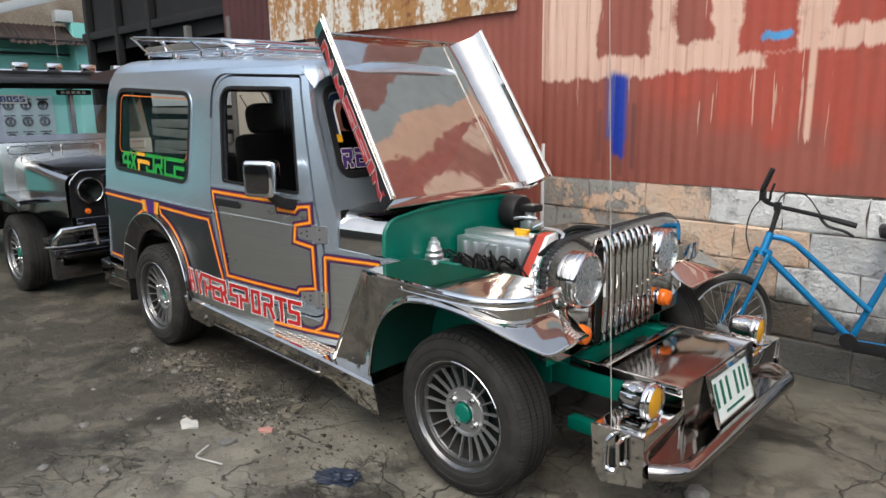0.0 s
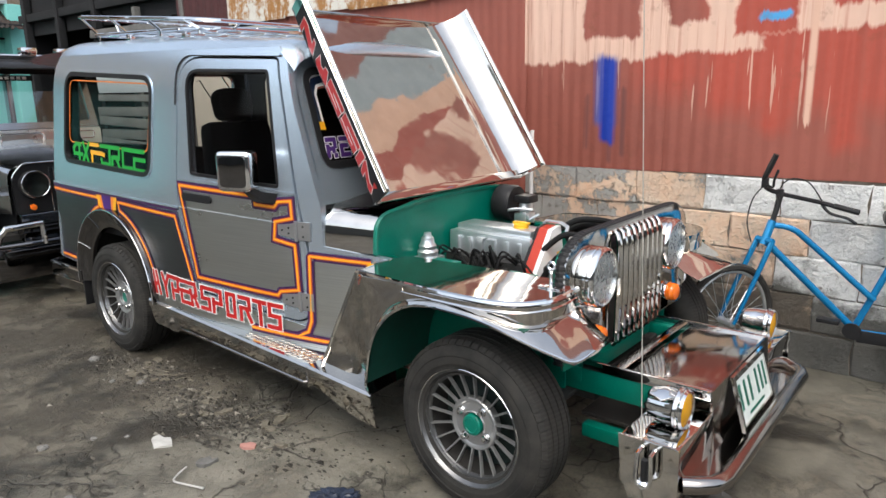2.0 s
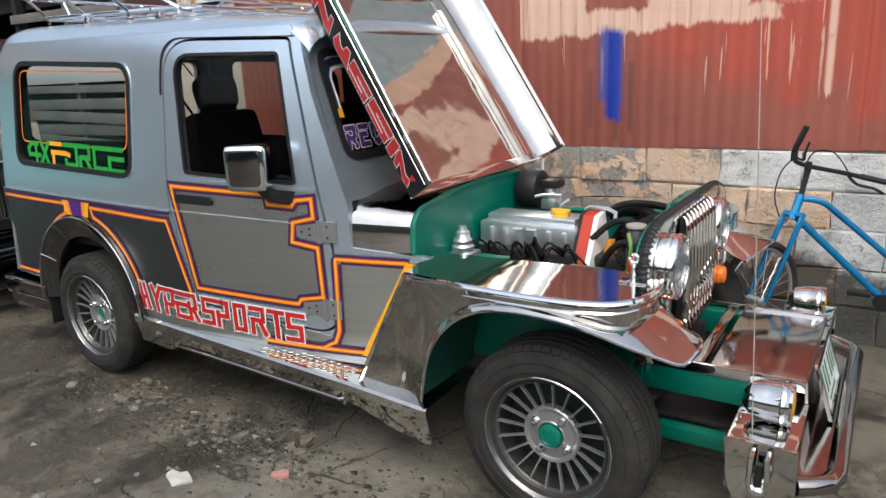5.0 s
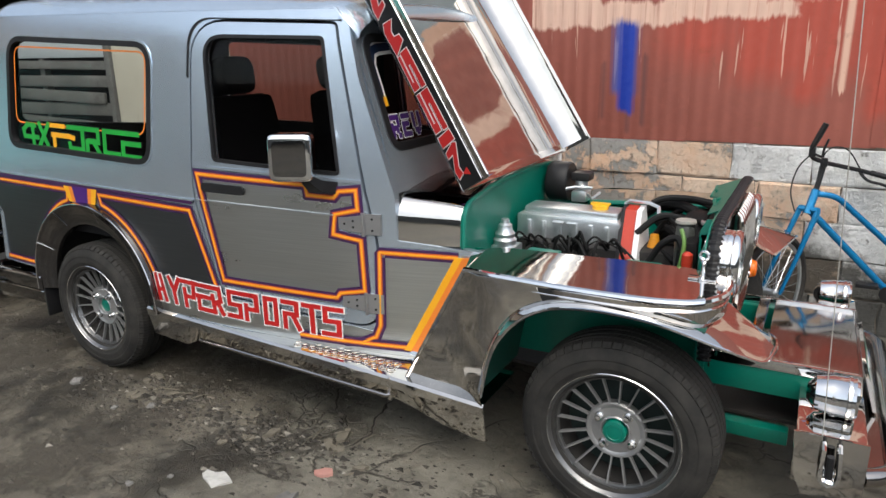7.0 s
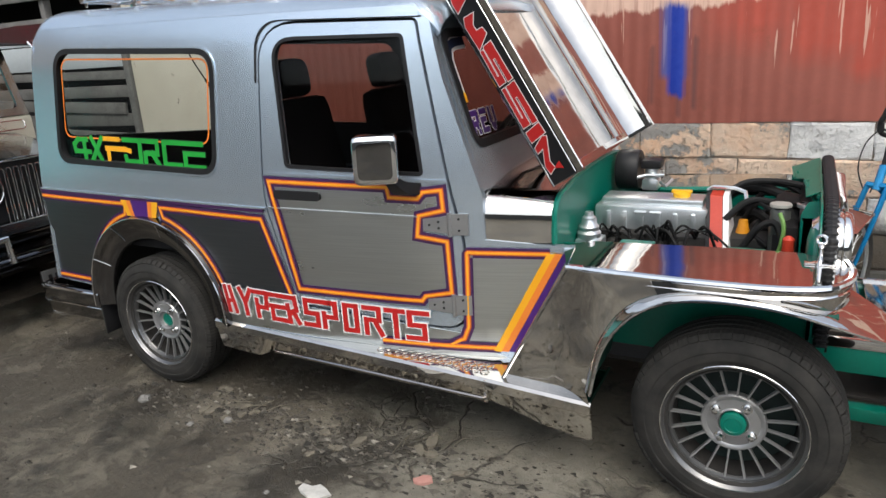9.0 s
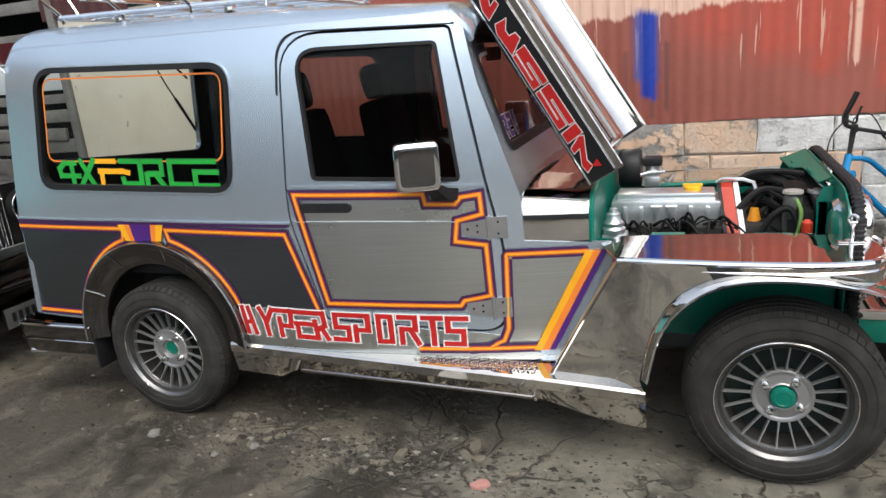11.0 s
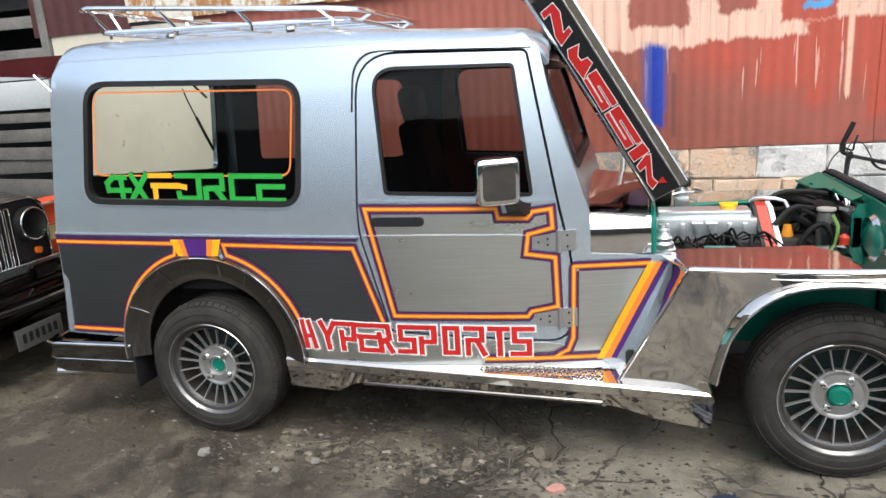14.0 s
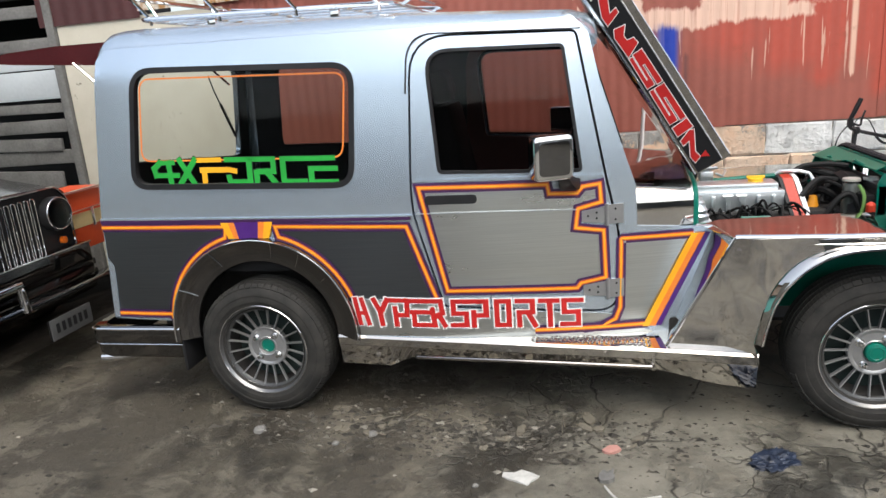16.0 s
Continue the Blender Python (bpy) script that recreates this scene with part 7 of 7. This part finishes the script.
def lamp2():
    return lathe([(0.10, -0.03), (0.105, 0.02), (0.098, 0.05), (0.088, 0.045), (0.08, 0.03), (0.04, 0.0), (0.0, -0.01)], 32, Matrix.Translation((-1.45, M2 - 0.275, 0.83)) @ TO_X)


pair("headlamp", lamp2, BLACK, "round headlamp in a black bowl")
pair("lamp_ring", lambda: tube([(-1.402, M2 - 0.275 + 0.096 * math.cos(a), 0.83 + 0.096 * math.sin(a)) for a in np.linspace(0, 2 * math.pi, 33)[:-1]], 0.0045, 8, True), CHROME2)
pair("lens", lambda: lathe([(0.086, 0.046), (0.05, 0.062), (0.0, 0.068)], 32, Matrix.Translation((-1.45, M2 - 0.275, 0.83)) @ TO_X), GLASS)
pair("turn_lamp", lambda: lathe([(0.022, 0.0), (0.022, 0.022), (0.0, 0.026)], 16, Matrix.Translation((-1.45, M2 - 0.30, 0.66)) @ TO_X), AMBER, "amber turn lamp")


def wing2():
    pts = smooth([(-2.45, 0, 0.45), (-2.40, 0, 0.68), (-2.22, 0, 0.79), (-1.9, 0, 0.81), (-1.62, 0, 0.78), (-1.54, 0, 0.755)], 4)
    rows = [[(p.x, y, p.z - dz) for p in pts] for y, dz in ((-0.04, 0.0), (-0.30, 0.0), (-0.385, 0.004), (-0.40, 0.02), (-0.40, 0.06))]
    return shell(rows, 0.004)


pair("wing", wing2, DARKSTEEL, "dark steel flat wing")
pair("inner_wing", lambda: box(-2.55, -1.50, -0.045, -0.035, 0.42, 0.82), BLACK)
part("cowl", box(-2.62, -2.30, M2 - 0.66, M2 + 0.66, 0.60, 1.20, 0.03), BRUSHED, jeep2, "steel scuttle with pressed slots")
for y in (M2 - 0.42, M2, M2 + 0.42):
    part("pressing", tube([(-2.298, a, b) for a, b in rounded([(y - 0.17, 1.10), (y + 0.17, 1.10), (y + 0.17, 1.165), (y - 0.17, 1.165)], 0.03, 4)], 0.006, 6, True), CHROME2, jeep2)
W2 = [(M2 - 0.64, 1.20), (M2 + 0.64, 1.20), (M2 + 0.62, 1.70), (M2 - 0.62, 1.70)]
W2I = rounded([(M2 - 0.58, 1.255), (M2 + 0.58, 1.255), (M2 + 0.565, 1.655), (M2 - 0.565, 1.655)], 0.04, 4)


def screen2(lift=0.0):
    return lambda u, v, d: (-2.30 - (v - 1.2) * 0.28 + lift - d, u, v)


part("windscreen_frame", sheet(W2, [W2I], screen2(), 0.03, 0), DARKSTEEL, jeep2)
part("windscreen", sheet(inset(W2I, -0.006), [], screen2(-0.01), None, 0), SCREEN2, jeep2, "clear windscreen with stickers")
part("sticker", sheet([(-0.215, 1.525), (0.005, 1.525), (0.005, 1.60), (-0.215, 1.60)], [], screen2(-0.006), 0.001, 0), WHITE_D, jeep2, "white sticker lettered in dark blue")
for i, c in enumerate("BOSS"):
    part("letter", plates(FONT[c].split(","), screen2(-0.0045), 0.0, (0.0068, 0.0052), (-0.20 + i * 0.049, 1.540), 0, 0), BLUE_D, jeep2)
part("sticker", sheet([(0.25, 1.60), (0.55, 1.60), (0.55, 1.645), (0.25, 1.645)], [], screen2(-0.006), 0.001, 0), BLACK_VINYL, jeep2)
for i in range(5):
    part("bar", sheet([(0.29 + i * 0.045, 1.612), (0.32 + i * 0.045, 1.612), (0.32 + i * 0.045, 1.634), (0.29 + i * 0.045, 1.634)], [], screen2(-0.0045), 0.001, 0), WHITE_D, jeep2)
vis = [[(x, y, z) for x, z in ((-2.50, 1.78), (-2.28, 1.765), (-2.12, 1.715), (-2.10, 1.695), (-2.14, 1.69), (-2.46, 1.71))] for y in (M2 - 0.72, M2, M2 + 0.72)]
part("visor", loft(vis, True, True), BLACK, jeep2, "black lacquered roof visor")
part("roof", box(-4.6, -2.42, M2 - 0.74, M2 + 0.74, 1.74, 1.80, 0.02), BLACK, jeep2)
for y in (-0.05, 0.22, 0.50, 0.78):
    part("marker_lamp", box(-2.36, -2.27, y - 0.065, y + 0.065, 1.805, 1.87, 0.02), CHROME2, jeep2, "small chrome roof lamp")
part("roof_bar", tube([(-2.31, M2 - 0.6, 1.80), (-2.31, M2 + 0.6, 1.80)], 0.012, 8), CHROME2, jeep2)
pair("pillar", lambda: box(-4.5, -4.4, M2 - 0.70, M2 - 0.64, 1.0, 1.75, 0.01), DARKSTEEL)
pair("body_side", lambda: box(-4.6, -2.55, M2 - 0.72, M2 - 0.68, 0.45, 1.05, 0.01), DARKSTEEL, "dark steel body side")
part("floor_pan", box(-4.6, -1.5, M2 - 0.6, M2 + 0.6, 0.42, 0.46), UNDER, jeep2)
part("seat", box(-3.6, -3.1, M2 - 0.6, M2 + 0.6, 0.75, 1.15, 0.05), SEAT, jeep2)
part("front_bumper", box(-1.36, -1.22, M2 - 0.66, M2 + 0.66, 0.18, 0.42, 0.012), DARKENED_MIRROR, jeep2, "dark steel bumper")
# same chrome guard twice: one left bright, one darkened for its darker reflections
for s in (-1, 1):
    y0, y1 = M2 + s * 0.64, M2 + s * 0.36
    part("bumper_guard", tube([(-1.24, y0, 0.44), (-1.21, y0 - s * 0.01, 0.50), (-1.19, y0 - s * 0.05, 0.565), (-1.17, y1, 0.575), (-1.17, y1 - s * 0.01, 0.43)], 0.024, 10), CHROME2 if s < 0 else DARKENED_MIRROR, jeep2, "bent tube bumper guard")
part("bumper_tube", tube([(-1.25, M2 - 0.70, 0.44), (-1.19, M2 - 0.60, 0.44), (-1.17, M2, 0.44), (-1.19, M2 + 0.60, 0.44), (-1.25, M2 + 0.70, 0.44)], 0.014, 10), DARKENED_MIRROR, jeep2)
part("apron", box(-1.46, -1.36, M2 - 0.42, M2 + 0.42, 0.42, 0.62, 0.01), DARKENED_MIRROR, jeep2)
part("apron_edge", tube([(-1.355, M2 - 0.42, 0.62), (-1.355, M2 + 0.42, 0.62)], 0.006, 6), CHROME2, jeep2)
p2 = part("number_plate", box(-1.218, -1.208, 0.18, 0.50, 0.19, 0.31, 0.003), plain("dull_plate", (0.07, 0.07, 0.07), (0.11, 0.11, 0.11), 0.5), jeep2, "grey number plate with dark bars")
for i in range(6):
    part("bar", box(-1.2075, -1.206, 0.215 + i * 0.044, 0.24 + i * 0.044, 0.225, 0.28), BLACK, p2)
# orange and cream box side with a hasp, on the far wing
wp = part("wing_panel", box(-1.75, -1.47, M2 + 0.385, M2 + 0.80, 0.545, 0.92, 0.01), ORANGE_P, jeep2, "orange-red metal box on the wing")
part("panel_band", box(-1.468, -1.464, M2 + 0.388, M2 + 0.798, 0.69, 0.78), CREAM_P, wp, "cream band with a chrome hasp")
part("hasp", box(-1.463, -1.452, M2 + 0.60, M2 + 0.625, 0.68, 0.80, 0.003).join(tube([(-1.455, M2 + 0.39, 0.80), (-1.455, M2 + 0.795, 0.805)], 0.005, 6)), CHROME2, wp)
part("panel_rim", tube([(-1.46, M2 + 0.385, 0.92), (-1.46, M2 + 0.80, 0.922)], 0.010, 6), CHROME2, wp)
wheel(-1.94, -0.27, 0, 5, jeep2)
wheel(-1.94, mir(-0.27), 180, 0, jeep2)
wheel(-4.2, -0.24, 0, 0, jeep2)
wheel(-4.2, mir(-0.24), 180, 0, jeep2)

jeep2.matrix_basis = Matrix.Translation((-2.85, 0.505, 0.0))

# ---- bicycle against the block wall ----
BLUE_P = plain("blue_metallic_paint", (0.008, 0.17, 0.40), (0.014, 0.23, 0.48), 0.26, 0.35, 5, 30, 0.0, 0.05)
bike = thing("bicycle", (3.2, 1.85, 0.0), "blue step-through bicycle leaning on the block wall", "bicycle")
Hb, Ht, St, Bb, Sv = Vector((3.02, 1.80, 0.715)), Vector((3.04, 1.83, 0.81)), Vector((3.06, 1.86, 0.935)), Vector((3.42, 1.97, 0.29)), Vector((3.57, 2.0, 0.72))
part("frame", tube([Hb - Vector((0.004, 0.006, 0.02)), Ht], 0.020, 10), BLUE_P, bike, "blue painted bicycle frame")
part("down_tube", tube([Hb, Bb], 0.0175, 10), BLUE_P, bike)
part("top_tube", tube(smooth([Ht - Vector((0, 0, 0.02)), (3.13, 1.85, 0.775), (3.22, 1.88, 0.70), (3.49, 1.965, 0.45)], 5), 0.0145, 10), BLUE_P, bike)
part("seat_tube", tube([Bb, Sv], 0.016, 10), BLUE_P, bike)
part("seat_post", tube([Sv, (3.60, 2.005, 0.82)], 0.012, 8), CHROME2, bike)
part("saddle", box(-0.12, 0.13, -0.07, 0.07, -0.03, 0.03, 0.025).moved(pose(3.60, 2.0, 0.85, 0, 0, 12)), BLACK, bike, "black saddle")
RW = Vector((3.86, 2.03, 0.30))
both_stays = tube([Bb + Vector((0, -0.03, 0)), RW + Vector((0, -0.05, 0))], 0.010, 8).join(tube([Sv - Vector((0.02, 0.02, 0.06)), RW + Vector((0, -0.05, 0))], 0.009, 8))
part("stays", both_stays, BLUE_P, bike)
C = Vector((2.897, 1.70, 0.295))
d70 = Vector((math.cos(radians(62)), math.sin(radians(62)), 0))
sd = Vector((-d70.y, d70.x, 0))
for s in (-1, 1):
    part("fork_blade", tube([Hb + sd * 0.045 * s, Hb.lerp(C, 0.5) + sd * 0.05 * s, C + sd * 0.05 * s], [0.014, 0.012, 0.009], 8), BLUE_P, bike)
part("fork_crown", tube([Hb + sd * 0.05, Hb - sd * 0.05], 0.016, 8), BLUE_P, bike)


def bike_wheel(c, ang):
    m = Matrix.Translation(c) @ pose(0, 0, 0, 0, 0, ang) @ pose(0, 0, 0, 90)
    t = part("tyre", tube([m @ Vector((0.285 * math.cos(a), 0.285 * math.sin(a), 0)) for a in np.linspace(0, 2 * math.pi, 41)[:-1]], 0.020, 8, True), RUBBER, bike, "thin black tyre")
    part("wheel_rim", tube([m @ Vector((0.262 * math.cos(a), 0.262 * math.sin(a), 0)) for a in np.linspace(0, 2 * math.pi, 41)[:-1]], 0.010, 6, True), CAST, t)
    part("hub", tube([m @ Vector((0, 0, -0.045)), m @ Vector((0, 0, 0.045))], 0.018, 10), CAST, t)
    for i in range(28):
        a = 2 * math.pi * i / 28
        part("wire_spoke", tube([m @ Vector((0.015 * math.cos(a + 0.9), 0.015 * math.sin(a + 0.9), 0.03 * (-1) ** i)), m @ Vector((0.256 * math.cos(a), 0.256 * math.sin(a), 0))], 0.0014, 4), CAST, t)


bike_wheel(C, 62)
bike_wheel(RW, 6)
part("crank", tube([Bb + Vector((0, -0.05, 0)), Bb + Vector((0, 0.05, 0))], 0.022, 10).join(lathe([(0.04, 0), (0.042, 0.004), (0.04, 0.006), (0.0, 0.006)], 24, Matrix.Translation(Bb + Vector((0, -0.045, 0))) @ pose(0, 0, 0, 90))), BLACK, bike)
part("chain_guard", box(-0.02, 0.20, -0.006, 0.006, -0.03, 0.03, 0.004).moved(pose(3.46, 1.93, 0.27, 0, 0, 6)), BLACK, bike)
part("pedal", box(3.27, 3.37, 1.86, 1.92, 0.325, 0.345, 0.006), BLACK, bike, "black pedal")
part("stem", tube([Ht, St], 0.013, 8), BLACK, bike)
part("handlebar", tube(smooth([(3.028, 1.77, 1.09), (3.0, 1.775, 1.03), (3.005, 1.80, 0.975), (3.06, 1.845, 0.945), (3.12, 1.90, 0.925), (3.22, 1.98, 0.895), (3.32, 2.02, 0.865), (3.37, 2.035, 0.855)], 4), 0.011, 8), BLACK, bike, "black bent handlebar")
part("grip", tube([(3.27, 2.0, 0.882), (3.375, 2.036, 0.853)], 0.014, 8), BLACK, bike)
part("grip", tube([(3.003, 1.774, 1.03), (3.022, 1.770, 1.08), (3.045, 1.765, 1.14)], [0.012, 0.0145, 0.0135], 8), BLACK, bike)
part("clamp", box(-0.016, 0.016, -0.016, 0.016, -0.022, 0.022, 0.006).moved(pose(3.058, 1.845, 0.945)), BLACK, bike)
part("brake_clamp", box(-0.015, 0.015, -0.015, 0.015, -0.024, 0.024, 0.006).moved(pose(3.002, 1.785, 1.0)), BLACK, bike)
part("brake_lever", tube(smooth([(3.01, 1.775, 0.995), (3.045, 1.755, 0.985), (3.05, 1.75, 1.02), (3.065, 1.748, 1.07)], 4), 0.006, 6), BLACK, bike)
part("brake_lever", tube(smooth([(3.22, 1.99, 0.885), (3.26, 1.99, 0.845), (3.33, 2.01, 0.825), (3.37, 2.02, 0.80)], 4), 0.008, 6), BLACK, bike)
part("brake_cable", tube(smooth([(3.01, 1.79, 1.0), (2.95, 1.80, 0.92), (2.93, 1.80, 0.80), (2.96, 1.79, 0.70)], 5), 0.0035, 6), BLACK, bike)
part("brake_cable", tube(smooth([(3.22, 1.99, 0.90), (3.15, 1.95, 1.0), (3.06, 1.88, 0.99), (3.03, 1.83, 0.80), (2.99, 1.79, 0.68)], 5), 0.0035, 6), BLACK, bike)

# ---- wires ----
STRING = plain("pale_string", (0.34, 0.32, 0.28), (0.45, 0.43, 0.38), 0.8, 0, 20, 200, 0.1)
for a, b in (((3.135, 0.105, 0.40), (2.985, 0.10, 3.4)), ((-3.19, 0.61, 1.80), (-3.192, 0.61, 4.4))):
    w = part("wire", tube([a, (Vector(a) + Vector(b)) / 2 + Vector((0.006, 0, 0)), b], 0.0015, 5), STRING)
    tagged(w, "thin grey string hanging straight down", "wire")
s = tagged(part("pipe", tube([(1.79, 1.60, 0.60), (1.80, 1.585, 1.0), (1.815, 1.565, 1.235)], 0.011, 8), WHITE_D), "thin pale pipe standing by the wall", "pipe")

# ---- litter and stones on the ground ----
PAPER = plain("dirty_white_paper", (0.36, 0.355, 0.33), (0.52, 0.51, 0.48), 0.8, 0, 20, 90, 0.2)
STONE = plain("grey_stone", (0.13, 0.125, 0.115), (0.26, 0.25, 0.23), 0.9, 0, 12, 90, 0.5)
BLUEBAG = plain("blue_black_plastic", (0.008, 0.011, 0.02), (0.022, 0.034, 0.065), 0.45, 0, 14, 90, 0.3)
CHIP = plain("pale_concrete_chip", (0.10, 0.088, 0.066), (0.19, 0.168, 0.128), 0.9, 0, 20, 120, 0.3)
PINK = plain("pink_brick_shard", (0.36, 0.17, 0.14), (0.45, 0.24, 0.2), 0.9, 0, 14, 90, 0.3)


def scrap(name, x, y, r, mat, label, cat, seed, thick=0.004, stretch=1.0, turn=0, group=""):
    q = random.Random(seed)
    n = 11
    vs = [(0, 0, thick + 0.004)]
    for i in range(n):
        a = 2 * math.pi * i / n
        k = r * q.uniform(0.65, 1.1)
        vs.append((k * math.cos(a) * stretch, k * math.sin(a), thick + q.uniform(-0.002, 0.006)))
    vs += [(v[0], v[1], -0.012) for v in vs[1:]]
    fs = [(0, i, i % n + 1) for i in range(1, n + 1)] + [(i, i + n, (i % n) + 1 + n, i % n + 1) for i in range(1, n + 1)]
    ob = part(name, Geo().add(vs, fs), mat, None, "", pose(x, y, ground_height(x, y), 0, 0, turn))
    return tagged(ob, label, cat, group)


scrap("paper_scrap", 1.215, -0.45, 0.045, PAPER, "torn scrap of white paper on the ground", "litter", 1, stretch=1.7, turn=-10)
scrap("dry_leaf", 1.53, -0.43, 0.030, WOOD, "dry grey leaf scrap on the ground", "litter", 2, 0.012, 1.5, 60)
scrap("brick_shard", 1.555, -0.24, 0.03, PINK, "flat pink brick shard on the ground", "rubble", 3, 0.008, 1.3, 30)
bm = bmesh.new()
bmesh.ops.create_icosphere(bm, subdivisions=4, radius=1.0)
for v in bm.verts:
    d = noise.noise(v.co * 1.7) * 0.35 + abs(noise.noise(v.co * 4.5 + Vector((3, 1, 0)))) * 0.45 + noise.noise(v.co * 11) * 0.10
    v.co = Vector((v.co.x * 0.105 * (0.8 + d), v.co.y * 0.062 * (0.8 + d), max(-0.004, v.co.z * 0.026 * (0.6 + 1.6 * d))))
me = bpy.data.meshes.new("plastic_bag")
bm.to_mesh(me)
bm.free()
me.materials.append(BLUEBAG)
tagged(part("plastic_bag", me, None, None, "", pose(2.145, -0.275, ground_height(2.145, -0.275) + 0.002, 0, 0, 25)), "crumpled dark blue plastic bag on the ground", "litter")
ww = part("bent_strip", tube(smooth([(1.52, -0.51, 0.012), (1.545, -0.56, 0.012), (1.576, -0.595, 0.012), (1.64, -0.58, 0.014), (1.71, -0.55, 0.010)], 5), 0.0042, 6), PAPER)
tagged(ww, "bent strip of white plastic on the ground", "litter")


q = random.Random(33)
for i in range(26):
    x, y = q.uniform(0.25, 1.75), q.gauss(-0.10, 0.07)
    scrap("rubble_chip", x, y, q.uniform(0.009, 0.024), CHIP, "flat pale chip of concrete on the dirt", "rubble", 40 + i, q.uniform(0.003, 0.010), q.uniform(1.0, 2.4), q.uniform(0, 180), "rubble chips")
for i in range(16):
    x, y, a, n = q.uniform(0.4, 1.6), q.gauss(-0.06, 0.06), q.uniform(0, 3.1), q.uniform(0.03, 0.07)
    z = ground_height(x, y) + 0.005
    tw = tube(smooth([(x - n * math.cos(a), y - n * math.sin(a), z), (x, y + q.uniform(-0.012, 0.012), z + 0.006), (x + n * math.cos(a), y + n * math.sin(a), z)], 4), 0.0022, 5)
    tagged(part("twig", tw, CHIP), "thin dry twig lying in the rubble", "twig", "dry twigs")


def stone_mesh(seed, flat=0.6):
    bm = bmesh.new()
    bmesh.ops.create_icosphere(bm, subdivisions=2, radius=1.0)
    for v in bm.verts:
        n = noise.noise(v.co * 1.4 + Vector((seed * 7.1, 0, 0)))
        v.co *= 1 + 0.35 * n
        v.co.z *= flat
    me = bpy.data.meshes.new("stone")
    bm.to_mesh(me)
    bm.free()
    me.materials.append(STONE)
    return me


SM = [stone_mesh(i) for i in range(4)]
for i, (x, y, r) in enumerate(((0.865, -0.796, 0.022), (1.355, -0.89, 0.024), (1.151, -1.06, 0.022), (3.256, 0.567, 0.05), (0.409, -0.279, 0.016), (0.02, -0.20, 0.03), (0.95, -0.62, 0.015), (1.05, -0.52, 0.012), (0.55, -0.2, 0.02), (1.9, -0.7, 0.016))):
    ob = new("stone", SM[i % 4])
    ob.matrix_basis = pose(x, y, ground_height(x, y) + r * 0.25, 0, 0, 37 * i) @ Matrix.Diagonal((r, r, r, 1))
    tagged(ob, "rough grey stone lying on the dirt", "stone", "loose stones")

grit, q = Geo(), random.Random(8)
base_v = [(1, 0, 0), (-0.5, 0.8, 0), (-0.6, -0.7, 0), (0.1, 0.05, 0.7), (0, 0, -0.5)]
base_f = [(0, 1, 3), (1, 2, 3), (2, 0, 3), (1, 0, 4), (2, 1, 4), (0, 2, 4)]
for i in range(3600):
    strip_on = q.random() < 0.45
    if strip_on:
        x, y = q.gauss(0.95, 0.5), q.gauss(-0.14, 0.10)
    else:
        x, y = q.uniform(-1.5, 3.6), q.uniform(-1.7, 0.4)
    r = q.choice((0.003, 0.004, 0.005, 0.007, 0.010)) * q.uniform(0.7, 1.5) * (1.5 if strip_on and q.random() < 0.35 else 1.0)
    a = q.uniform(0, 6.28)
    z = ground_height(x, y)
    grit.add([(x + r * (v[0] * math.cos(a) - v[1] * math.sin(a)) * 1.7, y + r * (v[0] * math.sin(a) + v[1] * math.cos(a)), z + r * v[2]) for v in base_v], base_f)
gk = Mat("grit")
gk.put("Base Color", gk.ramp(gk.island(), ((0.0, (0.018, 0.016, 0.012)), (0.75, (0.065, 0.057, 0.045)), (0.93, (0.11, 0.10, 0.08)), (1.0, (0.27, 0.25, 0.21))))).put("Roughness", 0.9)
tagged(part("grit", grit, gk.m), "grit and small chips on the dirt", "gravel", kind="stuff")

# ---- the blocks of the wall base ----
BLOCKS = [block_mesh(i) for i in range(6)]
q = random.Random(21)
for row in range(5):
    z = -0.01 + 0.199 * row + 0.003
    x = 2.607 - 0.398 * 10 + (0.199 if row % 2 else 0.0) - (0.05 if row == 3 else 0.0)
    while x < 6.8:
        if x > -1.15:
            part("block", BLOCKS[q.randrange(6)], None, base, "", pose(x + 0.006, WALL_Y + q.uniform(-0.004, 0.004), z, 0, 0, 0))
        x += 0.398
